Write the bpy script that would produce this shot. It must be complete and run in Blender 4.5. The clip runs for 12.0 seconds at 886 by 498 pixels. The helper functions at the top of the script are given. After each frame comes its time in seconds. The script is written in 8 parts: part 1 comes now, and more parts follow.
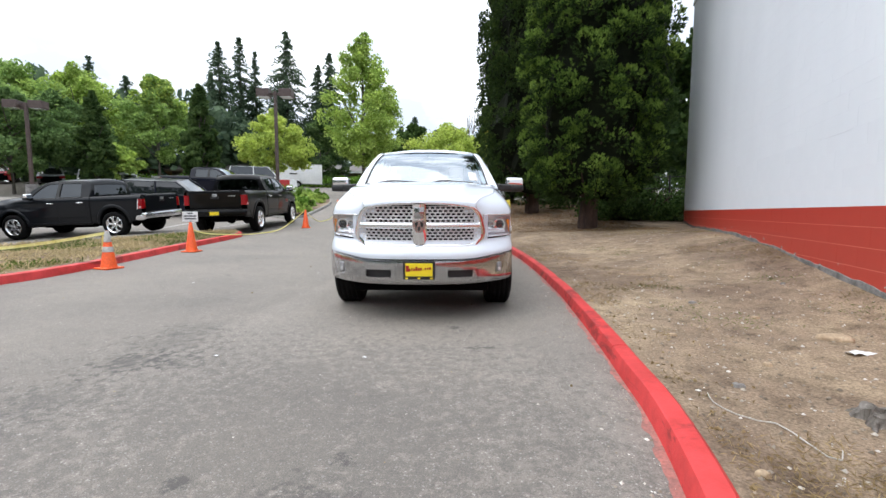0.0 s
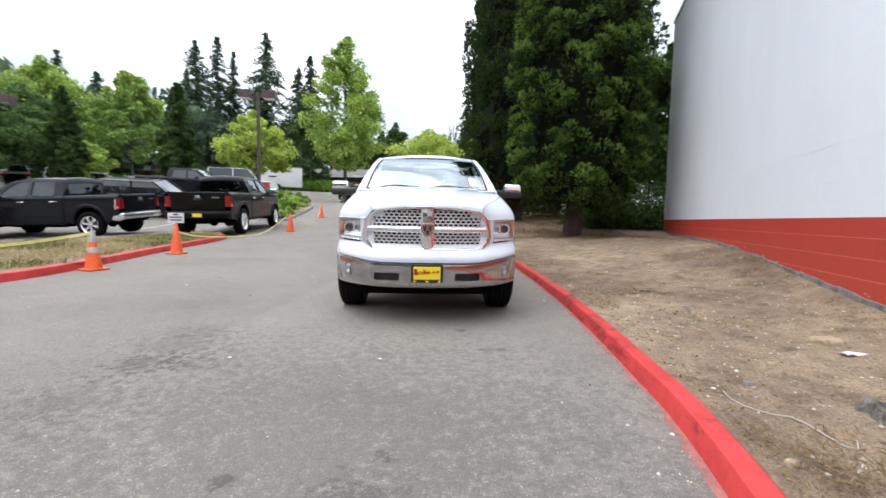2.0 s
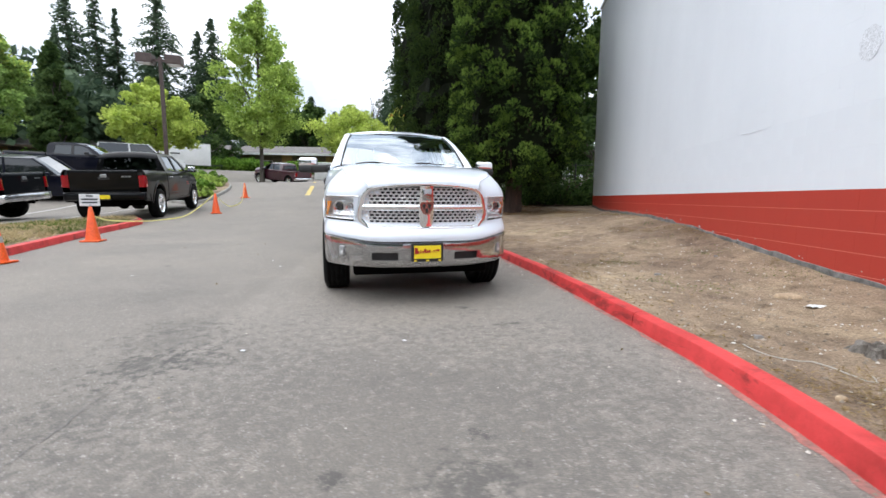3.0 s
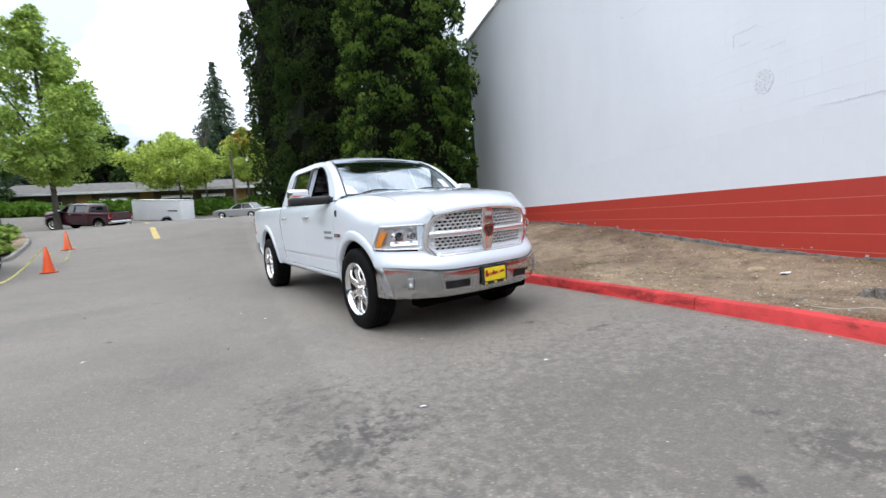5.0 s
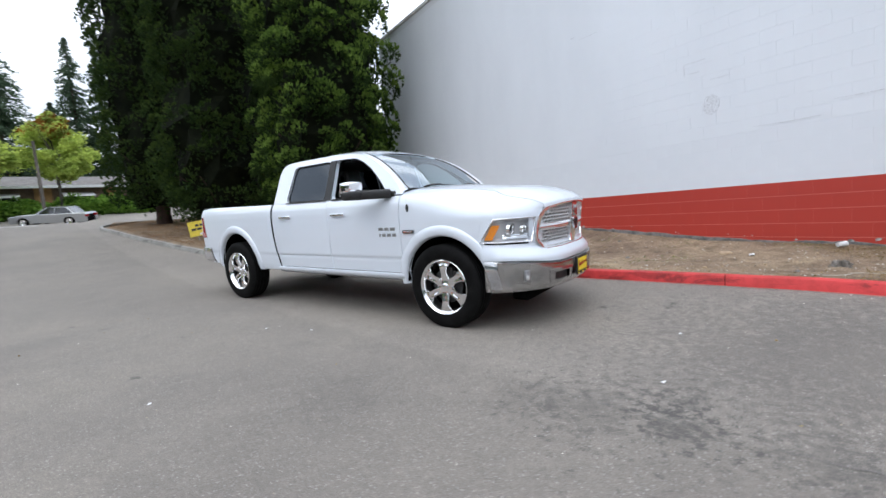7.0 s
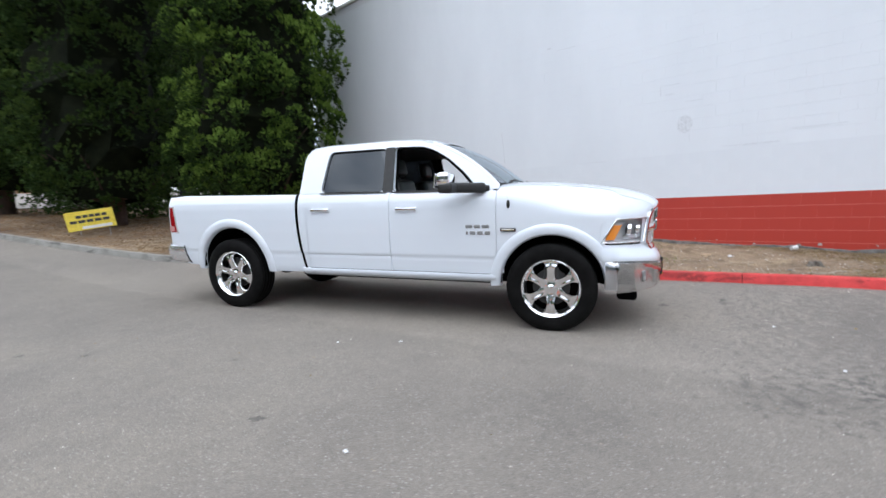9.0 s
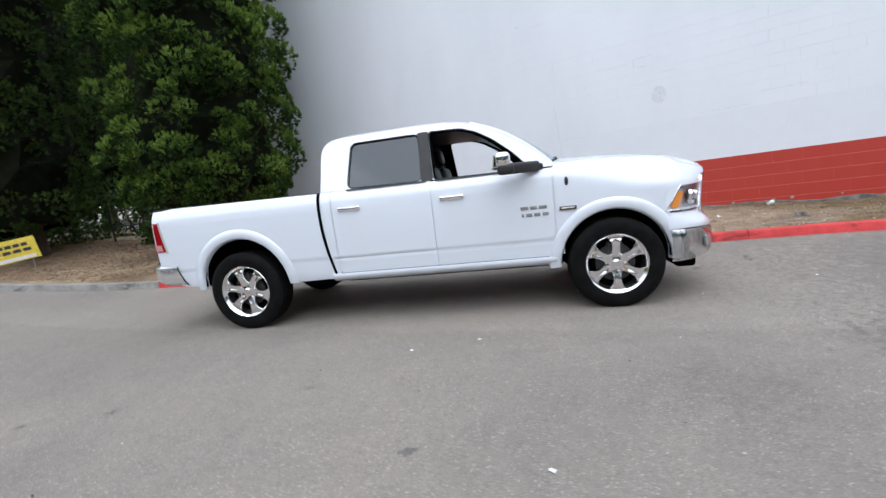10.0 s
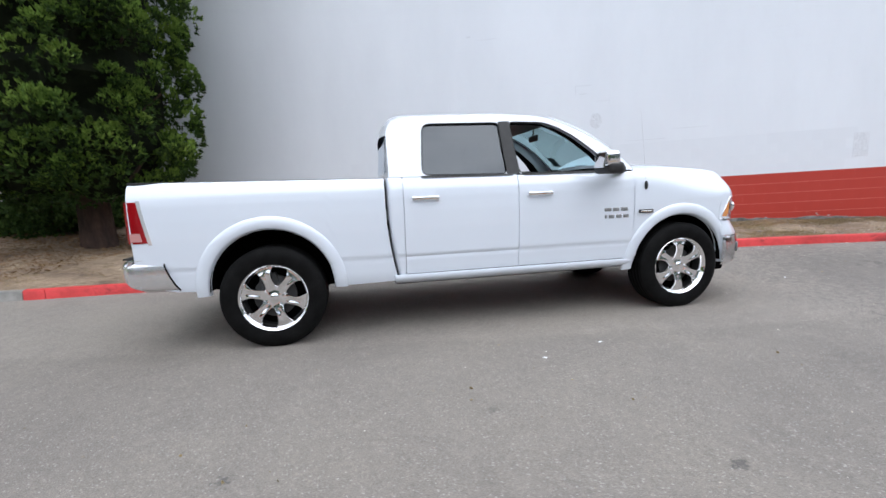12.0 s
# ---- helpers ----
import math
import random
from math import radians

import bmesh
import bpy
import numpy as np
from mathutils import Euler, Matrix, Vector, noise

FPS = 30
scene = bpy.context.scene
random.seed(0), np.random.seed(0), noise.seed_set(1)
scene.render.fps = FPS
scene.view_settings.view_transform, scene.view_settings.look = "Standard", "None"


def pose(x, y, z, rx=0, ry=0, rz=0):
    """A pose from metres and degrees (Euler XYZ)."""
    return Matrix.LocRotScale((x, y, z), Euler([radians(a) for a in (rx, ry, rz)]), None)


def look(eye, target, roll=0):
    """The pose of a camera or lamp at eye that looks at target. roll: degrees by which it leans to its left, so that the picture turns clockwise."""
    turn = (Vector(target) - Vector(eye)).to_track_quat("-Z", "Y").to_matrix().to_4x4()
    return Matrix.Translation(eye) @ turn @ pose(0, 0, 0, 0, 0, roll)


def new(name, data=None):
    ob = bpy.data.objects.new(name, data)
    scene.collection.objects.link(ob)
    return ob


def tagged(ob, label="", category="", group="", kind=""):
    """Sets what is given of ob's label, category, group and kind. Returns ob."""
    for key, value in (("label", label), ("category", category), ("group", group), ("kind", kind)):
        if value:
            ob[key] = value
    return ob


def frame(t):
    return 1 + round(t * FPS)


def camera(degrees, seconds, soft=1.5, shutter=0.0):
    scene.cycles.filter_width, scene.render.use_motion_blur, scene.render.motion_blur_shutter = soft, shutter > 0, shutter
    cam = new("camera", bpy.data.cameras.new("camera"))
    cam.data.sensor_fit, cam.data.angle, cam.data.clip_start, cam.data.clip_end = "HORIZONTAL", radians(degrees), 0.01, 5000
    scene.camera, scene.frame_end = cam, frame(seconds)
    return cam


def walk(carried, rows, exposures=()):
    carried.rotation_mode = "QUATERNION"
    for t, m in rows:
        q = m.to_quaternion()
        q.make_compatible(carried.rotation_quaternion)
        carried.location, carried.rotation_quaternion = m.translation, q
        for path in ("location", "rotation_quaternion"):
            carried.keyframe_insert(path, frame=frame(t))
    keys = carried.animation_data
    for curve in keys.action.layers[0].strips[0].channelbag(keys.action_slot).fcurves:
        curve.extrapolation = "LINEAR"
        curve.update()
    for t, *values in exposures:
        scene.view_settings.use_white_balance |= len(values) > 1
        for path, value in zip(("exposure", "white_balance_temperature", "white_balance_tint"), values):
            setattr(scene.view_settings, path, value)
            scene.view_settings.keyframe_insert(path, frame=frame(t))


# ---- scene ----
cam = camera(92.0, 12.0, 1.5, 0.4)
# seconds, place in metres, turn in degrees
PATH = [
    (0, 2.034, -4.782, 1.098, 85.06, -0.14, 20.59),
    (0.5, 2.035, -4.781, 1.100, 84.93, 0.05, 20.83),
    (1, 2.030, -4.784, 1.105, 85.17, 0.04, 20.88),
    (1.5, 1.995, -4.808, 1.099, 86.17, -0.88, 20.78),
    (2, 1.781, -4.942, 1.081, 85.88, -1.06, 17.72),
    (2.5, 1.442, -5.070, 1.067, 84.48, -1.63, 9.83),
    (2.7, 1.282, -5.076, 1.051, 83.15, -1.16, 8.58),
    (4.3, -0.331, -4.981, 1.120, 85.10, 3.36, -4.98),
    (4.5, -0.542, -4.967, 1.124, 86.26, 3.89, -7.76),
    (5, -1.115, -4.886, 1.139, 85.47, 4.74, -14.66),
    (5.5, -1.679, -4.687, 1.173, 85.92, 3.62, -17.27),
    (6, -2.238, -4.488, 1.197, 85.08, 4.29, -24.59),
    (6.5, -2.735, -4.166, 1.206, 84.81, 4.01, -27.75),
    (7, -3.240, -3.854, 1.225, 84.50, 4.99, -34.30),
    (7.2, -3.413, -3.695, 1.232, 84.07, 4.93, -35.88),
    (9, -4.624, -2.102, 1.314, 83.60, 2.78, -50.90),
    (9.5, -4.885, -1.515, 1.324, 81.00, 6.27, -57.42),
    (10, -5.020, -0.980, 1.360, 81.70, 8.06, -60.27),
    (10.5, -5.192, -0.444, 1.391, 80.93, 8.88, -66.24),
    (11, -5.240, 0.119, 1.402, 82.69, 6.67, -68.94),
    (11.5, -5.375, 0.677, 1.414, 81.81, 6.37, -75.33),
    (12, -5.381, 1.222, 1.392, 81.28, 3.68, -80.65),
]
walk(cam, [(t, pose(*p)) for t, *p in PATH], [(0, 0.70, 6440, 9), (2.5, 0.72, 6420, 9), (4.5, 0.58, 6300, 9), (5.5, 0.51, 6220, 8), (7, 0.37, 6170, 9), (9, 0.47, 6170, 9), (12, 0.49, 6180, 10)])

# ---- light ----
SUN_UP, SUN_TURN = radians(64), radians(230)
world = bpy.data.worlds.new("overcast_sky")
scene.world = world
world.use_nodes = True
wn, wl = world.node_tree.nodes, world.node_tree.links
wn.clear()
w_out, w_bg = wn.new("ShaderNodeOutputWorld"), wn.new("ShaderNodeBackground")
w_sky = wn.new("ShaderNodeTexSky")
w_sky.sky_type, w_sky.sun_disc = "NISHITA", False
w_sky.sun_elevation, w_sky.sun_rotation = SUN_UP, SUN_TURN
w_sky.air_density, w_sky.dust_density, w_sky.ozone_density = 1.0, 4.0, 1.0
# thin white cloud over the whole sky, uneven
w_co, w_no, w_ra = wn.new("ShaderNodeTexCoord"), wn.new("ShaderNodeTexNoise"), wn.new("ShaderNodeValToRGB")
w_no.inputs["Scale"].default_value, w_no.inputs["Detail"].default_value = 3.6, 7
w_mp = wn.new("ShaderNodeMapping")
w_mp.inputs["Scale"].default_value = (1.0, 1.0, 2.2)
w_ra.color_ramp.elements[0].position, w_ra.color_ramp.elements[1].position = 0.44, 0.57
w_ra.color_ramp.elements[0].color = (6.4, 7.1, 8.2, 1)
w_ra.color_ramp.elements[1].color = (11.6, 12.0, 12.7, 1)
w_mx = wn.new("ShaderNodeMix")
w_mx.data_type = "RGBA"
w_mx.inputs["Factor"].default_value = 0.86
wl.new(w_co.outputs["Generated"], w_mp.inputs["Vector"])
wl.new(w_mp.outputs["Vector"], w_no.inputs["Vector"])
wl.new(w_no.outputs["Fac"], w_ra.inputs["Fac"])
wl.new(w_sky.outputs["Color"], w_mx.inputs["A"])
# an overcast sky is about three times as bright overhead as at the horizon
w_se, w_mr, w_mu = wn.new("ShaderNodeSeparateXYZ"), wn.new("ShaderNodeMapRange"), wn.new("ShaderNodeVectorMath")
w_mr.inputs["To Min"].default_value, w_mr.inputs["To Max"].default_value = 0.90, 2.02
w_mu.operation = "SCALE"
wl.new(w_co.outputs["Generated"], w_se.inputs["Vector"])
wl.new(w_se.outputs["Z"], w_mr.inputs["Value"])
wl.new(w_ra.outputs["Color"], w_mu.inputs[0])
wl.new(w_mr.outputs["Result"], w_mu.inputs["Scale"])
wl.new(w_mu.outputs["Vector"], w_mx.inputs["B"])
wl.new(w_mx.outputs["Result"], w_bg.inputs["Color"])
w_bg.inputs["Strength"].default_value = 0.088
wl.new(w_bg.outputs["Background"], w_out.inputs["Surface"])
sun_data = bpy.data.lights.new("sun", "SUN")
sun_data.energy, sun_data.angle, sun_data.color = 1.0, radians(75), (1.0, 0.97, 0.93)
sun = new("sun", sun_data)
sun.matrix_world = look((40 * math.cos(SUN_UP) * math.sin(SUN_TURN), 40 * math.cos(SUN_UP) * math.cos(SUN_TURN), 40 * math.sin(SUN_UP)), (0, 0, 0))

# ---- materials ----
def material(name, base=(0.5, 0.5, 0.5), rough=0.6, metal=0.0, coat=0.0, coat_rough=0.05, spec=0.5, alpha=1.0, emit=0.0):
    m = bpy.data.materials.new(name)
    m.use_nodes = True
    b = m.node_tree.nodes["Principled BSDF"]
    b.inputs["Base Color"].default_value = (*base, 1)
    b.inputs["Roughness"].default_value = rough
    b.inputs["Metallic"].default_value = metal
    b.inputs["Coat Weight"].default_value = coat
    b.inputs["Coat Roughness"].default_value = coat_rough
    b.inputs["Specular IOR Level"].default_value = spec
    if emit:
        b.inputs["Emission Color"].default_value = (*base, 1)
        b.inputs["Emission Strength"].default_value = emit
    return m


def nodes_of(m):
    return m.node_tree.nodes, m.node_tree.links, m.node_tree.nodes["Principled BSDF"]


def noise_tex(m, scale, detail=4, rough=0.55, stretch=(1, 1, 1), coords="Object", distort=0.0):
    n, l, b = nodes_of(m)
    co, mp, tx = n.new("ShaderNodeTexCoord"), n.new("ShaderNodeMapping"), n.new("ShaderNodeTexNoise")
    mp.inputs["Scale"].default_value = stretch
    tx.inputs["Scale"].default_value, tx.inputs["Detail"].default_value, tx.inputs["Roughness"].default_value = scale, detail, rough
    tx.inputs["Distortion"].default_value = distort
    l.new(co.outputs[coords], mp.inputs["Vector"])
    l.new(mp.outputs["Vector"], tx.inputs["Vector"])
    return tx.outputs["Fac"]


def ramp(m, fac, stops):
    n, l, b = nodes_of(m)
    r = n.new("ShaderNodeValToRGB")
    while len(r.color_ramp.elements) < len(stops):
        r.color_ramp.elements.new(0.5)
    for e, (p, c) in zip(r.color_ramp.elements, stops):
        e.position, e.color = p, (*c, 1) if len(c) == 3 else c
    l.new(fac, r.inputs["Fac"])
    return r.outputs["Color"]


def mix_rgb(m, a, b2, fac, mode="MIX"):
    n, l, b = nodes_of(m)
    x = n.new("ShaderNodeMix")
    x.data_type, x.blend_type = "RGBA", mode
    for sock, v in (("A", a), ("B", b2)):
        if isinstance(v, tuple):
            x.inputs[sock].default_value = (*v, 1)
        else:
            l.new(v, x.inputs[sock])
    if isinstance(fac, float):
        x.inputs["Factor"].default_value = fac
    else:
        l.new(fac, x.inputs["Factor"])
    return x.outputs["Result"]


def bump(m, height, strength=0.3, distance=0.01):
    n, l, b = nodes_of(m)
    bp = n.new("ShaderNodeBump")
    bp.inputs["Strength"].default_value, bp.inputs["Distance"].default_value = strength, distance
    l.new(height, bp.inputs["Height"])
    l.new(bp.outputs["Normal"], b.inputs["Normal"])


def set_in(m, name, out):
    n, l, b = nodes_of(m)
    l.new(out, b.inputs[name])


def island_random(m):
    n, l, b = nodes_of(m)
    return n.new("ShaderNodeNewGeometry").outputs["Random Per Island"]


def piece_random(m):
    n, l, b = nodes_of(m)
    return n.new("ShaderNodeObjectInfo").outputs["Random"]


def mottled(name, dark, light, scale=3.0, fine=60.0, rough=0.8, bump_by=0.3, bump_size=0.004, stretch=(1, 1, 1), metal=0.0, coat=0.0, spec=0.5):
    """A surface with variation at two scales and a fine relief."""
    m = material(name, light, rough, metal, coat, spec=spec)
    big = noise_tex(m, scale, 5, 0.6, stretch)
    small = noise_tex(m, fine, 3, 0.6, stretch)
    c1 = ramp(m, big, [(0.35, dark), (0.68, light)])
    c2 = ramp(m, small, [(0.3, (0.72, 0.72, 0.72)), (0.7, (1.15, 1.15, 1.15))])
    set_in(m, "Base Color", mix_rgb(m, c1, c2, 1.0, "MULTIPLY"))
    if bump_by:
        bump(m, small, bump_by, bump_size)
    return m


# x, y, radius, strength; the last entry darkens a wide area
OIL_AND_DARK = ((-1.14, -2.74, 0.50, 0.55), (-0.88, -2.62, 0.42, 0.42), (-1.25, -2.30, 0.85, 0.30), (-1.45, -1.95, 0.6, 0.22), (-0.95, -3.3, 0.6, 0.22), (0.95, -3.57, 0.38, 0.5), (0.97, -3.21, 0.10, 0.75), (0.41, -3.6, 0.10, 0.7), (0.72, -0.97, 0.11, 0.6), (1.05, -1.52, 0.11, 0.6), (1.18, -1.50, 0.09, 0.6),
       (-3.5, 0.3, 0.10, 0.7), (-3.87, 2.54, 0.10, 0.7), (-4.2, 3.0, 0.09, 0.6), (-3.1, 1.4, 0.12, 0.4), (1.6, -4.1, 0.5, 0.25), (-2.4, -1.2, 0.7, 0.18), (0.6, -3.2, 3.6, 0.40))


def asphalt_material():
    m = material("asphalt", (0.1, 0.1, 0.1), 0.85)
    grain = noise_tex(m, 160, 3, 0.7)
    patch = noise_tex(m, 0.55, 6, 0.6, distort=0.4)
    mid = noise_tex(m, 6, 6, 0.7)
    chips = noise_tex(m, 75, 2, 0.5)
    coarse = noise_tex(m, 28, 5, 0.8)
    base = ramp(m, patch, [(0.30, (0.184, 0.165, 0.146)), (0.5, (0.216, 0.193, 0.169)), (0.72, (0.246, 0.219, 0.187))])
    c = mix_rgb(m, base, ramp(m, mid, [(0.3, (0.92, 0.92, 0.92)), (0.7, (1.05, 1.05, 1.05))]), 1.0, "MULTIPLY")
    c = mix_rgb(m, c, ramp(m, grain, [(0.30, (0.64, 0.64, 0.65)), (0.5, (0.97, 0.97, 0.97)), (0.70, (1.42, 1.41, 1.38))]), 1.0, "MULTIPLY")
    c = mix_rgb(m, c, (0.46, 0.44, 0.41), ramp(m, chips, [(0.64, (0, 0, 0)), (0.70, (0.5, 0.5, 0.5))]))
    c = mix_rgb(m, c, ramp(m, coarse, [(0.33, (0.86, 0.86, 0.87)), (0.5, (1.0, 1.0, 1.0)), (0.68, (1.10, 1.09, 1.08))]), 1.0, "MULTIPLY")
    # pale aggregate, single stones
    n, l, b = nodes_of(m)
    co2, vo = n.new("ShaderNodeTexCoord"), n.new("ShaderNodeTexVoronoi")
    vo.inputs["Scale"].default_value = 46
    l.new(co2.outputs["Object"], vo.inputs["Vector"])
    stone = ramp(m, vo.outputs["Distance"], [(0.16, (1, 1, 1)), (0.26, (0, 0, 0))])
    chosen = ramp(m, vo.outputs["Color"], [(0.60, (0, 0, 0)), (0.64, (0.5, 0.5, 0.5))])
    c = mix_rgb(m, c, (0.50, 0.48, 0.45), mix_rgb(m, stone, chosen, 1.0, "MULTIPLY"))
    # an older, darker lane beyond the paving joint
    dp = n.new("ShaderNodeVectorMath")
    dp.operation = "DOT_PRODUCT"
    dp.inputs[1].default_value = (-0.980, -0.200, 0.0)
    l.new(co2.outputs["Object"], dp.inputs[0])
    sh = n.new("ShaderNodeMath")
    sh.operation = "MULTIPLY_ADD"
    sh.inputs[1].default_value, sh.inputs[2].default_value = 0.5, 0.5 - 0.5 * 1.64
    l.new(dp.outputs["Value"], sh.inputs[0])
    c = mix_rgb(m, c, ramp(m, sh.outputs["Value"], [(0.46, (1.02, 1.02, 1.02)), (0.52, (0.90, 0.90, 0.90))]), 1.0, "MULTIPLY")
    # oil stains and one broad darker area, each with a ragged edge of its own
    n, l, b = nodes_of(m)
    co = n.new("ShaderNodeTexCoord")
    rag0 = noise_tex(m, 13, 6, 0.85)
    spread = n.new("ShaderNodeMath")
    spread.operation = "MULTIPLY_ADD"
    spread.inputs[1].default_value, spread.inputs[2].default_value = 3.4, -1.15
    l.new(rag0, spread.inputs[0])
    rag = spread.outputs["Value"]
    for x, y, r, k in OIL_AND_DARK:
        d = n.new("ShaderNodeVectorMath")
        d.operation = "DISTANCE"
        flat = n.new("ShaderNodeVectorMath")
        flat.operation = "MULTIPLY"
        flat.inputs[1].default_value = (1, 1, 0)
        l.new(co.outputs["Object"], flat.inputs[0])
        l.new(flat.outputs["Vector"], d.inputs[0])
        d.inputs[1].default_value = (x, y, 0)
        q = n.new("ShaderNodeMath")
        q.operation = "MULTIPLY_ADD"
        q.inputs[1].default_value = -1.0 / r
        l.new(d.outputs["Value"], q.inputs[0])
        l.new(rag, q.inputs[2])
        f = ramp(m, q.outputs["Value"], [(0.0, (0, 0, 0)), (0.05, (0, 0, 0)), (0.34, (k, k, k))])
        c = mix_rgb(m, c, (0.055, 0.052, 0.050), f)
    set_in(m, "Base Color", c)
    bump(m, grain, 0.5, 0.006)
    return m


def dirt_material():
    m = material("dry_soil", (0.3, 0.24, 0.17), 0.95, spec=0.2)
    big = noise_tex(m, 0.7, 6, 0.65, distort=0.6)
    mid = noise_tex(m, 5, 6, 0.7)
    fine = noise_tex(m, 70, 4, 0.7)
    c = ramp(m, big, [(0.32, (0.138, 0.096, 0.067)), (0.45, (0.205, 0.150, 0.107)), (0.60, (0.282, 0.213, 0.146)), (0.75, (0.37, 0.288, 0.190))])
    c = mix_rgb(m, c, ramp(m, mid, [(0.32, (0.58, 0.56, 0.54)), (0.5, (1.0, 1.0, 1.0)), (0.7, (1.22, 1.22, 1.22))]), 1.0, "MULTIPLY")
    c = mix_rgb(m, c, ramp(m, fine, [(0.32, (0.48, 0.48, 0.48)), (0.5, (0.98, 0.98, 0.98)), (0.70, (1.5, 1.5, 1.5))]), 1.0, "MULTIPLY")
    set_in(m, "Base Color", c)
    bump(m, fine, 0.6, 0.012)
    return m


def kerb_paint(name, dark, light, under):
    m = material(name, light, 0.6)
    big = noise_tex(m, 4, 6, 0.7)
    fine = noise_tex(m, 45, 4, 0.7)
    c = ramp(m, big, [(0.3, dark), (0.6, light)])
    c = mix_rgb(m, c, under, ramp(m, fine, [(0.66, (0, 0, 0)), (0.72, (0.8, 0.8, 0.8))]))
    scuff = noise_tex(m, 1.3, 6, 0.72, (1, 1, 3.0), distort=0.8)
    c = mix_rgb(m, c, tuple(v * 0.20 for v in dark), ramp(m, scuff, [(0.55, (0, 0, 0)), (0.62, (0.62, 0.62, 0.62))]))
    set_in(m, "Base Color", c)
    bump(m, fine, 0.35, 0.005)
    return m


def wall_paint(name, dark, light):
    m = material(name, light, 0.38)
    big = noise_tex(m, 0.5, 5, 0.6, (1, 1, 0.35))
    fine = noise_tex(m, 90, 4, 0.7)
    c = ramp(m, big, [(0.3, dark), (0.65, light)])
    c = mix_rgb(m, c, ramp(m, piece_random(m), [(0, (0.992, 0.992, 0.992)), (1, (1.004, 1.004, 1.004))]), 1.0, "MULTIPLY")
    set_in(m, "Base Color", c)
    bump(m, fine, 0.18, 0.004)
    return m


def leaf_material(name, dark, light, rough=0.55, through_light=0.4):
    m = material(name, light, rough, spec=0.08)
    c = ramp(m, island_random(m), [(0.0, dark), (0.55, tuple((a + b) / 2 for a, b in zip(dark, light))), (1.0, light)])
    c = mix_rgb(m, c, ramp(m, noise_tex(m, 0.9, 3), [(0.35, (0.65, 0.7, 0.65)), (0.65, (1.2, 1.15, 1.1))]), 1.0, "MULTIPLY")
    set_in(m, "Base Color", c)
    n, l, b = nodes_of(m)
    tl, mx = n.new("ShaderNodeBsdfTranslucent"), n.new("ShaderNodeMixShader")
    mx.inputs["Fac"].default_value = through_light
    l.new(c, tl.inputs["Color"])
    l.new(b.outputs["BSDF"], mx.inputs[1])
    l.new(tl.outputs["BSDF"], mx.inputs[2])
    l.new(mx.outputs["Shader"], n["Material Output"].inputs["Surface"])
    return m


def glass_material(name, tint, rough=0.0, f0=0.06):
    """Tinted pane: clear through, with a mirror-like surface."""
    m = bpy.data.materials.new(name)
    m.use_nodes = True
    n, l = m.node_tree.nodes, m.node_tree.links
    n.clear()
    out, tr, gl, mx, fr, pw, sc = (n.new("ShaderNode" + k) for k in ("OutputMaterial", "BsdfTransparent", "BsdfGlossy", "MixShader", "LayerWeight", "Math", "Math"))
    tr.inputs["Color"].default_value = (*tint, 1)
    gl.inputs["Roughness"].default_value = rough
    gl.inputs["Color"].default_value = (0.88, 0.94, 1.0, 1)
    fr.inputs["Blend"].default_value = 0.5
    pw.operation, sc.operation = "POWER", "MULTIPLY_ADD"
    pw.inputs[1].default_value = 4.5
    sc.inputs[1].default_value, sc.inputs[2].default_value = 1 - f0, f0
    l.new(fr.outputs["Facing"], pw.inputs[0])
    l.new(pw.outputs["Value"], sc.inputs[0])
    l.new(sc.outputs["Value"], mx.inputs["Fac"])
    l.new(tr.outputs["BSDF"], mx.inputs[1])
    l.new(gl.outputs["BSDF"], mx.inputs[2])
    l.new(mx.outputs["Shader"], out.inputs["Surface"])
    return m


ASPHALT = asphalt_material()
SOIL = dirt_material()
RED_KERB = kerb_paint("red_kerb_paint", (0.36, 0.020, 0.018), (0.60, 0.045, 0.045), (0.20, 0.045, 0.04))
GREY_KERB = kerb_paint("kerb_concrete", (0.15, 0.145, 0.13), (0.28, 0.27, 0.25), (0.10, 0.095, 0.09))
WHITE_WALL = wall_paint("white_block_paint", (0.73, 0.76, 0.81), (0.80, 0.83, 0.88))
RED_WALL = wall_paint("red_block_paint", (0.42, 0.040, 0.028), (0.50, 0.055, 0.036))
MORTAR_W = wall_paint("white_joint_paint", (0.68, 0.70, 0.74), (0.76, 0.78, 0.82))
MORTAR_R = wall_paint("red_joint_paint", (0.58, 0.17, 0.13), (0.68, 0.24, 0.19))
FOOTING = mottled("footing_concrete", (0.11, 0.105, 0.10), (0.28, 0.27, 0.26), 9, 50, 0.9)
ORANGE = mottled("orange_plastic", (0.75, 0.085, 0.012), (0.9, 0.13, 0.02), 4, 40, 0.45, 0.1)
YELLOW_ROPE = mottled("yellow_tape", (0.72, 0.64, 0.18), (0.86, 0.80, 0.36), 8, 80, 0.5, 0.1)
BARK = mottled("bark", (0.035, 0.022, 0.017), (0.095, 0.055, 0.040), 4, 30, 0.95, 0.8, 0.03, (1, 1, 0.25))
BARK_GREY = mottled("grey_bark", (0.07, 0.06, 0.05), (0.16, 0.14, 0.12), 4, 30, 0.95, 0.6, 0.02, (1, 1, 0.25))
PAINT_WHITE = material("white_car_paint", (0.715, 0.765, 0.840), 0.30, 0.0, 1.0, 0.02)
PAINT_BLACK = material("black_car_paint", (0.003, 0.003, 0.004), 0.35, 0.0, 0.45, 0.03, 0.05)
PAINT_CHARCOAL = material("charcoal_car_paint", (0.006, 0.007, 0.009), 0.35, 0.0, 0.45, 0.03, 0.05)
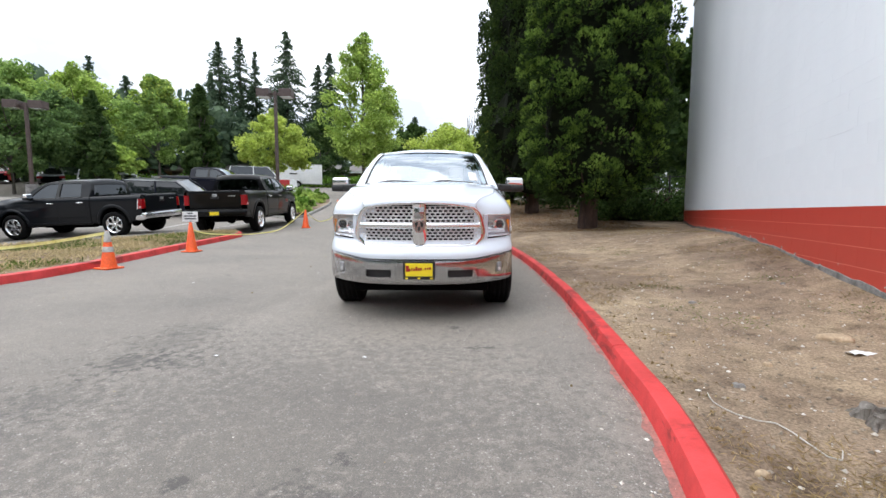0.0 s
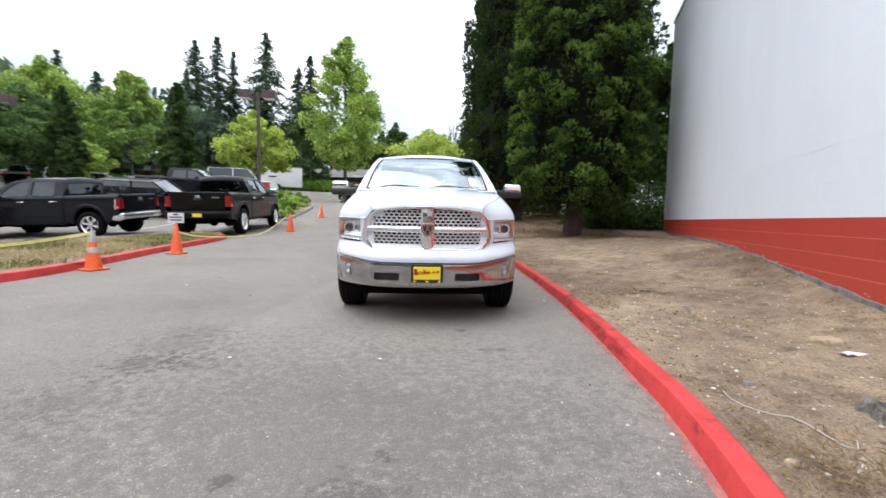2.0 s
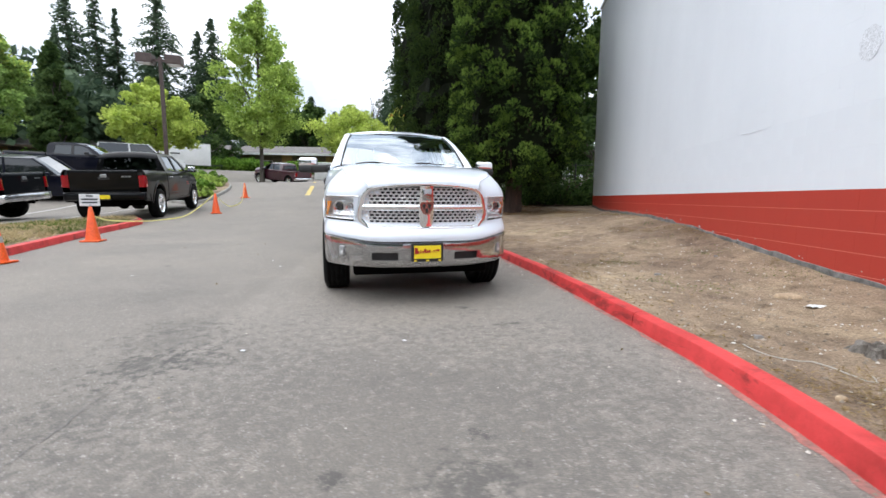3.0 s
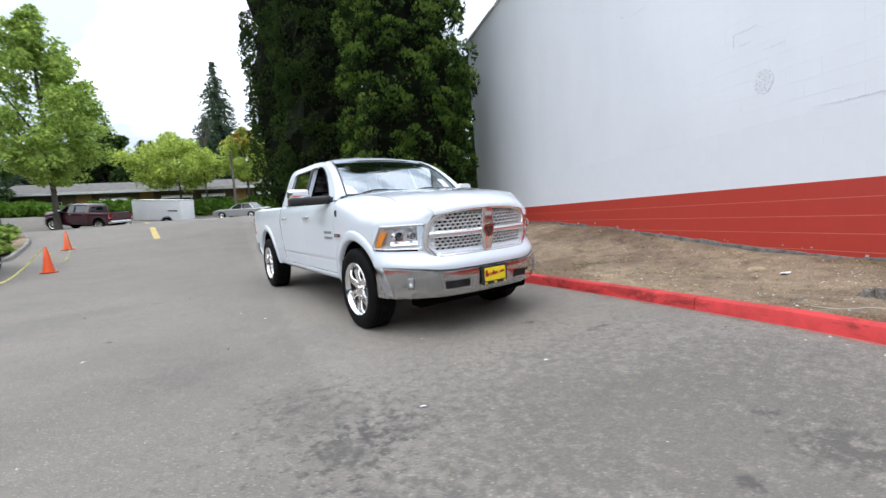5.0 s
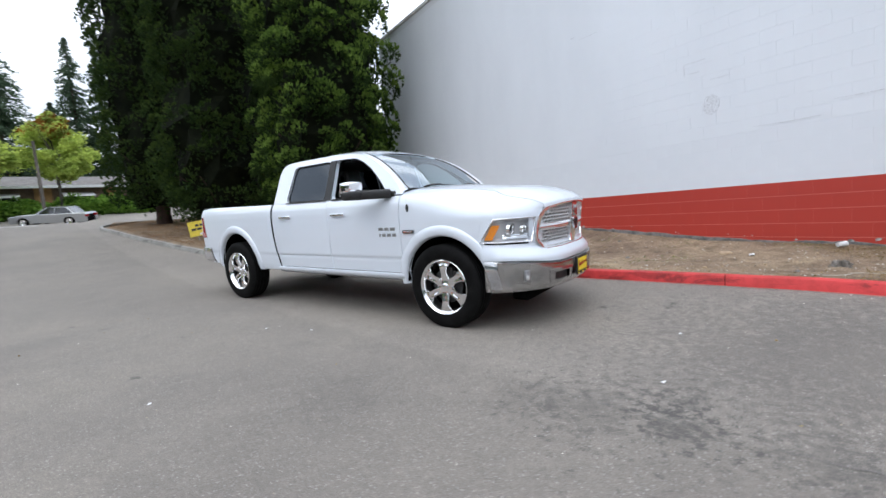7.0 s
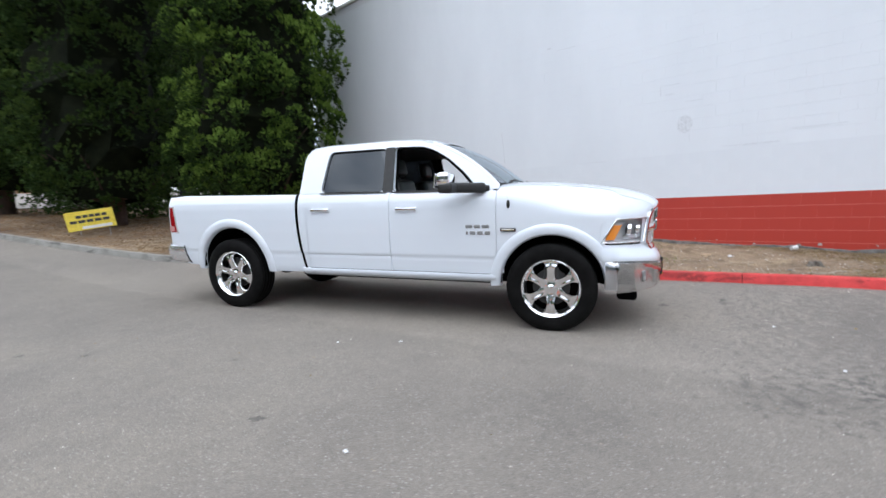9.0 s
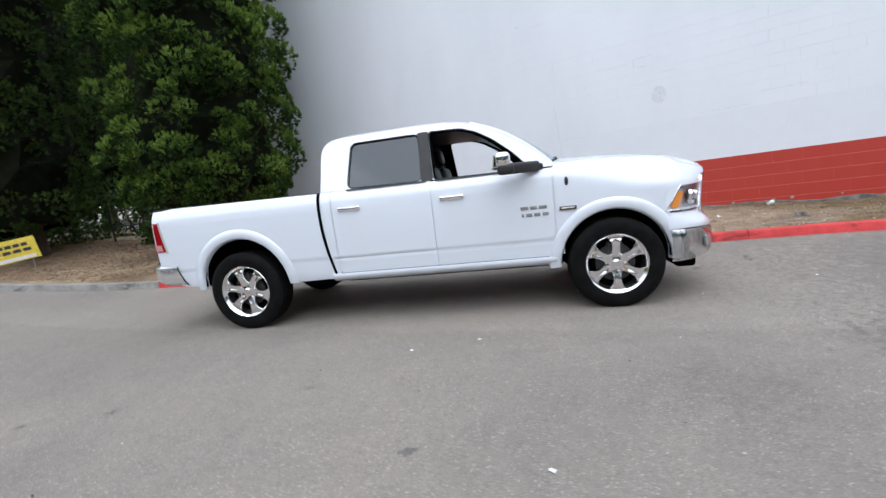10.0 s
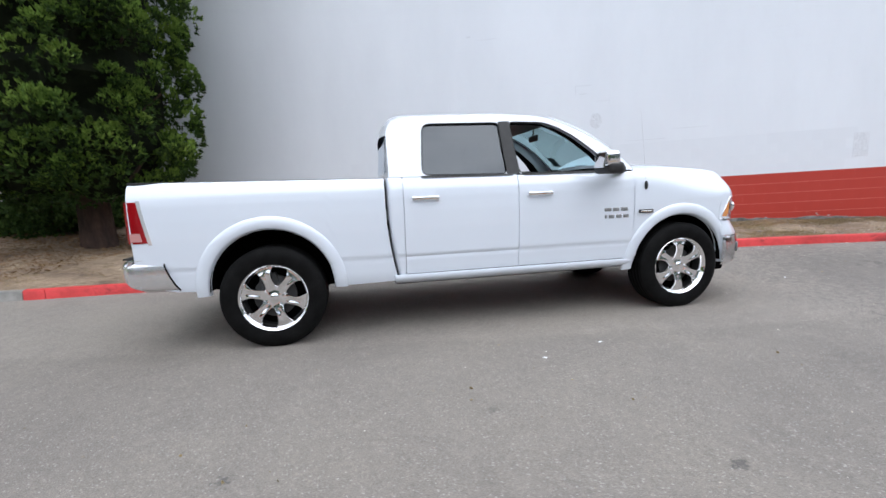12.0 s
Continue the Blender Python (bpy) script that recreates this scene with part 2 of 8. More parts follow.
PAINT_NAVY = material("navy_car_paint", (0.004, 0.005, 0.012), 0.35, 0.0, 0.45, 0.03, 0.05)
PAINT_PURPLE = material("maroon_car_paint", (0.055, 0.012, 0.022), 0.35, 0.2, 1.0, 0.05)
PAINT_SILVER = material("silver_car_paint", (0.50, 0.51, 0.52), 0.3, 0.7, 1.0, 0.05)
PAINT_RED = material("red_car_paint", (0.40, 0.012, 0.014), 0.3, 0.1, 1.0, 0.03)
CHROME = material("chrome", (0.90, 0.90, 0.91), 0.06, 1.0)
CHROME_SOFT = material("polished_aluminium", (0.86, 0.86, 0.87), 0.10, 1.0)
CHROME_SATIN = material("satin_bumper_chrome", (0.86, 0.86, 0.88), 0.26, 0.92)
CHROME_MESH = material("satin_chrome", (0.66, 0.66, 0.67), 0.30, 0.7)
DARK_CHROME = material("dark_chrome", (0.45, 0.45, 0.46), 0.14, 1.0)
DARK_STEEL = material("dark_brake_steel", (0.05, 0.05, 0.05), 0.5, 0.6)
RUBBER = mottled("tyre_rubber", (0.004, 0.004, 0.004), (0.009, 0.009, 0.009), 10, 90, 0.66, 0.15, spec=0.08)
BLACK_PLASTIC = mottled("black_plastic", (0.010, 0.010, 0.010), (0.022, 0.022, 0.023), 8, 120, 0.55, 0.1, 0.002)
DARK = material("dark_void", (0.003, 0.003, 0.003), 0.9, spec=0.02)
CAB_CLOTH = mottled("cabin_leather", (0.012, 0.012, 0.013), (0.03, 0.029, 0.028), 6, 80, 0.5, 0.2)
GLASS_CLEAR = glass_material("window_glass", (0.80, 0.88, 0.86))
GLASS_SCREEN = glass_material("windscreen_glass", (0.50, 0.72, 0.74), 0.0, 0.33)
GLASS_LAMP = glass_material("lamp_cover_plastic", (0.96, 0.97, 0.98), 0.0, 0.04)
GLASS_DARK = glass_material("tinted_glass", (0.10, 0.11, 0.12), 0.0, 0.08)
GLASS_BLACK = glass_material("deeply_tinted_glass", (0.03, 0.035, 0.045), 0.0, 0.07)
LAMP_RED = material("tail_lamp_red", (0.26, 0.005, 0.008), 0.12, 0.0, 0.4, spec=0.2)
LAMP_PINK = material("pale_red_lens", (0.62, 0.30, 0.30), 0.15, 0.2, 0.6)
LAMP_AMBER = material("amber_lens", (0.85, 0.28, 0.03), 0.15, 0.0, 1.0)
LAMP_CLEAR = material("lamp_lens", (0.86, 0.87, 0.88), 0.12, 0.5, 0.5)
YELLOW_PLATE = material("yellow_plate", (0.85, 0.66, 0.02), 0.4)
RED_INK = material("red_ink", (0.32, 0.012, 0.012), 0.5)
LAMP_BOWL = material("lamp_bowl", (0.72, 0.73, 0.75), 0.25, 0.45)
CHROME_BUMPER = material("bumper_chrome", (0.90, 0.90, 0.91), 0.08, 1.0)
DARK_INK = material("dark_ink", (0.03, 0.03, 0.035), 0.5)
WHITE_PLASTIC = mottled("white_plastic", (0.70, 0.70, 0.70), (0.82, 0.82, 0.82), 3, 60, 0.45, 0.05)
STEEL = mottled("galvanised_steel", (0.30, 0.31, 0.32), (0.42, 0.43, 0.44), 8, 60, 0.45, 0.1, metal=0.8)
BROWN_METAL = mottled("brown_painted_metal", (0.055, 0.035, 0.03), (0.09, 0.06, 0.052), 5, 60, 0.5, 0.1)
LINE_YELLOW = mottled("worn_yellow_line_paint", (0.48, 0.36, 0.12), (0.66, 0.50, 0.18), 3, 40, 0.8, 0.2)
LINE_WHITE = mottled("worn_white_line_paint", (0.35, 0.35, 0.33), (0.62, 0.61, 0.58), 3, 40, 0.8, 0.2)

# ---- mesh helpers ----
def mesh_object(name, verts, faces, mat, smooth=False, angle=None):
    me = bpy.data.meshes.new(name)
    me.from_pydata([tuple(map(float, v)) for v in verts], [], [tuple(map(int, f)) for f in faces])
    me.validate()
    me.materials.append(mat)
    if smooth:
        me.shade_smooth()
        if angle:
            me.set_sharp_from_angle(angle=radians(angle))
    return new(name, me)


def put(ob, parent=None, label="", m=None):
    if parent is not None:
        ob.parent = parent
    if m is not None:
        ob.matrix_basis = m
    if label:
        ob["label"] = label
    return ob


def part(name, bm, mat, parent, label="", m=None, smooth=None):
    """Links a bmesh as one mesh object under a thing or a part."""
    me = bpy.data.meshes.new(name)
    bmesh.ops.recalc_face_normals(bm, faces=bm.faces)
    bm.to_mesh(me)
    bm.free()
    me.materials.append(mat)
    if smooth:
        me.shade_smooth()
        me.set_sharp_from_angle(angle=radians(smooth))
    return put(new(name, me), parent, label, m)


def thing(name, m=None, label="", category="", group="", kind=""):
    ob = new(name)
    ob.empty_display_size = 0.2
    if m is not None:
        ob.matrix_basis = m
    return tagged(ob, label, category, group, kind)


def box(bm, x0, x1, y0, y1, z0, z1, bevel=0.0, segs=2, m=None):
    r = bmesh.ops.create_cube(bm, size=1.0)
    mm = Matrix.Translation(((x0 + x1) / 2, (y0 + y1) / 2, (z0 + z1) / 2)) @ Matrix.Diagonal((x1 - x0, y1 - y0, z1 - z0, 1))
    if m is not None:
        mm = m @ mm
    bmesh.ops.transform(bm, matrix=mm, verts=r["verts"])
    if bevel:
        es = list({e for v in r["verts"] for e in v.link_edges})
        bmesh.ops.bevel(bm, geom=es, offset=bevel, segments=segs, affect="EDGES", profile=0.5)
    return bm


def cyl(bm, r0, r1, z0, z1, n=24, m=None, caps=True):
    r = bmesh.ops.create_cone(bm, cap_ends=caps, segments=n, radius1=r0, radius2=r1, depth=z1 - z0)
    mm = Matrix.Translation((0, 0, (z0 + z1) / 2))
    bmesh.ops.transform(bm, matrix=(m @ mm) if m is not None else mm, verts=r["verts"])
    return bm


def lathe(bm, profile, n=48, m=None):
    """Turns (radius, height) pairs about z."""
    rings = []
    for r, z in profile:
        rings.append([bm.verts.new((r * math.cos(2 * math.pi * k / n), r * math.sin(2 * math.pi * k / n), z)) for k in range(n)])
    for a, b in zip(rings, rings[1:]):
        for k in range(n):
            bm.faces.new((a[k], a[(k + 1) % n], b[(k + 1) % n], b[k]))
    if m is not None:
        bmesh.ops.transform(bm, matrix=m, verts=[v for r in rings for v in r])
    return bm


def tube(bm, pts, r, n=8, closed=False):
    """A round bar along points."""
    pts = [Vector(p) for p in pts]
    rings = []
    for i, p in enumerate(pts):
        a = pts[i - 1] if i or closed else p
        b = pts[(i + 1) % len(pts)] if i < len(pts) - 1 or closed else p
        d = (b - a).normalized()
        s = d.cross(Vector((0, 0, 1)))
        s = s.normalized() if s.length > 1e-4 else Vector((1, 0, 0))
        u = s.cross(d)
        rr = r[i] if isinstance(r, (list, tuple)) else r
        rings.append([bm.verts.new(p + rr * (math.cos(2 * math.pi * k / n) * s + math.sin(2 * math.pi * k / n) * u)) for k in range(n)])
    for i in range(len(rings) if closed else len(rings) - 1):
        a, b = rings[i], rings[(i + 1) % len(rings)]
        for k in range(n):
            bm.faces.new((a[k], a[(k + 1) % n], b[(k + 1) % n], b[k]))
    if not closed:
        bm.faces.new(rings[0][::-1])
        bm.faces.new(rings[-1])
    return bm


def sheet(bm, P, flange=0.0, inward=None):
    """A skin over a grid of points; with a flange its rim turns inward by that much."""
    g = [[bm.verts.new(p) for p in row] for row in P]
    for i in range(len(g) - 1):
        for j in range(len(g[0]) - 1):
            bm.faces.new((g[i][j], g[i + 1][j], g[i + 1][j + 1], g[i][j + 1]))
    if flange:
        ni, nj = len(g), len(g[0])
        ring = [(i, 0) for i in range(ni)] + [(ni - 1, j) for j in range(1, nj)] + [(i, nj - 1) for i in range(ni - 2, -1, -1)] + [(0, j) for j in range(nj - 2, 0, -1)]
        off = Vector(inward) * flange
        low = [bm.verts.new(g[i][j].co + off) for i, j in ring]
        for k in range(len(ring)):
            a, b = ring[k], ring[(k + 1) % len(ring)]
            bm.faces.new((g[a[0]][a[1]], g[b[0]][b[1]], low[(k + 1) % len(ring)], low[k]))
    return bm


def plate(bm, loops, to3d, depth):
    """A flat plate with holes: loops of (u, v), the outer one first; to3d(u, v, d) sets its points, d from 0 (face) to depth."""
    faces2 = []
    tmp = bmesh.new()
    edges = []
    for lp in loops:
        vs = [tmp.verts.new((u, v, 0)) for u, v in lp]
        edges += [tmp.edges.new((vs[k], vs[(k + 1) % len(vs)])) for k in range(len(vs))]
    bmesh.ops.triangle_fill(tmp, use_beauty=True, use_dissolve=False, edges=edges)
    tmp.verts.index_update()
    co = [(v.co.x, v.co.y) for v in tmp.verts]
    faces2 = [[v.index for v in f.verts] for f in tmp.faces]
    rim = [(e.verts[0].index, e.verts[1].index) for e in tmp.edges if len(e.link_faces) == 1]
    tmp.free()
    a = [bm.verts.new(to3d(u, v, 0)) for u, v in co]
    b = [bm.verts.new(to3d(u, v, depth)) for u, v in co]
    for f in faces2:
        bm.faces.new([a[i] for i in f])
        bm.faces.new([b[i] for i in f[::-1]])
    for i, j in rim:
        bm.faces.new((a[i], a[j], b[j], b[i]))
    return bm


def spline(points, step=0.25):
    """Smooth line through points (Catmull-Rom), at even steps."""
    pts = [Vector(p) for p in points]
    out = []
    for i in range(len(pts) - 1):
        p0, p1, p2, p3 = pts[max(i - 1, 0)], pts[i], pts[i + 1], pts[min(i + 2, len(pts) - 1)]
        n = max(1, int((p2 - p1).length / step))
        for k in range(n):
            t = k / n
            out.append(0.5 * ((2 * p1) + (p2 - p0) * t + (2 * p0 - 5 * p1 + 4 * p2 - p3) * t * t + (3 * p1 - p0 - 3 * p2 + p3) * t ** 3))
    return out + [pts[-1]]


def smooth01(a):
    a = min(max(a, 0.0), 1.0)
    return a * a * (3 - 2 * a)


def fbm(x, y, s=1.0, o=4):
    return noise.fractal(Vector((x * s, y * s, 3.7)), 0.9, 2.1, o)

# ---- ground ----
RISE_Y = (-60, -8, -5, -2.4, 0, 1.2, 3, 5, 7, 10, 15, 17.8, 20, 24, 28, 32, 36, 40, 44, 50, 60, 120, 300, 2000)
RISE_Z = (-0.10, -0.05, -0.03, -0.015, 0.01, 0.04, 0.07, 0.13, 0.24, 0.50, 1.05, 1.38, 1.62, 1.96, 2.02, 1.93, 1.96, 2.30, 2.9, 3.75, 4.2, 5.0, 6.0, 6.0)


def rise(y):
    return sum(float(np.interp(y + k, RISE_Y, RISE_Z)) for k in (-1.2, -0.6, 0, 0.6, 1.2)) / 5


def ground_z(x, y):
    """Height of the paved ground: it falls to the kerb by the wall and climbs to a crest up the drive."""
    z = -0.022 * min(max(x, -9.5), 0.5) + rise(y + min(max(-14 - x, 0), 34)) + 0.07 * smooth01((x - 0.6) / 1.5) * (1 - smooth01((y - 1) / 4))
    z -= 0.03 * min(max(-12.3 - x, 0), 6)
    z -= 0.24 * math.exp(-((x + 18) / 3.2) ** 2 - ((y - 3.4) / 3.2) ** 2)
    z -= 0.12 * smooth01((-8.3 - x) / 1.5) * math.exp(-((y - 10) / 3.0) ** 2)
    return z

# ---- wall of the building ----
WALL_X, WALL_END, WALL_START, WALL_TOP, STRIPE = 4.39, 10.6, -14.0, 7.35, 1.165
BED_LOW_Y = (-14, -5.9, -3.5, -2.2, -1.3, -0.6, 0.0, 1.2, 2.5, 4.9, 9.0, 14.0, 20.0, 26)
BED_LOW_Z = (0.05, 0.17, 0.22, 0.25, 0.28, 0.31, 0.345, 0.43, 0.55, 0.69, 0.68, 1.05, 1.50, 1.5)
KERB_R = [(2.42, -14), (2.42, -9), (2.415, -5), (2.39, -4), (2.345, -3.1), (2.275, -2.5), (2.195, -2.1), (2.03, -1.35), (1.83, -0.5), (1.62, 0.35), (1.37, 1.25), (1.04, 2.4), (0.56, 3.8),
          (0.00, 5.1), (-0.50, 6.05), (-0.95, 6.85), (-1.30, 7.45), (-1.65, 8.2), (-2.1, 9.4), (-2.6, 10.8), (-3.15, 12.4), (-3.7, 14), (-4.4, 16.3), (-4.95, 18.0), (-4.95, 18.9), (-4.4, 19.7), (-3.2, 20.2), (2, 20.6), (8, 20.6)]
KERB_RED_END = 7.28
LINE_R = [(v.x, v.y) for v in spline([(x, y, 0) for x, y in KERB_R], 0.2)]


def kerb_x(y):
    """Where the road-side foot of the kerb beside the wall runs, up to its far bend."""
    ys = [p[1] for p in LINE_R if p[1] <= 18.0]
    xs = [p[0] for p in LINE_R if p[1] <= 18.0]
    return float(np.interp(y, ys, xs))


def bed_z(x, y):
    """The bare bed between kerb and wall: flat by the kerb, banked up to the wall."""
    k = kerb_x(min(y, 18.0))
    low = ground_z(k, y) + 0.105
    high = float(np.interp(y, BED_LOW_Y, BED_LOW_Z))
    a = min(max((x - k - 0.15) / (WALL_X - k - 0.15), 0), 1)
    t = a ** (2.2 if y < 2 else 1.4)
    z = low + (high - low) * t
    return z + 0.025 * fbm(x, y, 0.9) * smooth01(a * 6) + 0.012 * fbm(x, y, 4.0) * smooth01(a * 6)


def bed_rows():
    P = []
    for y in np.concatenate([np.arange(-14, -5, 0.5), np.arange(-5, 4, 0.09), np.arange(4, 20.7, 0.25)]):
        k = kerb_x(min(y, 18.0)) + 0.125 if y <= 18 else kerb_x(18.0) + 0.125 + (y - 18) * 0.75
        row = []
        for a in np.linspace(0, 1, 34):
            x = k + (WALL_X + 0.05 - k) * a if y < WALL_END else k + (WALL_X + 9 - k) * a
            row.append((x, y, bed_z(x, y)))
        P.append(row)
    return P


bm = sheet(bmesh.new(), bed_rows())
bed = part("ground_bed", bm, SOIL, None, smooth=60)
tagged(bed, "bare dry soil bank with dead grass between kerb and wall", "ground", kind="structure")

# road and lot: one sheet to the horizon
def axis(lo, hi, fine0, fine1, step):
    a = list(np.arange(fine0, fine1 + 1e-6, step))
    d, v = step, fine0
    while v > lo:
        d *= 1.35
        v -= d
        a.insert(0, max(v, lo))
    d, v = step, a[-1]
    while v < hi:
        d *= 1.35
        v += d
        a.append(min(v, hi))
    return a


xs, ys = axis(-900, 900, -22, 6, 0.3), axis(-900, 1500, -9, 30, 0.3)
bm = sheet(bmesh.new(), [[(x, y, ground_z(x, y)) for y in ys] for x in xs])
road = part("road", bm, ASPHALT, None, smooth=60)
tagged(road, "worn grey asphalt drive and parking lot", "road", kind="structure")


def kerb(line, name, mat, label, height=0.122, width=0.142, base=ground_z, piece=3.0, lip=0.055):
    """A kerb in cast lengths along a line of (x, y), its road face on the line, the land to its right."""
    top = thing(name, None, label, "kerb", kind="structure")
    pts = [Vector((x, y, 0)) for x, y in line]
    runs, run, length = [], [pts[0]], 0.0
    for a, b in zip(pts, pts[1:]):
        run.append(b)
        length += (b - a).length
        if length > piece:
            runs.append(run)
            run, length = [b], 0.0
    if len(run) > 1:
        runs.append(run)
    for r in runs:
        P = []
        for i, p in enumerate(r):
            a, b = r[max(i - 1, 0)], r[min(i + 1, len(r) - 1)]
            d = (b - a).normalized()
            s = Vector((d.y, -d.x, 0))
            q = p.copy()
            if i == 0:
                q += d * 0.004
            if i == len(r) - 1:
                q -= d * 0.004
            z = base(p.x, p.y)
            wob = 0.004 * fbm(p.x, p.y, 3.0)
            prof = [(0.0, -0.10), (lip * 0.42, height - 0.024), (lip * 0.56, height - 0.009), (lip * 0.95, height - 0.001), (width - 0.02, height + 0.002), (width, height - 0.015), (width, -0.10)]
            P.append([q + s * (u + wob) + Vector((0, 0, z + v + wob)) for u, v in prof])
        bm2 = sheet(bmesh.new(), P)
        for row in (P[0], P[-1]):
            bm2.faces.new([bm2.verts.new(c) for c in row])
        part("kerb_stone", bm2, mat, top, smooth=32)
    return top


red_r = [p for p in LINE_R if p[1] <= KERB_RED_END]
grey_r = LINE_R[len(red_r) - 1:]
kerb(red_r, "kerb_red", RED_KERB, "red-painted concrete kerb with scuffed dark patches")
kerb(grey_r, "kerb_grey", GREY_KERB, "weathered grey concrete kerb")

# block wall
bm = box(bmesh.new(), WALL_X + 0.004, WALL_X + 0.3, WALL_START, WALL_END, -0.4, WALL_TOP)
wall = part("wall_east", bm, MORTAR_W, None)
tagged(wall, "tall windowless white-painted block wall with a red base", "wall", kind="structure")
bm = box(bmesh.new(), WALL_X + 0.3, WALL_X + 14, WALL_END - 0.3, WALL_END, -0.4, WALL_TOP)
tagged(part("wall_north", bm, MORTAR_W, None), "white-painted block end wall", "wall", kind="structure")
bm = box(bmesh.new(), WALL_X - 0.03, WALL_X + 0.4, WALL_START, WALL_END + 0.03, WALL_TOP, WALL_TOP + 0.10, 0.01)
tagged(part("roof_edge_trim", bm, WHITE_PLASTIC, None), "plain white metal coping along the wall top", "trim", kind="structure")

# ---- pickup trucks ----
# local axes of a truck: x to its right, y forward, z up; the front axle stands at y = 0 and the ground at z = 0
TYRE_R, RIM_R, TRACK = 0.424, 0.274, 0.868


def side_x(z, y=-1.0):
    """Half width of the body side at height z."""
    x = float(np.interp(z, (0.42, 0.50, 0.56, 0.685, 0.70, 0.72, 0.95, 1.10, 1.22, 1.275, 1.295, 1.36, 1.39), (0.900, 0.940, 0.954, 0.968, 0.963, 0.977, 0.991, 0.993, 0.990, 0.9835, 0.980, 0.955, 0.925)))
    return x - 0.036 * smooth01((y - 0.05) / 0.75) - 0.02 * smooth01((-4.2 - y) / 0.7)


def arch_z(y, cy, cz, r):
    d = r * r - (y - cy) ** 2
    return cz + math.sqrt(d) if d > 0 else 0.0


def side_panel(y0, y1, z_top, z_low, arches=(), step=0.05, levels=44):
    """Half of a body side between two stations; z_top and z_low are functions of y, arches cut the lower edge."""
    n = max(4, int(abs(y1 - y0) / step))
    P = []
    for i in range(n + 1):
        y = y0 + (y1 - y0) * i / n
        low = max([z_low(y)] + [arch_z(y, *a) for a in arches])
        top = max(z_top(y), low + 0.01)
        P.append([(side_x(low + (top - low) * k / levels, y), y, low + (top - low) * k / levels) for k in range(levels + 1)])
    return P


def gap_lean(z):
    """How far the gap between cab and bed runs forward towards its foot."""
    return 0.085 * (max(1.20 - z, 0.0) / 0.70) ** 2


def mirrored(P):
    return [[(-x, y, z) for x, y, z in row] for row in P]


def add_wheel(truck, x, y, mats, side, detail=True, drop=0.0):
    """Tyre on a six-spoke rim; side is +1 for the right flank."""
    w = put(new("wheel"), truck)
    w.matrix_basis = Matrix.Translation((x, y, TYRE_R + 0.012 - drop)) @ Matrix.Rotation(side * math.pi / 2, 4, "Y") @ Matrix.Rotation(0.0 if y > -1 else radians(16), 4, "Z")
    R, h = TYRE_R, 0.137
    prof = [(RIM_R - 0.01, -h + 0.02), (RIM_R + 0.02, -h), (R - 0.06, -h - 0.004), (R - 0.02, -h + 0.012), (R - 0.004, -h + 0.03)]
    for k, z in enumerate(np.linspace(-h + 0.035, h - 0.035, 13)):
        prof.append((R - (0.009 if k % 3 == 1 else 0.0), z))
    prof += [(R - 0.004, h - 0.03), (R - 0.02, h - 0.012), (R - 0.06, h + 0.004), (RIM_R + 0.02, h), (RIM_R - 0.01, h - 0.02)]
    part("tyre", lathe(bmesh.new(), prof, 56), RUBBER, w, smooth=50)
    # rim: lip, dark barrel, six ridged spokes and a dished hub
    bm = lathe(bmesh.new(), [(RIM_R - 0.026, h - 0.052), (RIM_R - 0.018, h - 0.024), (RIM_R - 0.010, h - 0.014), (RIM_R + 0.002, h - 0.003), (RIM_R + 0.008, h - 0.010)], 56)
    part("rim_lip", bm, mats["rim"], w, smooth=50)
    bm = lathe(bmesh.new(), [(RIM_R - 0.012, -h + 0.01), (RIM_R - 0.03, 0), (RIM_R - 0.026, h - 0.05)], 40)
    part("rim_barrel", bm, DARK_STEEL, w, smooth=40)
    bm = bmesh.new()
    for sp in range(6):
        a0 = sp * math.pi / 3
        ca, sa = math.cos(a0), math.sin(a0)
        P = []
        for r in np.linspace(0.045, 0.260, 16):
            half = float(np.interp(r, (0.045, 0.085, 0.12, 0.16, 0.20, 0.235, 0.260), (0.032, 0.047, 0.040, 0.038, 0.046, 0.070, 0.118)))
            top = h - 0.020 - 0.026 * smooth01((0.17 - r) / 0.12) - 0.014 * smooth01((r - 0.20) / 0.04)
            row = []
            for q, dz in ((-1.0, -0.045), (-1.0, -0.012), (-0.86, -0.002), (-0.55, 0.0), (-0.28, -0.007), (0.0, -0.010), (0.28, -0.007), (0.55, 0.0), (0.86, -0.002), (1.0, -0.012), (1.0, -0.045)):
                groove = 1.0 if abs(q) > 0.5 else smooth01((r - 0.09) / 0.04) * smooth01((0.225 - r) / 0.03)
                x, y2 = r, half * q
                P_z = top + (dz if abs(q) > 0.5 else dz * groove)
                row.append((x * ca - y2 * sa, x * sa + y2 * ca, P_z))
            P.append(row)
        sheet(bm, P)
    part("rim_spokes", bm, mats["rim"], w, smooth=45)
    bm = lathe(bmesh.new(), [(0.0, h - 0.020), (0.026, h - 0.021), (0.032, h - 0.026), (0.034, h - 0.040), (0.066, h - 0.048), (0.098, h - 0.050), (0.104, h - 0.075)], 36)
    part("hub_cap", bm, mats["rim"], w, smooth=40)
    for k in range(5 if detail else 0):
        a = 2 * math.pi * k / 5 + 0.2
        part("lug_nut", cyl(bmesh.new(), 0.012, 0.010, h - 0.065, h - 0.035, 8, Matrix.Translation((0.082 * math.cos(a), 0.082 * math.sin(a), 0))), CHROME_SOFT, w)
    bm = cyl(bmesh.new(), 0.175, 0.175, 0.02, 0.045, 40)
    box(bm, -0.19, -0.06, -0.07, 0.07, 0.0, 0.06, 0.01)
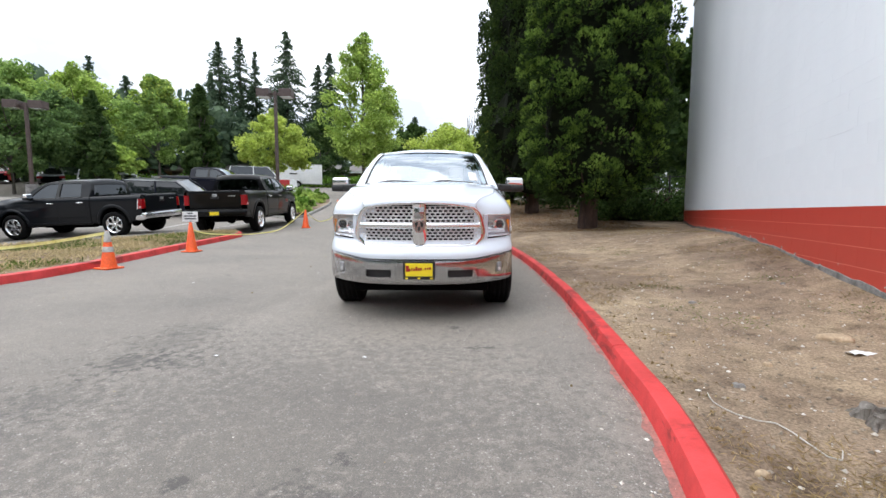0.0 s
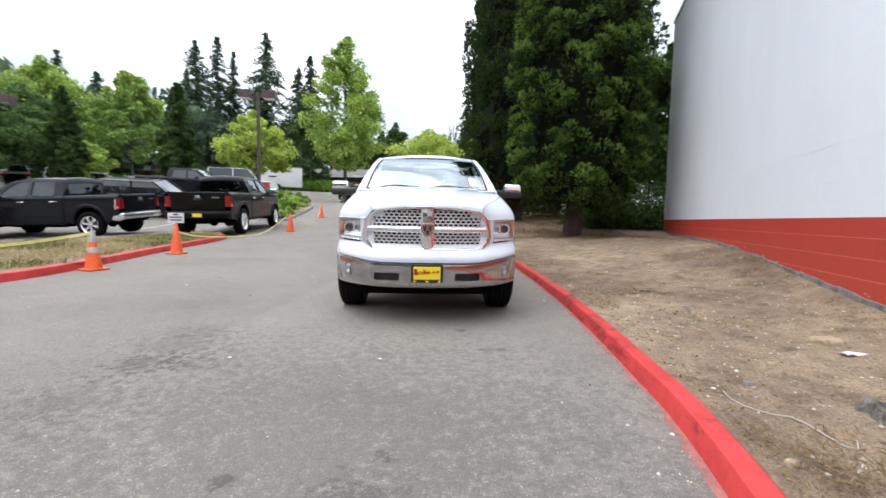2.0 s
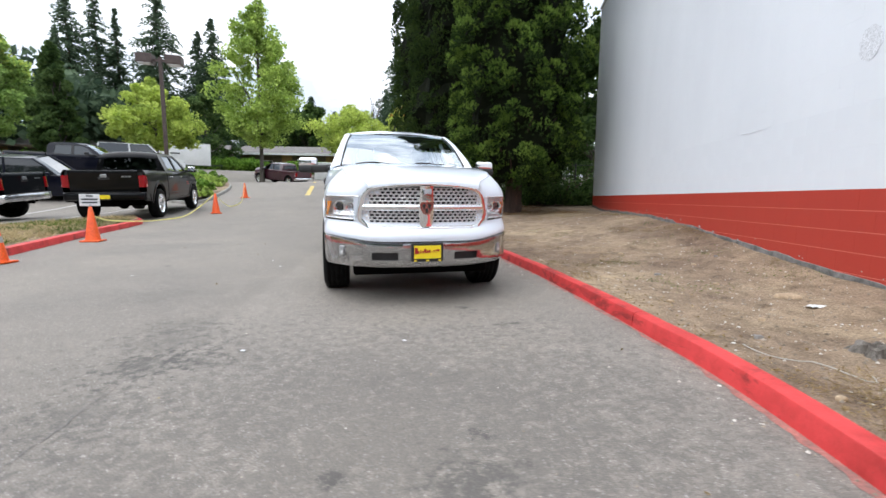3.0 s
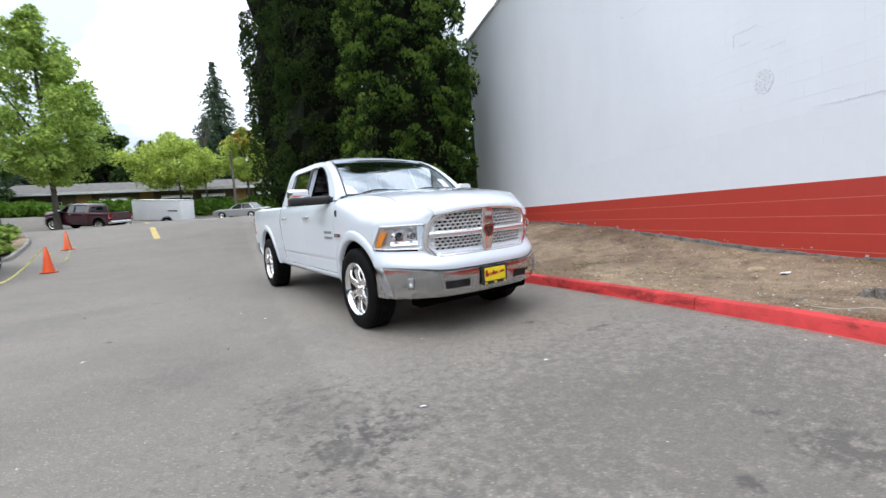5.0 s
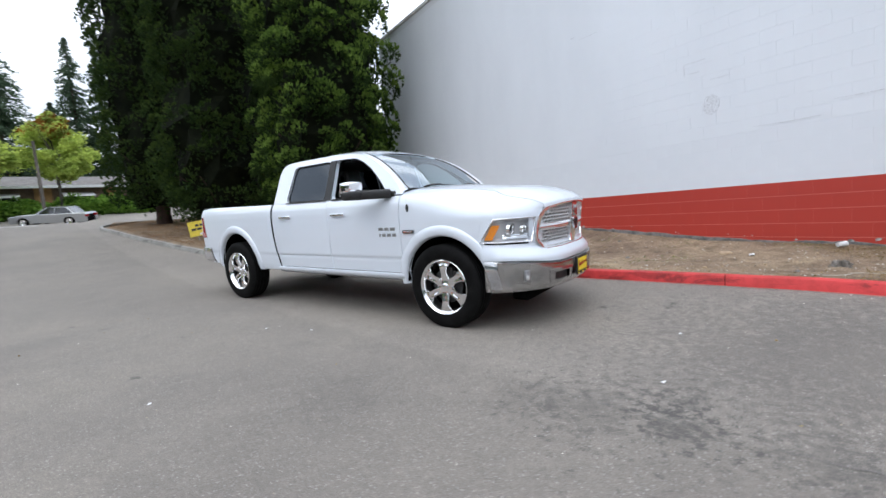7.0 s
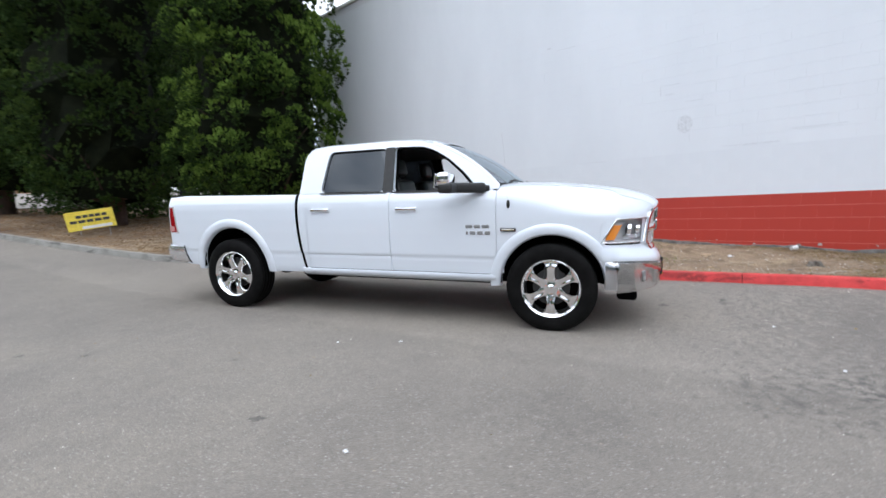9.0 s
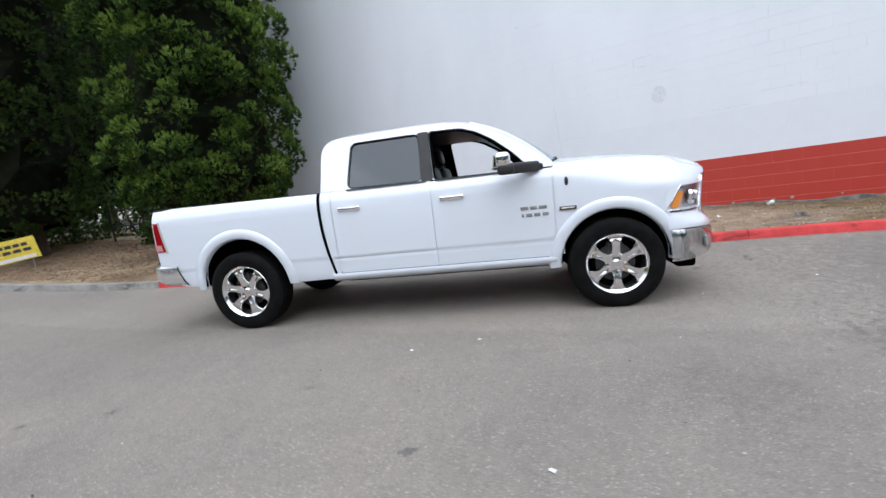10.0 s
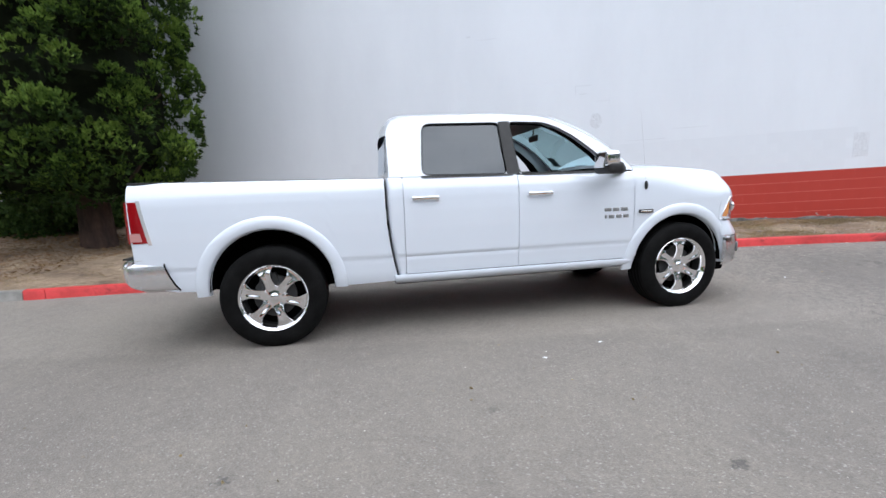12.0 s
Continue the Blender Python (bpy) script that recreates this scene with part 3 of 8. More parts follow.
    part("brake_disc", bm, DARK_STEEL, w)
    bm = cyl(bmesh.new(), RIM_R - 0.02, RIM_R - 0.02, -0.05, 0.0, 32)
    part("wheel_back", bm, DARK, w)
    return w


def roof_edge(y):
    return float(np.interp(y, (-2.80, -2.78, -2.74, -2.68, -2.55, -2.30, -1.70, -1.35, -1.22), (1.77, 1.83, 1.880, 1.908, 1.922, 1.927, 1.932, 1.912, 1.882)))


def tumble(z):
    """Half width of the cab above the belt."""
    return float(np.interp(z, (1.36, 1.40, 1.86, 1.90, 1.93), (0.948, 0.930, 0.752, 0.735, 0.712)))


def rounded(points, r=0.05, n=4):
    """A loop of (u, v) with its corners rounded."""
    out = []
    for i, p in enumerate(points):
        a, b, c = Vector(points[i - 1]), Vector(p), Vector(points[(i + 1) % len(points)])
        u, v = (a - b), (c - b)
        d = min(r, u.length * 0.45, v.length * 0.45)
        s, e = b + u.normalized() * d, b + v.normalized() * d
        for k in range(n + 1):
            t = k / n
            q = (1 - t) ** 2 * s + 2 * t * (1 - t) * b + t * t * e
            out.append((q.x, q.y))
    return out


# plan of the front: half width, reach of the bumper, reach of grille and lamps
NOSE = ((0.0, 0.985, 0.945), (0.22, 0.980, 0.940), (0.42, 0.958, 0.906), (0.56, 0.914, 0.862), (0.66, 0.860, 0.815), (0.78, 0.775, 0.735), (0.88, 0.672, 0.650), (0.944, 0.580, 0.570), (0.968, 0.475, 0.475))


def nose(u, z, out=0.0):
    """Plan of the front: u from 0 (middle) to 1 (arch); the bumper reaches further out than the face above it."""
    s = u * (len(NOSE) - 1)
    i = min(int(s), len(NOSE) - 2)
    f = s - i
    x, yb, yu = (a + (b - a) * f for a, b in zip(NOSE[i], NOSE[i + 1]))
    y = yb + (yu - yb) * smooth01((z - 0.70) / 0.11) + 0.09 * max(z - 0.80, 0.0) * max(1 - u, 0.0)
    if u > 1:
        x, y = NOSE[-1][0] + 0.06 * (u - 1), NOSE[-1][1] - 0.8 * (u - 1)
    nx, ny = u ** 2.0, 1 - 0.75 * u
    l = math.hypot(nx, ny)
    return (x + out * nx / l, y + out * ny / l, z)


def nose_u(x):
    """The u at which the plan of the front reaches the half width x."""
    xs = [p[0] for p in NOSE]
    for i in range(len(xs) - 1):
        if xs[i + 1] >= x:
            return (i + (x - xs[i]) / (xs[i + 1] - xs[i])) / (len(xs) - 1)
    return 1.0


def hood_z(x, y):
    mid = float(np.interp(y, (-0.60, -0.45, -0.2, 0.0, 0.3, 0.5, 0.6, 0.74, 0.84, 0.89, 0.918), (1.470, 1.466, 1.462, 1.452, 1.424, 1.396, 1.378, 1.335, 1.290, 1.255, 1.226)))
    a = abs(x)
    z = mid - (0.06 + 0.05 * smooth01((y - 0.5) / 0.4)) * (a / 0.85) ** 2.5
    return z - 0.010 * smooth01((0.46 - a) / 0.08) * smooth01((0.70 - y) / 0.5) + 0.004


def hood_half(y):
    return 0.79 - 0.03 * smooth01((y - 0.2) / 0.6) - 0.21 * smooth01((y - 0.62) / 0.33)


def hood_y(x, y):
    """The hood's front edge bows with the grille: where station y of the hood lies at half width x."""
    front = nose(nose_u(min(abs(x), 0.95)), 1.2, 0.022)[1]
    return y + (front - 0.918) * smooth01((y - 0.42) / 0.498)


def build_truck(name, m, paint, label, rear=-4.82, wb=3.797, mats=None, window_down=True, badge=True, detail=True, plate_front=True, sag=0.0):
    mats = mats or {}
    mats.setdefault("rim", CHROME_SOFT)
    bright = mats.setdefault("bright", CHROME)
    T = thing(name, m, label, "pickup truck")
    AF, AR = (0.0, 0.46, 0.49), (-wb, 0.51, 0.50)
    # flanks, panel by panel
    for s in (1, -1):
        flip = (lambda P: P) if s > 0 else mirrored
        inn = (-s, 0, 0)
        fender = bmesh.new()
        P = side_panel(0.475, -0.515, lambda y: 1.088, lambda y: 0.47, (AF,), 0.03, 24)
        sheet(fender, flip(P))
        P = side_panel(-0.521, -1.657, lambda y: 1.37, lambda y: 0.548, (), 0.1)
        door = part("front_door", sheet(bmesh.new(), flip(P), 0.03, inn), paint, T, smooth=40)
        P = side_panel(-1.663, -2.687, lambda y: 1.385, lambda y: 0.548, ((-wb, 0.49, 0.60),) if wb < 3.7 else (), 0.08)
        door2 = part("rear_door", sheet(bmesh.new(), flip(P), 0.03, inn), paint, T, smooth=40)
        P = side_panel(-2.693, -2.797, lambda y: 1.385, lambda y: 0.50, (), 0.05)
        P = [[(x, y + gap_lean(z) * (-2.693 - y) / 0.112, z) for x, y, z in row] for row in P]
        # its rear edge rounds inward; a dark sheet beyond it paints the gap's shade
        P += [[(x - dx, y - dy, z) for x, y, z in P[-1]] for dx, dy in ((0.004, 0.008), (0.014, 0.018), (0.030, 0.026), (0.060, 0.031))]
        part("cab_corner", sheet(bmesh.new(), flip(P)), paint, T, smooth=60)
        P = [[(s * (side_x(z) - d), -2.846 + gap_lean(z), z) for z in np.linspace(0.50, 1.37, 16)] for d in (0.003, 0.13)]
        part("gap_shade", sheet(bmesh.new(), P), DARK, T, "dark sheet painted as the shade between cab and bed")
        P = side_panel(-2.845, rear + 0.02, lambda y: float(np.interp(y, (rear, -2.83), (1.402, 1.378))), lambda y: float(np.interp(y, (rear, rear + 0.3, -3.4, -2.83), (0.60, 0.53, 0.48, 0.49))), (AR,), 0.03)
        P = [[(x, y + gap_lean(z) * smooth01((y + 3.15) / 0.312), z) for x, y, z in row] for row in P]
        part("bed_side", sheet(bmesh.new(), flip(P), 0.008, inn), paint, T, smooth=40)
        # inner panels behind the shut lines
        P = [[(s * (side_x(z) - 0.014), y, z) for z in np.linspace(0.56, 1.365, 12)] for y in (-0.45, -1.0, -1.66, -2.2, -2.74)]
        part("door_aperture", sheet(bmesh.new(), P), paint, T, smooth=40)
        # sill
        P = [[(x * s, y, z) for x, z in ((0.962, 0.542), (0.968, 0.525), (0.962, 0.505), (0.948, 0.485), (0.90, 0.455), (0.80, 0.45))] for y in (-0.53, -1.2, -2.0, -2.79)]
        part("rocker_sill", sheet(bmesh.new(), P, 0.02, inn), paint, T, smooth=40)
        # arch flares
        for (cy, cz, r), zf in ((AF, 0.47), (AR, 0.50)):
            P = []
            for k in range(33):
                a = math.pi * (-0.02 + 1.04 * k / 32)
                row = []
                for dr, dx in ((-0.012, -0.035), (0.0, 0.008), (0.010, 0.016), (0.050, 0.018), (0.088, 0.013), (0.098, 0.004), (0.104, -0.008)):
                    y, z = cy + (r + dr) * math.cos(a), cz + (r + dr) * math.sin(a)
                    row.append((s * (side_x(max(z, 0.45), y) + dx), y, z))
                P.append(row)
            part("wheel_arch_flare", sheet(bmesh.new(), P), paint, T, smooth=60)
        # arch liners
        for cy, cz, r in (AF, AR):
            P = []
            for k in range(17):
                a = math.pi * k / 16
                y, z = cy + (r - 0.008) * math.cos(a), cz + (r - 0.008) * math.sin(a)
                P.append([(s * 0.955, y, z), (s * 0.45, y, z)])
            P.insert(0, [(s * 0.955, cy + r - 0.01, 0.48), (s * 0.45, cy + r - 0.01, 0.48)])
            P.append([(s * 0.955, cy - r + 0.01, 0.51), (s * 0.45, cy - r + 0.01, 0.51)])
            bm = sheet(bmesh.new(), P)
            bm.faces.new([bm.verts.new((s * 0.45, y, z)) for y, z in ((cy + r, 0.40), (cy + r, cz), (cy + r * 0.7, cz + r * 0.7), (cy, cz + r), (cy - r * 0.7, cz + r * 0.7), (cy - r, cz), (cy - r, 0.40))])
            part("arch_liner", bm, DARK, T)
        # door handles
        for d, y in ((door, -1.46), (door2, -2.50)):
            bm = bmesh.new()
            box(bm, s * 1.012 - 0.009, s * 1.012 + 0.009, y - 0.115, y + 0.115, 1.186, 1.216, 0.008, 3)
            for e in (-0.10, 0.10):
                box(bm, s * 0.998 - 0.012, s * 0.998 + 0.012, y + e - 0.016, y + e + 0.016, 1.183, 1.220, 0.006)
            part("door_handle", bm, bright, d, "chrome door handle", smooth=40)
        # side of the cab above the belt, with its window openings
        def cab(u, v, d, s=s):
            return (s * (tumble(v) - d), u, v)
        outer = [(-2.80, 1.385), (-2.80, 1.77), (-2.78, 1.83), (-2.74, 1.880), (-2.68, 1.908), (-2.55, 1.922), (-2.30, 1.927), (-1.70, 1.932), (-1.36, 1.910), (-1.20, 1.862), (-1.10, 1.822), (-0.95, 1.748), (-0.80, 1.658), (-0.65, 1.548), (-0.54, 1.438), (-0.50, 1.385)]
        rear_w = rounded([(-2.515, 1.395), (-1.732, 1.388), (-1.757, 1.852), (-2.475, 1.846)], 0.07)
        front_w = rounded([(-1.632, 1.386), (-0.70, 1.382), (-0.86, 1.555), (-1.04, 1.705), (-1.20, 1.800), (-1.34, 1.848), (-1.668, 1.858)], 0.05)
        part("cab_side", plate(bmesh.new(), [outer, rear_w, front_w], cab, 0.06), paint, T, smooth=30)
        # dark trim inside the cab side, with smaller openings
        inner = [(-2.72, 1.36), (-2.72, 1.76), (-2.66, 1.84), (-2.50, 1.87), (-1.70, 1.88), (-1.40, 1.862), (-1.20, 1.80), (-0.98, 1.675), (-0.80, 1.54), (-0.66, 1.40), (-0.64, 1.36)]
        trim_w = [rounded([(-2.495, 1.40), (-1.748, 1.395), (-1.773, 1.835), (-2.455, 1.83)], 0.08), rounded([(-1.615, 1.39), (-0.76, 1.386), (-0.90, 1.545), (-1.075, 1.695), (-1.225, 1.785), (-1.35, 1.832), (-1.65, 1.842)], 0.05)]
        part("cab_trim", plate(bmesh.new(), [inner] + trim_w, lambda u, v, d, s=s: (s * (tumble(v) - 0.064 - d), u, v), 0.02), DARK, T, "dark inner window trim", smooth=30)
        # black pillar between the windows and black belt strips
        bm = plate(bmesh.new(), [rounded([(-1.748, 1.380), (-1.630, 1.380), (-1.665, 1.864), (-1.773, 1.860)], 0.01)], lambda u, v, d, s=s: (s * (tumble(v) + 0.004 - d), u, v), 0.008)
        part("window_pillar", bm, BLACK_PLASTIC, T, "gloss black window pillar")
        for d, y0, y1, z0, z1 in ((door, -1.60, -0.70, 1.368, 1.372), (door2, -2.52, -1.70, 1.376, 1.372)):
            P = [[(s * (side_x(1.36) + 0.002), y0, z0), (s * (tumble(1.37) + 0.010), y0, z0 + 0.006), (s * (tumble(1.385) + 0.004), y0, z0 + 0.013)],
                 [(s * (side_x(1.36) + 0.002), y1, z1), (s * (tumble(1.37) + 0.010), y1, z1 + 0.006), (s * (tumble(1.385) + 0.004), y1, z1 + 0.013)]]
            part("belt_seal", sheet(bmesh.new(), P, 0.01, inn), BLACK_PLASTIC, d)
        # panes
        bm = plate(bmesh.new(), [rear_w], lambda u, v, d, s=s: (s * (tumble(v) - 0.018 - d), u, v), 0.004)
        put(part("rear_pane", bm, GLASS_BLACK if mats.get("dark") else GLASS_DARK, door2, "dark tinted rear door window")).visible_shadow = False
        if not window_down:
            bm = plate(bmesh.new(), [front_w], lambda u, v, d, s=s: (s * (tumble(v) - 0.018 - d), u, v), 0.004)
            part("front_pane", bm, GLASS_BLACK if mats.get("dark") else GLASS_CLEAR, door).visible_shadow = False
        # black seals round the window openings
        for d, loop in ((door2, rear_w), (door, front_w)):
            part("window_seal", tube(bmesh.new(), [(s * (tumble(v) + 0.001), u, v) for u, v in loop], 0.005, 6, True), BLACK_PLASTIC, d, smooth=60)
        # mirror
        xr = lambda a, b, s=s: (min(s * a, s * b), max(s * a, s * b))
        mir = part("door_mirror", box(bmesh.new(), *xr(0.90, 0.965), -0.74, -0.59, 1.362, 1.425, 0.02, 3), BLACK_PLASTIC, T, "folding door mirror with chrome cap", smooth=40)
        arm = Matrix.Translation((s * 1.065, -0.785, 1.402)) @ Matrix.Rotation(s * radians(-50), 4, "Z")
        part("mirror_arm", box(bmesh.new(), -0.19, 0.19, -0.045, 0.045, -0.052, 0.046, 0.026, 3, arm), BLACK_PLASTIC, mir, smooth=40)
        part("mirror_cap", box(bmesh.new(), *xr(1.10, 1.338), -1.010, -0.880, 1.408, 1.545, 0.04, 4), bright, mir, "chrome mirror cap", smooth=50)
        part("mirror_glass", box(bmesh.new(), -0.098, 0.098, -0.006, 0.006, -0.066, 0.066, 0.005, 2, Matrix.Translation((s * 1.219, -1.011, 1.466)) @ Matrix.Rotation(s * radians(-7), 4, "Z") @ Matrix.Rotation(radians(-9), 4, "X")), CHROME, mir)
        part("mirror_base", box(bmesh.new(), *xr(1.082, 1.34), -0.995, -0.850, 1.350, 1.446, 0.03, 3), BLACK_PLASTIC, mir, smooth=40)
        # wheels
        for y in (0.0, -wb):
            add_wheel(T, s * TRACK, y, mats, s, drop=sag if s < 0 else 0.0)
        # tail lamp wrapped round the corner
        bm = bmesh.new()
        P = []
        for z in np.linspace(0.94, 1.26, 7):
            lean = (z - 0.94) * 0.16
            x = side_x(z, rear) + 0.006
            P.append([(s * x, rear + 0.145 - lean, z), (s * x, rear + 0.06 - lean * 0.3, z), (s * (x - 0.008), rear + 0.015, z), (s * (x - 0.03), rear - 0.012, z), (s * (x - 0.09), rear - 0.022, z), (s * (x - 0.165), rear - 0.024, z)])
        part("tail_lamp", sheet(bm, P, 0.03, (-s * 0.6, 0.6, 0)), LAMP_RED, T, "red tail lamp", smooth=60)
        bm = bmesh.new()
        P = [[(s * (side_x(z, rear) + 0.009), rear + dy, z) for dy in (0.02, 0.105 - (z - 0.94) * 0.16)] for z in (0.955, 0.99, 1.02)]
        part("reverse_lens", sheet(bm, P, 0.01, (-s, 0, 0)), LAMP_PINK, T, "clear reversing lens", smooth=60)
        P = [[(s * (side_x(z, rear) + 0.008), rear + 0.145 - (z - 0.94) * 0.16 + dy, z) for dy in (-0.006, 0.020)] for z in np.linspace(0.925, 1.27, 6)]
        part("lamp_trim", sheet(bmesh.new(), P, 0.012, (-s, 0, 0)), mats.get("lamp_trim", LAMP_CLEAR), T)
        if badge:
            # plain bars in place of the door lettering
            bm = bmesh.new()
            for y0, y1, z0, z1 in ((-0.825, -0.755, 1.00, 1.045), (-0.74, -0.675, 1.00, 1.045), (-0.66, -0.585, 1.00, 1.045), (-0.82, -0.80, 0.935, 0.98), (-0.78, -0.725, 0.935, 0.98), (-0.705, -0.65, 0.935, 0.98), (-0.63, -0.575, 0.935, 0.98)):
                box(bm, s * side_x(0.99) - 0.006, s * side_x(0.99) + 0.006, y0, y1, z0 + 0.006, z1 - 0.006, 0.004, 1)
            part("door_badge", bm, mats.get("badge", STEEL), door, "grey bar lettering on the door")
            bm = box(bmesh.new(), s * 1.0 - 0.008, s * 1.0 + 0.008, -0.475, -0.325, 0.975, 1.008, 0.005)
            part("fender_badge", bm, BLACK_PLASTIC, T, "small dark fender badge")
            bm = box(bmesh.new(), s * 1.002 - 0.008, s * 1.002 + 0.008, -0.46, -0.34, 0.984, 0.999, 0.003)
            part("badge_stripe", bm, bright, T)
        # upper fender: one skin from a level line over arch and lamp, round the shoulder, in to the hood's edge
        rows = []
        for y in np.linspace(-0.515, 0.475, 34):
            rows.append((Vector((side_x(1.088, y), y, 1.088)), y))
        for i in range(1, 21):
            t = i / 20
            rows.append((Vector(nose(1.0 + (nose_u(0.575) - 1.0) * t, 1.088, 0.002 * t)), 0.475 + (0.917 - 0.475) * t ** 0.9))
        P = []
        for A, yb in rows:
            xb = hood_half(yb) + 0.004
            B = Vector((xb, hood_y(xb, yb), hood_z(xb, yb) - 0.005))
            dz = B.z - A.z
            w = smooth01((yb + 0.45) / 0.85)
            k1, k2, k3 = 0.84 - 0.52 * w, 0.88 - 0.26 * w, 0.11 + 0.27 * w
            c1 = A + Vector((0, 0, k1 * dz))
            c2 = Vector((B.x + k2 * (A.x - B.x), B.y + k2 * (A.y - B.y), B.z - k3 * dz))
            row = []
            for k in range(17):
                q = k / 16
                c = (1 - q) ** 3 * A + 3 * q * (1 - q) ** 2 * c1 + 3 * q * q * (1 - q) * c2 + q ** 3 * B
                row.append((s * c.x, c.y, c.z))
            P.append(row)
        sheet(fender, P)
        bmesh.ops.remove_doubles(fender, verts=fender.verts, dist=0.0025)
        part("front_fender", fender, paint, T, smooth=75)
        # white corner behind the slanting end of the lamp
        P = [[(s * q[0], q[1], q[2]) for q in (nose(u_lo + (1.06 - u_lo) * k / 4, z, 0.006 - 0.004 * k / 4) for k in range(5))] for z, u_lo in ((0.855, 1.046), (0.90, 1.018), (0.95, 0.982), (1.0, 0.946), (1.05, 0.910), (1.092, 0.882))]
        part("lamp_surround", sheet(bmesh.new(), P, 0.02, (-s * 0.7, -0.5, 0)), paint, T, smooth=60)
        # headlamp: dark bowl, chrome inside, lenses and a clear cover
        def lamp_at(i, k, out):
            zb = 0.862 + 0.012 * i / 14
            z = zb + (1.085 - zb) * k / 6
            ui = nose_u(0.668 - 0.040 * k / 6)
            u = ui + (1.045 - 0.160 * (k / 6) - ui) * i / 14
            q = nose(u, z, out)
            return (s * q[0], q[1], q[2])
        P = [[lamp_at(i, k, 0.004) for k in range(7)] for i in range(15)]
        Q = [[lamp_at(i, k, -0.05 if 0 < k < 6 and 0 < i < 14 else -0.004) for k in range(7)] for i in range(15)]
        lamp = part("headlamp", sheet(bmesh.new(), Q), mats.get("lamp_bowl", LAMP_BOWL), T, "clear headlamp with amber side marker", smooth=50)
        part("lamp_cover", sheet(bmesh.new(), P), GLASS_LAMP, lamp, smooth=60).visible_shadow = False
        bm = bmesh.new()
        rim = [lamp_at(i, 0, 0.004) for i in range(15)] + [lamp_at(14, k, 0.004) for k in range(1, 6)] + [lamp_at(i, 6, 0.004) for i in range(14, -1, -1)]
        tube(bm, rim, 0.0055, 6, True)
        part("lamp_rim", bm, bright, lamp, smooth=60)
        for xx, rr, zz in ((0.845, 0.060, 0.985), (0.735, 0.044, 0.985)):
            c = nose(nose_u(xx), zz, -0.035)
            mm = Matrix.Translation((s * c[0], c[1], c[2])) @ Matrix.Rotation(-math.pi / 2 - 0.12, 4, "X")
            bm = lathe(bmesh.new(), [(0.0, 0.0), (rr * 0.62, 0.004), (rr * 0.7, 0.022), (rr * 0.72, 0.026), (rr, 0.03), (rr * 1.05, 0.0)], 28, mm)
            part("lamp_ring", bm, bright, lamp, smooth=40)
            bm = bmesh.new()
            bmesh.ops.create_uvsphere(bm, u_segments=16, v_segments=8, radius=rr * 0.66)
            bmesh.ops.transform(bm, matrix=mm @ Matrix.Translation((0, 0, 0.004)) @ Matrix.Diagonal((1, 1, 0.5, 1)), verts=bm.verts)
            part("projector_lens", bm, GLASS_EYE if xx > 0.8 else DARK_CHROME, lamp, smooth=80)
        bm = bmesh.new()
        P = [[(s * q[0], q[1], q[2]) for q in (nose(u - (z - 0.86) * 0.70, z, -0.008) for z in (0.895, 0.94, 0.985, 1.03))] for u in (0.925, 0.955, 0.99, 1.02)]
        part("amber_marker", sheet(bm, P, 0.015, (-s * 0.5, -0.5, 0)), LAMP_AMBER, lamp, "amber side marker", smooth=50)
        bm = bmesh.new()
        for zz in (0.90, 0.915, 0.93):
            tube(bm, [(s * q[0], q[1], q[2]) for q in (nose(nose_u(0.68) + (0.78 - nose_u(0.68)) * k / 6, zz, -0.02) for k in range(7))], 0.006, 6)
        part("lamp_bar", bm, bright, lamp)
    # front fascia under lamps and grille
    def across(z_lo, z_hi, rows, bulge, x_max=1.0):
        P = []
        for i in range(-24, 25):
            u = abs(i) / 24 * x_max
            sg = 1 if i >= 0 else -1
            row = []
            for k in range(rows + 1):
                t = k / rows
                q = nose(u, z_lo(u) + (z_hi(u) - z_lo(u)) * t, bulge(t) * (1 - 0.6 * u ** 3))
                row.append((sg * q[0], q[1], q[2]))
            P.append(row)
        return P
    P = across(lambda u: 0.655 + 0.05 * smooth01(u * 1.6 - 0.35), lambda u: 0.835 + 0.018 * smooth01(u * 1.7 - 0.6), 8, lambda t: 0.040 + 0.016 * math.sin(math.pi * min(t * 1.2, 1)) ** 0.6 - 0.046 * t)
    part("front_fascia", sheet(bmesh.new(), P, 0.03, (0, -1, 0)), paint, T, smooth=60)
    # bumper, a chrome bar with two slots
    def bump_low(u):
        return 0.398 + 0.012 * u
    def bump_high(u):
        return 0.648 + 0.052 * smooth01(u * 1.6 - 0.35)
    holes = ((0.265, 0.52), (-0.52, -0.265))
    bm = bmesh.new()
    n = 56
    cols = []
    for i in range(-n, n + 1):
        u, sg = abs(i) / n, 1 if i >= 0 else -1
        col = []
        zs = [bump_low(u), bump_low(u) + 0.014, 0.442, 0.476, 0.486, 0.540, 0.550, 0.60, bump_high(u) - 0.012, bump_high(u)]
        outs = [0.0, 0.020, 0.036, 0.040, 0.041, 0.045, 0.046, 0.050, 0.044, 0.018]
        for z, o in zip(zs, outs):
            q = nose(u, z, (o + 0.01) * (1 - 0.75 * u ** 3))
            col.append(bm.verts.new((sg * q[0], q[1], q[2])))
        cols.append(col)
    for a, b in zip(cols, cols[1:]):
        for k in range(9):
            xm = (a[k].co.x + b[k].co.x) / 2
            if 3 <= k <= 5 and any(h0 < xm < h1 for h0, h1 in holes):
                continue
            bm.faces.new((a[k], b[k], b[k + 1], a[k + 1]))
    r = bmesh.ops.solidify(bm, geom=bm.faces[:], thickness=0.02)
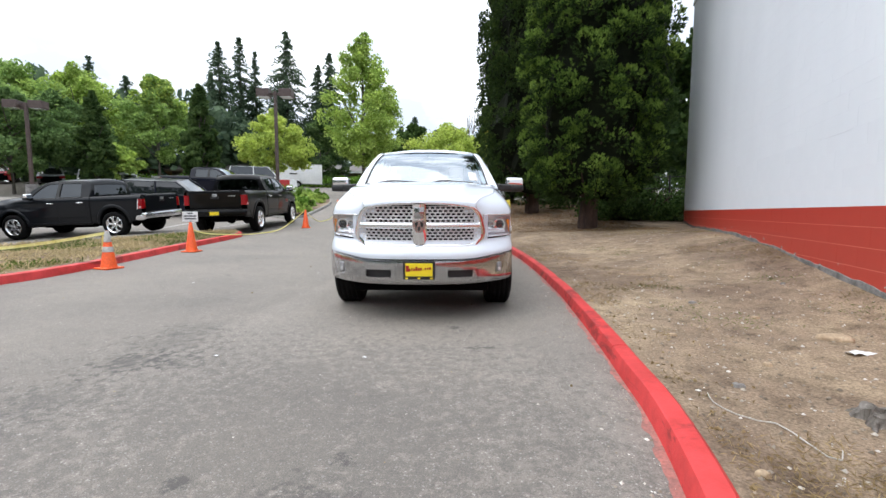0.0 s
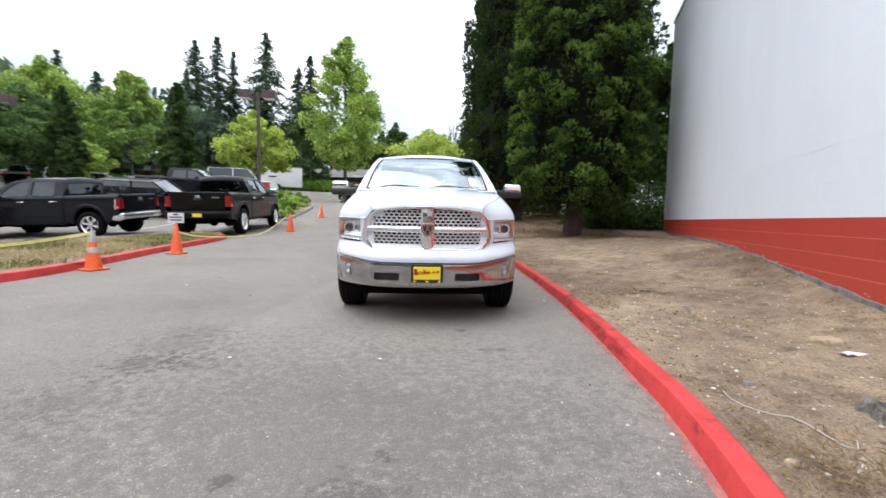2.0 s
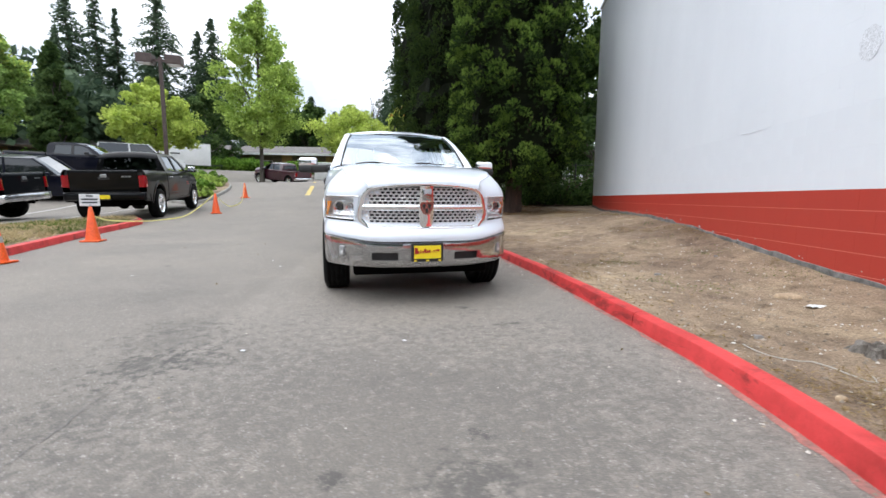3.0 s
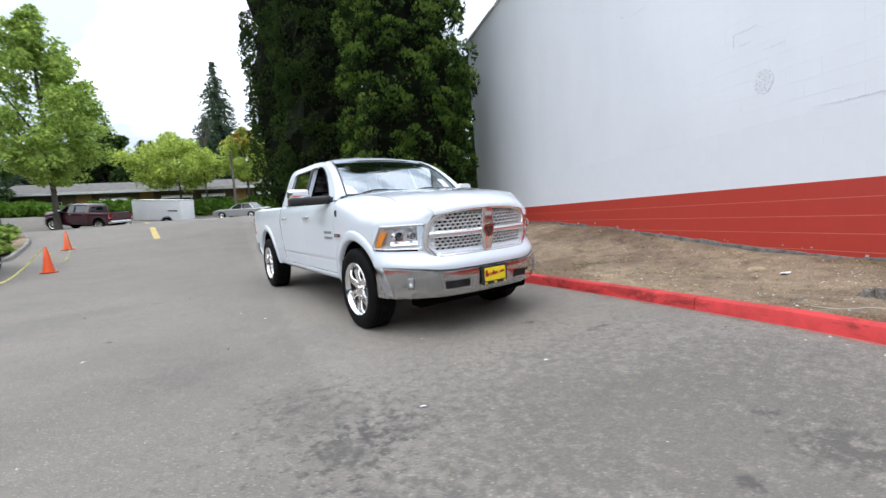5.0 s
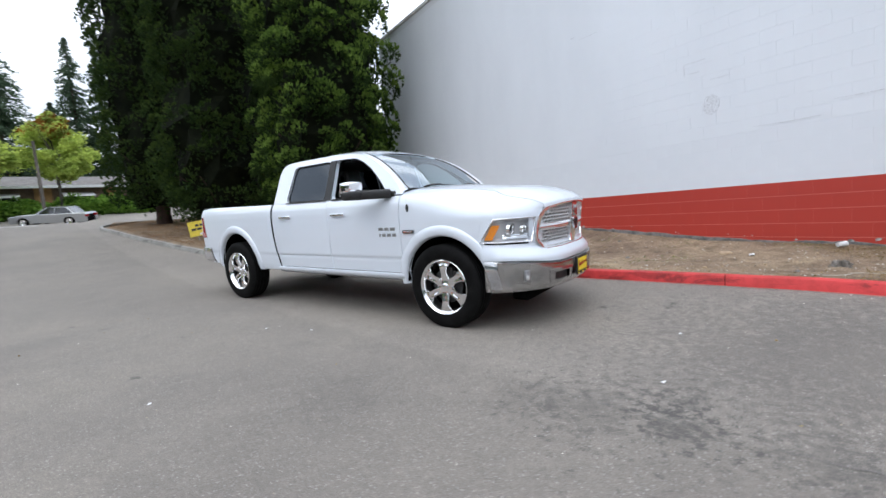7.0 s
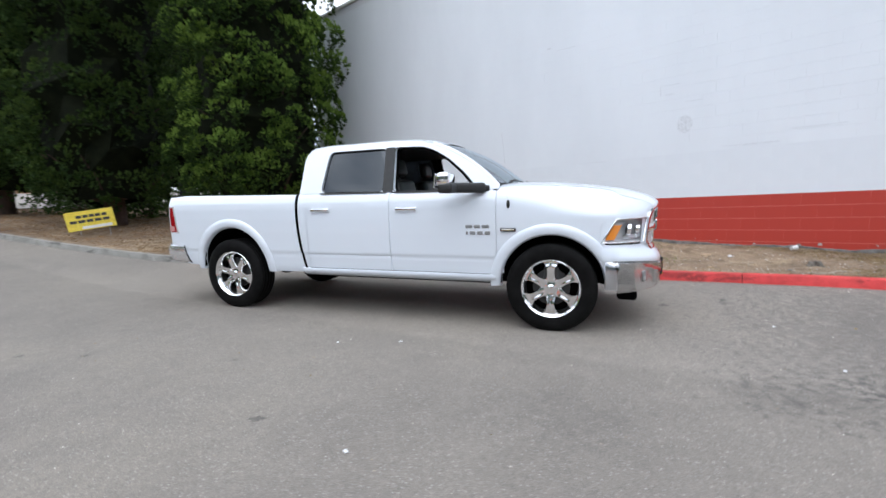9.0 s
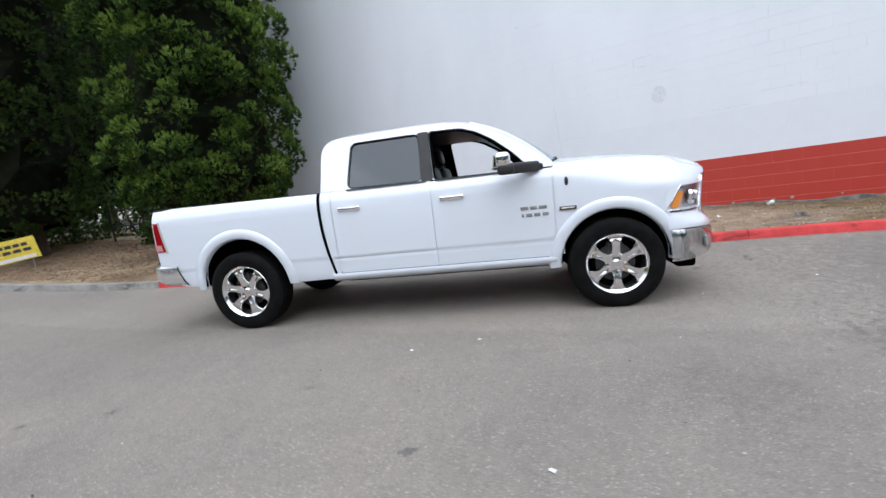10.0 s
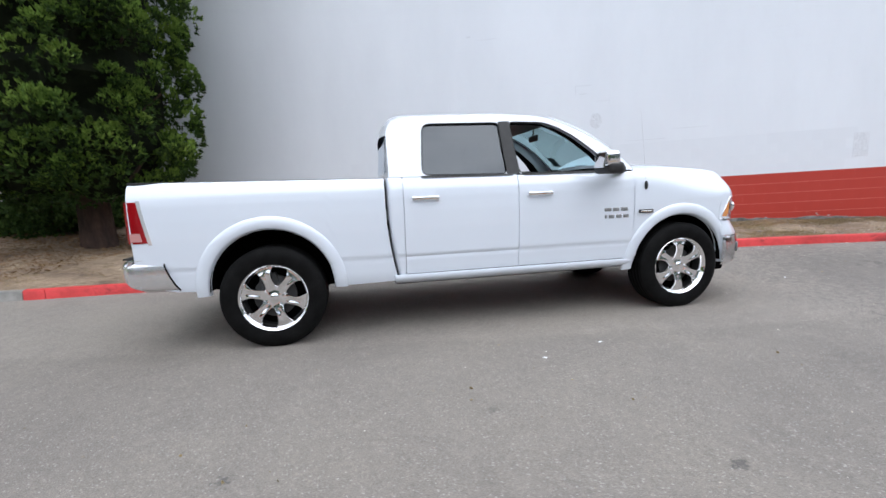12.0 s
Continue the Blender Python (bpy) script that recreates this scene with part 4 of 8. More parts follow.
    bumper = part("front_bumper", bm, CHROME_BUMPER if bright is CHROME else bright, T, "chrome front bumper", smooth=45)
    for h0, h1 in holes:
        P = [[(math.copysign(q[0], h0), q[1], q[2]) for q in (nose(nose_u(abs(x)), z, 0.015) for z in (0.45, 0.51, 0.57))] for x in np.linspace(h0 - 0.015, h1 + 0.015, 8)]
        part("bumper_slot", sheet(bmesh.new(), P, 0.02, (0, -1, 0)), BLACK_PLASTIC, bumper)
    for s in (1, -1):
        q = nose(nose_u(0.775), 0.555, 0.058)
        mm = Matrix.Translation((s * q[0], q[1], q[2])) @ Matrix.Rotation(-s * 0.55, 4, "Z") @ Matrix.Rotation(-math.pi / 2, 4, "X")
        bm = box(bmesh.new(), -0.030, 0.030, -0.052, 0.052, -0.02, 0.004, 0.016, 3, mm)
        fog = part("fog_lamp", bm, STEEL, bumper, smooth=40)
        bm = lathe(bmesh.new(), [(0.0, 0.007), (0.013, 0.008), (0.020, 0.003)], 20, mm @ Matrix.Translation((0, 0.018, 0)))
        part("fog_lens", bm, LAMP_CLEAR, fog, smooth=60)
    part("air_dam", box(bmesh.new(), -0.70, 0.70, 0.60, 0.78, 0.29, 0.42, 0.03), DARK, T)
    # body-coloured panels between lamps and grille
    for s in (1, -1):
        P = [[(s * q[0], q[1], q[2]) for q in (nose(nose_u(x), z, -0.006) for x in (0.54, 0.58, 0.62, 0.66, 0.69))] for z in (0.82, 0.90, 1.0, 1.09, 1.13)]
        part("grille_surround", sheet(bmesh.new(), P), paint, T, smooth=60)
        P = [[(s * q[0], q[1], q[2]) for q in (nose(nose_u(x), z, -0.012) for x in (0.44, 0.48, 0.52, 0.56, 0.59))] for z in (1.10, 1.14, 1.17, 1.192)]
        part("grille_corner", sheet(bmesh.new(), P), paint, T, smooth=60)
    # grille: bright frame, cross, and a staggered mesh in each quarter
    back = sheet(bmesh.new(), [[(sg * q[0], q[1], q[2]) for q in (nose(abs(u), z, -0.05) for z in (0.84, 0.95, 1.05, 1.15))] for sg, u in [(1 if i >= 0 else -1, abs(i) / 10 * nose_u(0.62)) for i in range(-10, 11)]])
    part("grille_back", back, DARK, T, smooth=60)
    def on_front(x, z, o):
        q = nose(nose_u(abs(x)), z, o)
        return (math.copysign(q[0], x) if x else 0.0, q[1], q[2])
    frame_loop = rounded([(-0.55, 0.772), (0.55, 0.772), (0.648, 0.852), (0.652, 0.91), (0.612, 1.10), (0.540, 1.172), (0.30, 1.205), (0.0, 1.216), (-0.30, 1.205), (-0.540, 1.172), (-0.612, 1.10), (-0.652, 0.91), (-0.648, 0.852)], 0.05, 3)
    dense = []
    for (x0, z0), (x1, z1) in zip(frame_loop, frame_loop[1:] + frame_loop[:1]):
        k = max(1, int(math.hypot(x1 - x0, z1 - z0) / 0.04))
        dense += [(x0 + (x1 - x0) * j / k, z0 + (z1 - z0) * j / k) for j in range(k)]
    bm = bmesh.new()
    rings = []
    cz = 0.99
    for x, z in dense:
        row = []
        for f, o in ((1.022, -0.012), (1.018, 0.010), (1.004, 0.020), (0.978, 0.024), (0.952, 0.017), (0.940, -0.035)):
            # inset by a fixed width
            dx = x - math.copysign(min(abs(x), 0.66) * (1 - f) * 1.25, x)
            dz = z - (z - cz) * (1 - f) * 2.5
            row.append(bm.verts.new(on_front(dx, dz, o)))
        rings.append(row)
    for i in range(len(rings)):
        a, b = rings[i], rings[(i + 1) % len(rings)]
        for k in range(5):
            bm.faces.new((a[k], b[k], b[k + 1], a[k + 1]))
    grille = part("grille", bm, CHROME_BUMPER if bright is CHROME else bright, T, "chrome crosshair grille with bright mesh", smooth=50)
    # horizontal bars either side, middle post, and a staggered mesh of bright cells round dark holes
    for s in (1, -1):
        P = [[on_front(s * x, z, o) for z, o in ((0.942, -0.03), (0.948, 0.008), (0.962, 0.022), (0.994, 0.020), (1.012, 0.006), (1.016, -0.03))] for x in np.linspace(0.05, 0.60, 12)]
        part("grille_bar", sheet(bmesh.new(), P), bright, grille, smooth=50)
        for z0, z1, rows in ((0.797, 0.952, 5), (1.010, 1.172, 5)):
            bm = bmesh.new()
            cw, rh = 0.052, (z1 - z0) / rows
            for rI in range(rows):
                z = z0 + rh * (rI + 0.5)
                lim = float(np.interp(z, (0.78, 0.86, 0.92, 1.10, 1.16, 1.20), (0.55, 0.625, 0.625, 0.595, 0.55, 0.42)))
                x = 0.050 - (cw / 2 if rI % 2 else 0.0)
                while x + 0.5 * cw < lim:
                    h2 = rh / 2
                    outer = [(x, z), (x, z + h2), (x + cw, z + h2), (x + cw, z), (x + cw, z - h2), (x, z - h2)]
                    hole = [(x + 0.11 * cw, z), (x + 0.24 * cw, z + 0.62 * h2), (x + 0.76 * cw, z + 0.62 * h2), (x + 0.89 * cw, z), (x + 0.76 * cw, z - 0.62 * h2), (x + 0.24 * cw, z - 0.62 * h2)]
                    rim = [[bm.verts.new(on_front(s * px, pz, o)) for px, pz in loop] for loop, o in ((outer, -0.002), (hole, -0.008), (hole, -0.030))]
                    for ra, rb2 in zip(rim, rim[1:]):
                        for k in range(6):
                            bm.faces.new((ra[k], ra[(k + 1) % 6], rb2[(k + 1) % 6], rb2[k]))
                    x += cw
            part("grille_mesh", bm, CHROME_MESH if bright is CHROME else bright, grille, "bright staggered grille mesh")
    bm = bmesh.new()
    P = [[on_front(x, z, o + 0.004) for x, o in ((-w, -0.03), (-w, 0.022), (-w * 0.6, 0.032), (0.0, 0.034), (w * 0.6, 0.032), (w, 0.022), (w, -0.03))] for z, w in ((0.795, 0.046), (0.82, 0.060), (0.90, 0.070), (0.98, 0.074), (1.06, 0.068), (1.12, 0.064), (1.19, 0.064))]
    part("grille_post", sheet(bm, P), bright, grille, "chrome middle post", smooth=50)
    # plain shield badge with a dark wedge in it
    c = on_front(0.0, 0.99, 0.036)
    shield = rounded([(-0.062, 1.035), (0.062, 1.035), (0.066, 0.985), (0.030, 0.915), (-0.030, 0.915), (-0.066, 0.985)], 0.022, 3)
    badge_ob = part("grille_badge", plate(bmesh.new(), [shield], lambda u, v, d: (u, c[1] + 0.012 - d, v), 0.02), DARK_CHROME, grille, "plain grey shield badge", smooth=30)
    for wedge in ([(-0.044, 1.012), (-0.010, 1.02), (-0.016, 0.985), (-0.030, 0.962)], [(0.044, 1.012), (0.030, 0.962), (0.016, 0.985), (0.010, 1.02)], [(-0.014, 0.975), (0.014, 0.975), (0.010, 0.935), (-0.010, 0.935)]):
        part("badge_relief", plate(bmesh.new(), [wedge], lambda u, v, d: (u, c[1] + 0.016 - d, v), 0.006), BLACK_PLASTIC, badge_ob)
    # dark panel stands in for a dark reflection on the upper post
    c2 = on_front(0.0, 1.11, 0.038)
    part("post_reflection", box(bmesh.new(), -0.048, 0.048, c2[1] - 0.012, c2[1] + 0.004, 1.05, 1.165, 0.008, 2), DARK_CHROME, grille, "dark chrome panel painted as a reflection on the post", smooth=40)
    # hood
    P = []
    for y in list(np.linspace(-0.50, 0.78, 22)) + [0.84, 0.88, 0.905, 0.918]:
        xm = hood_half(y)
        P.append([(xm * k / 14, hood_y(xm * k / 14, y), hood_z(xm * k / 14, y)) for k in range(-14, 15)])
    hood = part("hood", sheet(bmesh.new(), P, 0.03, (0, 0, -1)), paint, T, smooth=50)
    # windscreen, cowl and wipers
    def screen(a, t, o=0.0):
        half = 0.800 + (0.640 - 0.800) * t
        y = (-0.515 + 0.155 * (1 - a * a)) + ((-1.275 + 0.06 * (1 - a * a)) - (-0.515 + 0.155 * (1 - a * a))) * t
        z = 1.435 + (1.905 - 1.435) * t + 0.02 * (1 - a * a) * t + 0.068 * math.sin(math.pi * t)
        return (a * half, y + 0.5 * o, z + 0.8 * o)
    P = [[screen(i / 10, k / 8) for k in range(9)] for i in range(-10, 11)]
    ws = part("windscreen", sheet(bmesh.new(), P), GLASS_SCREEN, T, "clear windscreen reflecting the sky", smooth=60)
    ws.visible_shadow = False
    bm = bmesh.new()
    tube(bm, [screen(i / 10, 0, 0.002) for i in range(-10, 11)] + [screen(1, k / 8, 0.002) for k in range(1, 9)], 0.011, 6)
    tube(bm, [screen(-1, k / 8, 0.002) for k in range(0, 9)], 0.011, 6)
    tube(bm, [screen(i / 10, 0.925, 0.002) for i in range(-10, 11)], 0.008, 6)
    part("windscreen_seal", bm, BLACK_PLASTIC, T)
    for a0, a1, t0, t1, lab in ((-0.86, -0.72, 0.07, 0.24, "white paper sticker inside the windscreen"), (0.52, 0.66, 0.90, 0.955, "small pale label at the top of the windscreen")):
        P = [[screen(a0 + (a1 - a0) * i / 3, t0 + (t1 - t0) * k / 3, 0.0025) for k in range(4)] for i in range(4)]
        part("windscreen_sticker", sheet(bmesh.new(), P), WHITE_PLASTIC, ws, lab)
    P = [[(x * 0.80, -0.515 + 0.155 * (1 - x * x) + dy, dz + 0.0) for dy, dz in ((0.02, 1.405), (-0.01, 1.428), (-0.06, 1.434))] for x in np.linspace(-1, 1, 15)]
    part("cowl", sheet(bmesh.new(), P, 0.02, (0, 0, -1)), BLACK_PLASTIC, T)
    for x0, a1 in ((-0.05, 0.75), (0.62, 0.05)):
        bm = bmesh.new()
        a0 = x0 / 0.8
        p0, p1 = Vector(screen(a0, 0.0, 0.02)), Vector(screen(a0 - 0.35, 0.045, 0.016))
        tube(bm, [p0, p0.lerp(p1, 0.5) + Vector((0, 0, 0.012)), p1], [0.012, 0.009, 0.007], 6)
        tube(bm, [screen(a0 - 0.70 + 0.62 * k / 6, 0.018 + 0.022 * math.sin(k / 6 * 2.2), 0.012) for k in range(7)], 0.006, 5)
        part("wiper", bm, BLACK_PLASTIC, T, smooth=60)
    for s in (1, -1):
        # A pillars, from the screen to the cab side
        P = []
        for k in range(9):
            t = k / 8
            a = Vector(screen(s, t, 0.004))
            yb = -0.50 + (-1.24 + 0.50) * t
            zb = float(np.interp(yb, (-1.24, -1.10, -0.95, -0.80, -0.65, -0.54, -0.50), (1.880, 1.828, 1.755, 1.665, 1.555, 1.445, 1.385)))
            b = Vector((s * (tumble(zb) + 0.002), yb, zb))
            mid = a.lerp(b, 0.5) + Vector((s * 0.012, 0.010, 0.014))
            P.append([a, a.lerp(mid, 0.6) + Vector((0, 0, 0.002)), mid, b])
        part("windscreen_pillar", sheet(bmesh.new(), P, 0.02, (-s * 0.5, -0.5, -0.4)), paint, T, smooth=60)
    # roof
    P = [[screen(i / 10, t, o) for i in range(-10, 11)] for t, o in ((0.93, 0.004), (0.935, 0.010), (0.97, 0.014), (1.02, 0.014))]
    part("roof_header", sheet(bmesh.new(), P), paint, T, smooth=50)
    P = []
    for y in (-1.215, -1.24, -1.30, -1.45, -1.75, -2.1, -2.4, -2.55, -2.64, -2.70, -2.745, -2.775, -2.80):
        e = roof_edge(y)
        crown = 0.068 * smooth01((y + 2.95) / 0.25) * (0.55 + 0.45 * smooth01((-1.19 - y) / 0.25))
        row = []
        for k in range(-12, 13):
            a = k / 12
            half = tumble(e) + 0.001
            z = e + crown * (1 - abs(a) ** 3.0)
            yy = y + 0.065 * (1 - a * a) * smooth01((y + 1.45) / 0.25) - 0.03 * (1 - a * a) * smooth01((-2.5 - y) / 0.3)
            row.append((a * half, yy, z - 0.012 * smooth01((0.18 - abs(abs(a) - 0.55)) / 0.05) * 0.3))
        P.append(row)
    part("roof", sheet(bmesh.new(), P, 0.03, (0, 0, -1)), paint, T, smooth=50)
    # rear wall of the cab with its window
    def back_wall(u, v, d):
        return (u, -2.80 - 0.035 * (1 - (u / 0.9) ** 2) + 0.03 * smooth01((v - 1.5) / 0.35) + d, v)
    half_b, half_t = 0.925, 0.76
    part("cab_back", plate(bmesh.new(), [[(-half_b, 0.8), (half_b, 0.8), (half_b, 1.39), (half_t + 0.04, 1.70), (half_t - 0.04, 1.79), (half_t - 0.16, 1.83), (-half_t + 0.16, 1.83), (-half_t + 0.04, 1.79), (-half_t - 0.04, 1.70), (-half_b, 1.39)], rounded([(-0.64, 1.45), (0.64, 1.45), (0.55, 1.765), (-0.55, 1.765)], 0.06)], back_wall, 0.04), paint, T)
    part("back_window", plate(bmesh.new(), [rounded([(-0.74, 1.43), (0.74, 1.43), (0.64, 1.785), (-0.64, 1.785)], 0.06)], lambda u, v, d: (back_wall(u, v, 0)[0], back_wall(u, v, 0)[1] - 0.006 + d, v), 0.004), GLASS_BLACK if mats.get("dark") else GLASS_DARK, T, "dark rear cab window").visible_shadow = False
    # bed: floor, inner walls, rail caps, tailgate
    bm = bmesh.new()
    box(bm, -0.90, 0.90, rear + 0.06, -2.86, 1.03, 1.06)
    for s in (1, -1):
        box(bm, min(s * 0.80, s * 0.90), max(s * 0.80, s * 0.90), rear + 0.06, -2.86, 1.04, 1.36)
    box(bm, -0.9, 0.9, -2.90, -2.86, 1.04, 1.36)
    part("bed_liner", bm, BLACK_PLASTIC, T, "black bed liner")
    for s in (1, -1):
        P = [[(s * x, y, z + float(np.interp(y, (rear, -2.83), (1.402, 1.378)))) for x, z in ((0.915, -0.006), (0.915, 0.003), (0.897, 0.007), (0.82, 0.005), (0.80, -0.03))] for y in (rear + 0.02, -3.5, -2.84)]
        part("bed_rail_cap", sheet(bmesh.new(), P, 0.01, (0, 0, -1)), BLACK_PLASTIC, T, "black plastic bed rail cap", smooth=40)
    P = []
    for z in (0.80, 0.83, 0.90, 1.10, 1.30, 1.365, 1.388, 1.395):
        o = float(np.interp(z, (0.80, 0.83, 0.9, 1.1, 1.3, 1.365, 1.388, 1.395), (0.02, 0.0, -0.012, -0.016, -0.022, -0.03, -0.02, 0.02)))
        P.append([(x, rear + o + 0.0, z) for x in np.linspace(-0.80, 0.80, 9)])
    tg = part("tailgate", sheet(bmesh.new(), P, 0.05, (0, 1, 0)), paint, T, smooth=40)
    part("tailgate_handle", box(bmesh.new(), -0.13, 0.13, rear - 0.035, rear - 0.005, 1.14, 1.22, 0.01), mats.get("handle", BLACK_PLASTIC), tg)
    if mats.get("tail_badge"):
        part("tailgate_badge", box(bmesh.new(), -0.075, 0.075, rear - 0.045, rear - 0.01, 1.20, 1.29, 0.015), STEEL, tg, "plain shield badge")
        bm = bmesh.new()
        for x in (0.42, 0.50, 0.58):
            box(bm, x, x + 0.06, rear - 0.028, rear - 0.012, 1.21, 1.245)
        part("tailgate_lettering", bm, STEEL, tg)
    # rear bumper
    P = []
    for i in range(-14, 15):
        a = i / 14
        y = rear - 0.115 + 0.07 * abs(a) ** 4
        P.append([(a * 0.965, y + dy, z) for dy, z in ((0.06, 0.590), (0.01, 0.61), (-0.005, 0.68), (0.0, 0.76), (0.02, 0.80), (0.11, 0.808))])
    rb = part("rear_bumper", sheet(bmesh.new(), P, 0.03, (0, 1, 0)), mats.get("rear_bumper", CHROME_SATIN), T, "rear step bumper", smooth=45)
    for s in (1, -1):
        P = [[(s * (0.972 - dx - rx), rear - 0.075 + dz * 0.4 + dy, z + max(0.68 - z, 0) * max(0.12 - dy, 0) * 3.2) for rx, dy in ((0.045, -0.012), (0.014, 0.010), (0.0, 0.045), (0.0, 0.10), (0.004, 0.29 + (0.80 - z) * 0.34))] for z, dx, dz in ((0.535, 0.05, 0.10), (0.555, 0.02, 0.05), (0.60, 0.005, 0.02), (0.68, 0.0, 0.0), (0.755, 0.002, 0.0), (0.782, 0.012, 0.01), (0.80, 0.035, 0.03), (0.806, 0.07, 0.05))]
        part("bumper_end", sheet(bmesh.new(), P, 0.03, (-s, 0, 0)), mats.get("rear_bumper", CHROME_SATIN), rb, smooth=45)
        edge = [(s * (0.976 - dx), rear + 0.215 + dz * 0.4 + (0.80 - z) * 0.34, z) for z, dx, dz in ((0.55, 0.02, 0.05), (0.60, 0.005, 0.02), (0.68, 0.0, 0.0), (0.755, 0.002, 0.0), (0.80, 0.03, 0.03))]
        part("bumper_seam", tube(bmesh.new(), edge, 0.007, 6), DARK, rb)
    part("bumper_step", box(bmesh.new(), -0.86, 0.86, rear - 0.11, rear + 0.0, 0.803, 0.815), BLACK_PLASTIC, rb)
    if mats.get("rear_plate"):
        part("rear_plate", box(bmesh.new(), -0.152, 0.152, rear - 0.135, rear - 0.115, 0.60, 0.755, 0.006), BLACK_PLASTIC, T)
        part("plate_face", box(bmesh.new(), -0.138, 0.138, rear - 0.140, rear - 0.13, 0.628, 0.735, 0.003), YELLOW_PLATE, T, "yellow dealer plate")
    # chassis, axles, exhaust
    bm = bmesh.new()
    for s in (1, -1):
        box(bm, s * 0.42 - 0.05, s * 0.42 + 0.05, rear + 0.1, 0.75, 0.47, 0.60)
    for y in (0.0, -wb):
        cyl(bm, 0.05, 0.05, -0.75, 0.75, 12, Matrix.Translation((0, y, TYRE_R)) @ Matrix.Rotation(math.pi / 2, 4, "Y"))
    bmesh.ops.create_uvsphere(bm, u_segments=12, v_segments=8, radius=0.15, matrix=Matrix.Translation((0, -wb, TYRE_R)))
    # underfloor box added low to darken the ground under the cab
    box(bm, -0.62, 0.62, -2.78, -0.55, 0.38, 0.60, 0.03)
    box(bm, -0.60, 0.60, 0.45, 0.76, 0.42, 0.80)
    box(bm, -0.40, 0.40, -0.6, 0.75, 0.48, 1.12)
    box(bm, -0.60, 0.60, rear + 0.12, -2.8, 0.52, 0.90)
    # unseen fuel tank, gearbox, silencer, spare wheel added below the frame to deepen shade
    box(bm, -0.66, -0.20, -2.60, -1.35, 0.34, 0.60, 0.04)
    box(bm, -0.22, 0.22, -1.90, -0.30, 0.32, 0.60, 0.05)
    cyl(bm, 0.36, 0.36, 0.40, 0.60, 24, Matrix.Translation((0, rear + 0.55 if wb > 3.7 else rear + 0.45, 0)))
    cyl(bm, 0.05, 0.05, -wb, -1.6, 10, Matrix.Translation((0, 0, 0.44)) @ Matrix.Rotation(-math.pi / 2, 4, "X"))
    part("chassis", bm, DARK, T)
    # cabin
    bm = bmesh.new()
    box(bm, -0.88, 0.88, -2.76, -0.55, 0.60, 0.72)
    box(bm, -0.86, 0.86, -0.86, -0.44, 0.72, 1.33, 0.05)
    for s in (1, -1):
        box(bm, min(s * 0.86, s * 0.91), max(s * 0.86, s * 0.91), -2.70, -0.60, 0.70, 1.36, 0.015)
    box(bm, -0.15, 0.15, -1.6, -0.85, 0.72, 1.05, 0.04)
    part("cabin_lining", bm, CAB_CLOTH, T, "dark cabin lining", smooth=40)
    part("headliner", box(bmesh.new(), -0.68, 0.68, -2.68, -1.25, 1.835, 1.85, 0.004), mats.get("liner", CAB_CLOTH), T)
    for x, y in ((0.42, -1.42), (-0.42, -1.42)):
        seat = part("front_seat", box(bmesh.new(), x - 0.26, x + 0.26, y - 0.22, y + 0.32, 0.80, 0.98, 0.06, 3), CAB_CLOTH, T, "black leather front seat", smooth=50)
        bm = box(bmesh.new(), -0.25, 0.25, -0.08, 0.08, 0.0, 0.62, 0.06, 3, Matrix.Translation((x, y - 0.20, 0.92)) @ Matrix.Rotation(radians(14), 4, "X"))
        part("seat_back", bm, CAB_CLOTH, seat, smooth=50)
        bm = box(bmesh.new(), -0.13, 0.13, -0.05, 0.05, 0.66, 0.86, 0.045, 3, Matrix.Translation((x, y - 0.20, 0.92)) @ Matrix.Rotation(radians(12), 4, "X"))
        for e in (-0.05, 0.05):
            cyl(bm, 0.008, 0.008, 0.58, 0.70, 8, Matrix.Translation((x + e, y - 0.20, 0.92)) @ Matrix.Rotation(radians(12), 4, "X"))
        part("headrest", bm, CAB_CLOTH, seat, smooth=50)
    part("rear_bench", box(bmesh.new(), -0.78, 0.78, -2.55, -2.05, 0.80, 0.98, 0.06, 3), CAB_CLOTH, T, smooth=50)
    part("bench_back", box(bmesh.new(), -0.78, 0.78, -2.72, -2.56, 0.95, 1.50, 0.05, 3), CAB_CLOTH, T, smooth=50)
    sw = Matrix.Translation((-0.42, -0.98, 1.20)) @ Matrix.Rotation(radians(65), 4, "X")
    bm = bmesh.new()
    tube(bm, [sw @ Vector((0.19 * math.cos(a), 0.19 * math.sin(a), 0)) for a in np.linspace(0, 2 * math.pi, 25)[:-1]], 0.016, 8, True)
    box(bm, -0.18, 0.18, -0.03, 0.03, -0.02, 0.0, 0.01, 1, sw)
    cyl(bm, 0.06, 0.05, -0.12, 0.01, 16, sw)
    part("steering_wheel", bm, BLACK_PLASTIC, T, smooth=60)
    bm = box(bmesh.new(), -0.12, 0.12, -1.12, -1.10, 1.745, 1.81, 0.01)
    cyl(bm, 0.01, 0.01, 1.80, 1.88, 8, Matrix.Translation((0, -1.11, 0)))
    part("rear_view_mirror", bm, BLACK_PLASTIC, T)
    bm = bmesh.new()
    bmesh.ops.create_uvsphere(bm, u_segments=14, v_segments=8, radius=0.022, matrix=Matrix.Translation((0.990, -0.40, 1.235)) @ Matrix.Diagonal((0.8, 0.75, 1.9, 1)))
    ant = part("antenna", bm, BLACK_PLASTIC, T, "whip antenna on a black teardrop base", smooth=60)
    part("mast", tube(bmesh.new(), [(0.990, -0.405, 1.26), (0.975, -0.43, 1.60), (0.965, -0.46, 1.90)], [0.0007, 0.0005, 0.0004], 6), STEEL, ant, "thin steel mast")
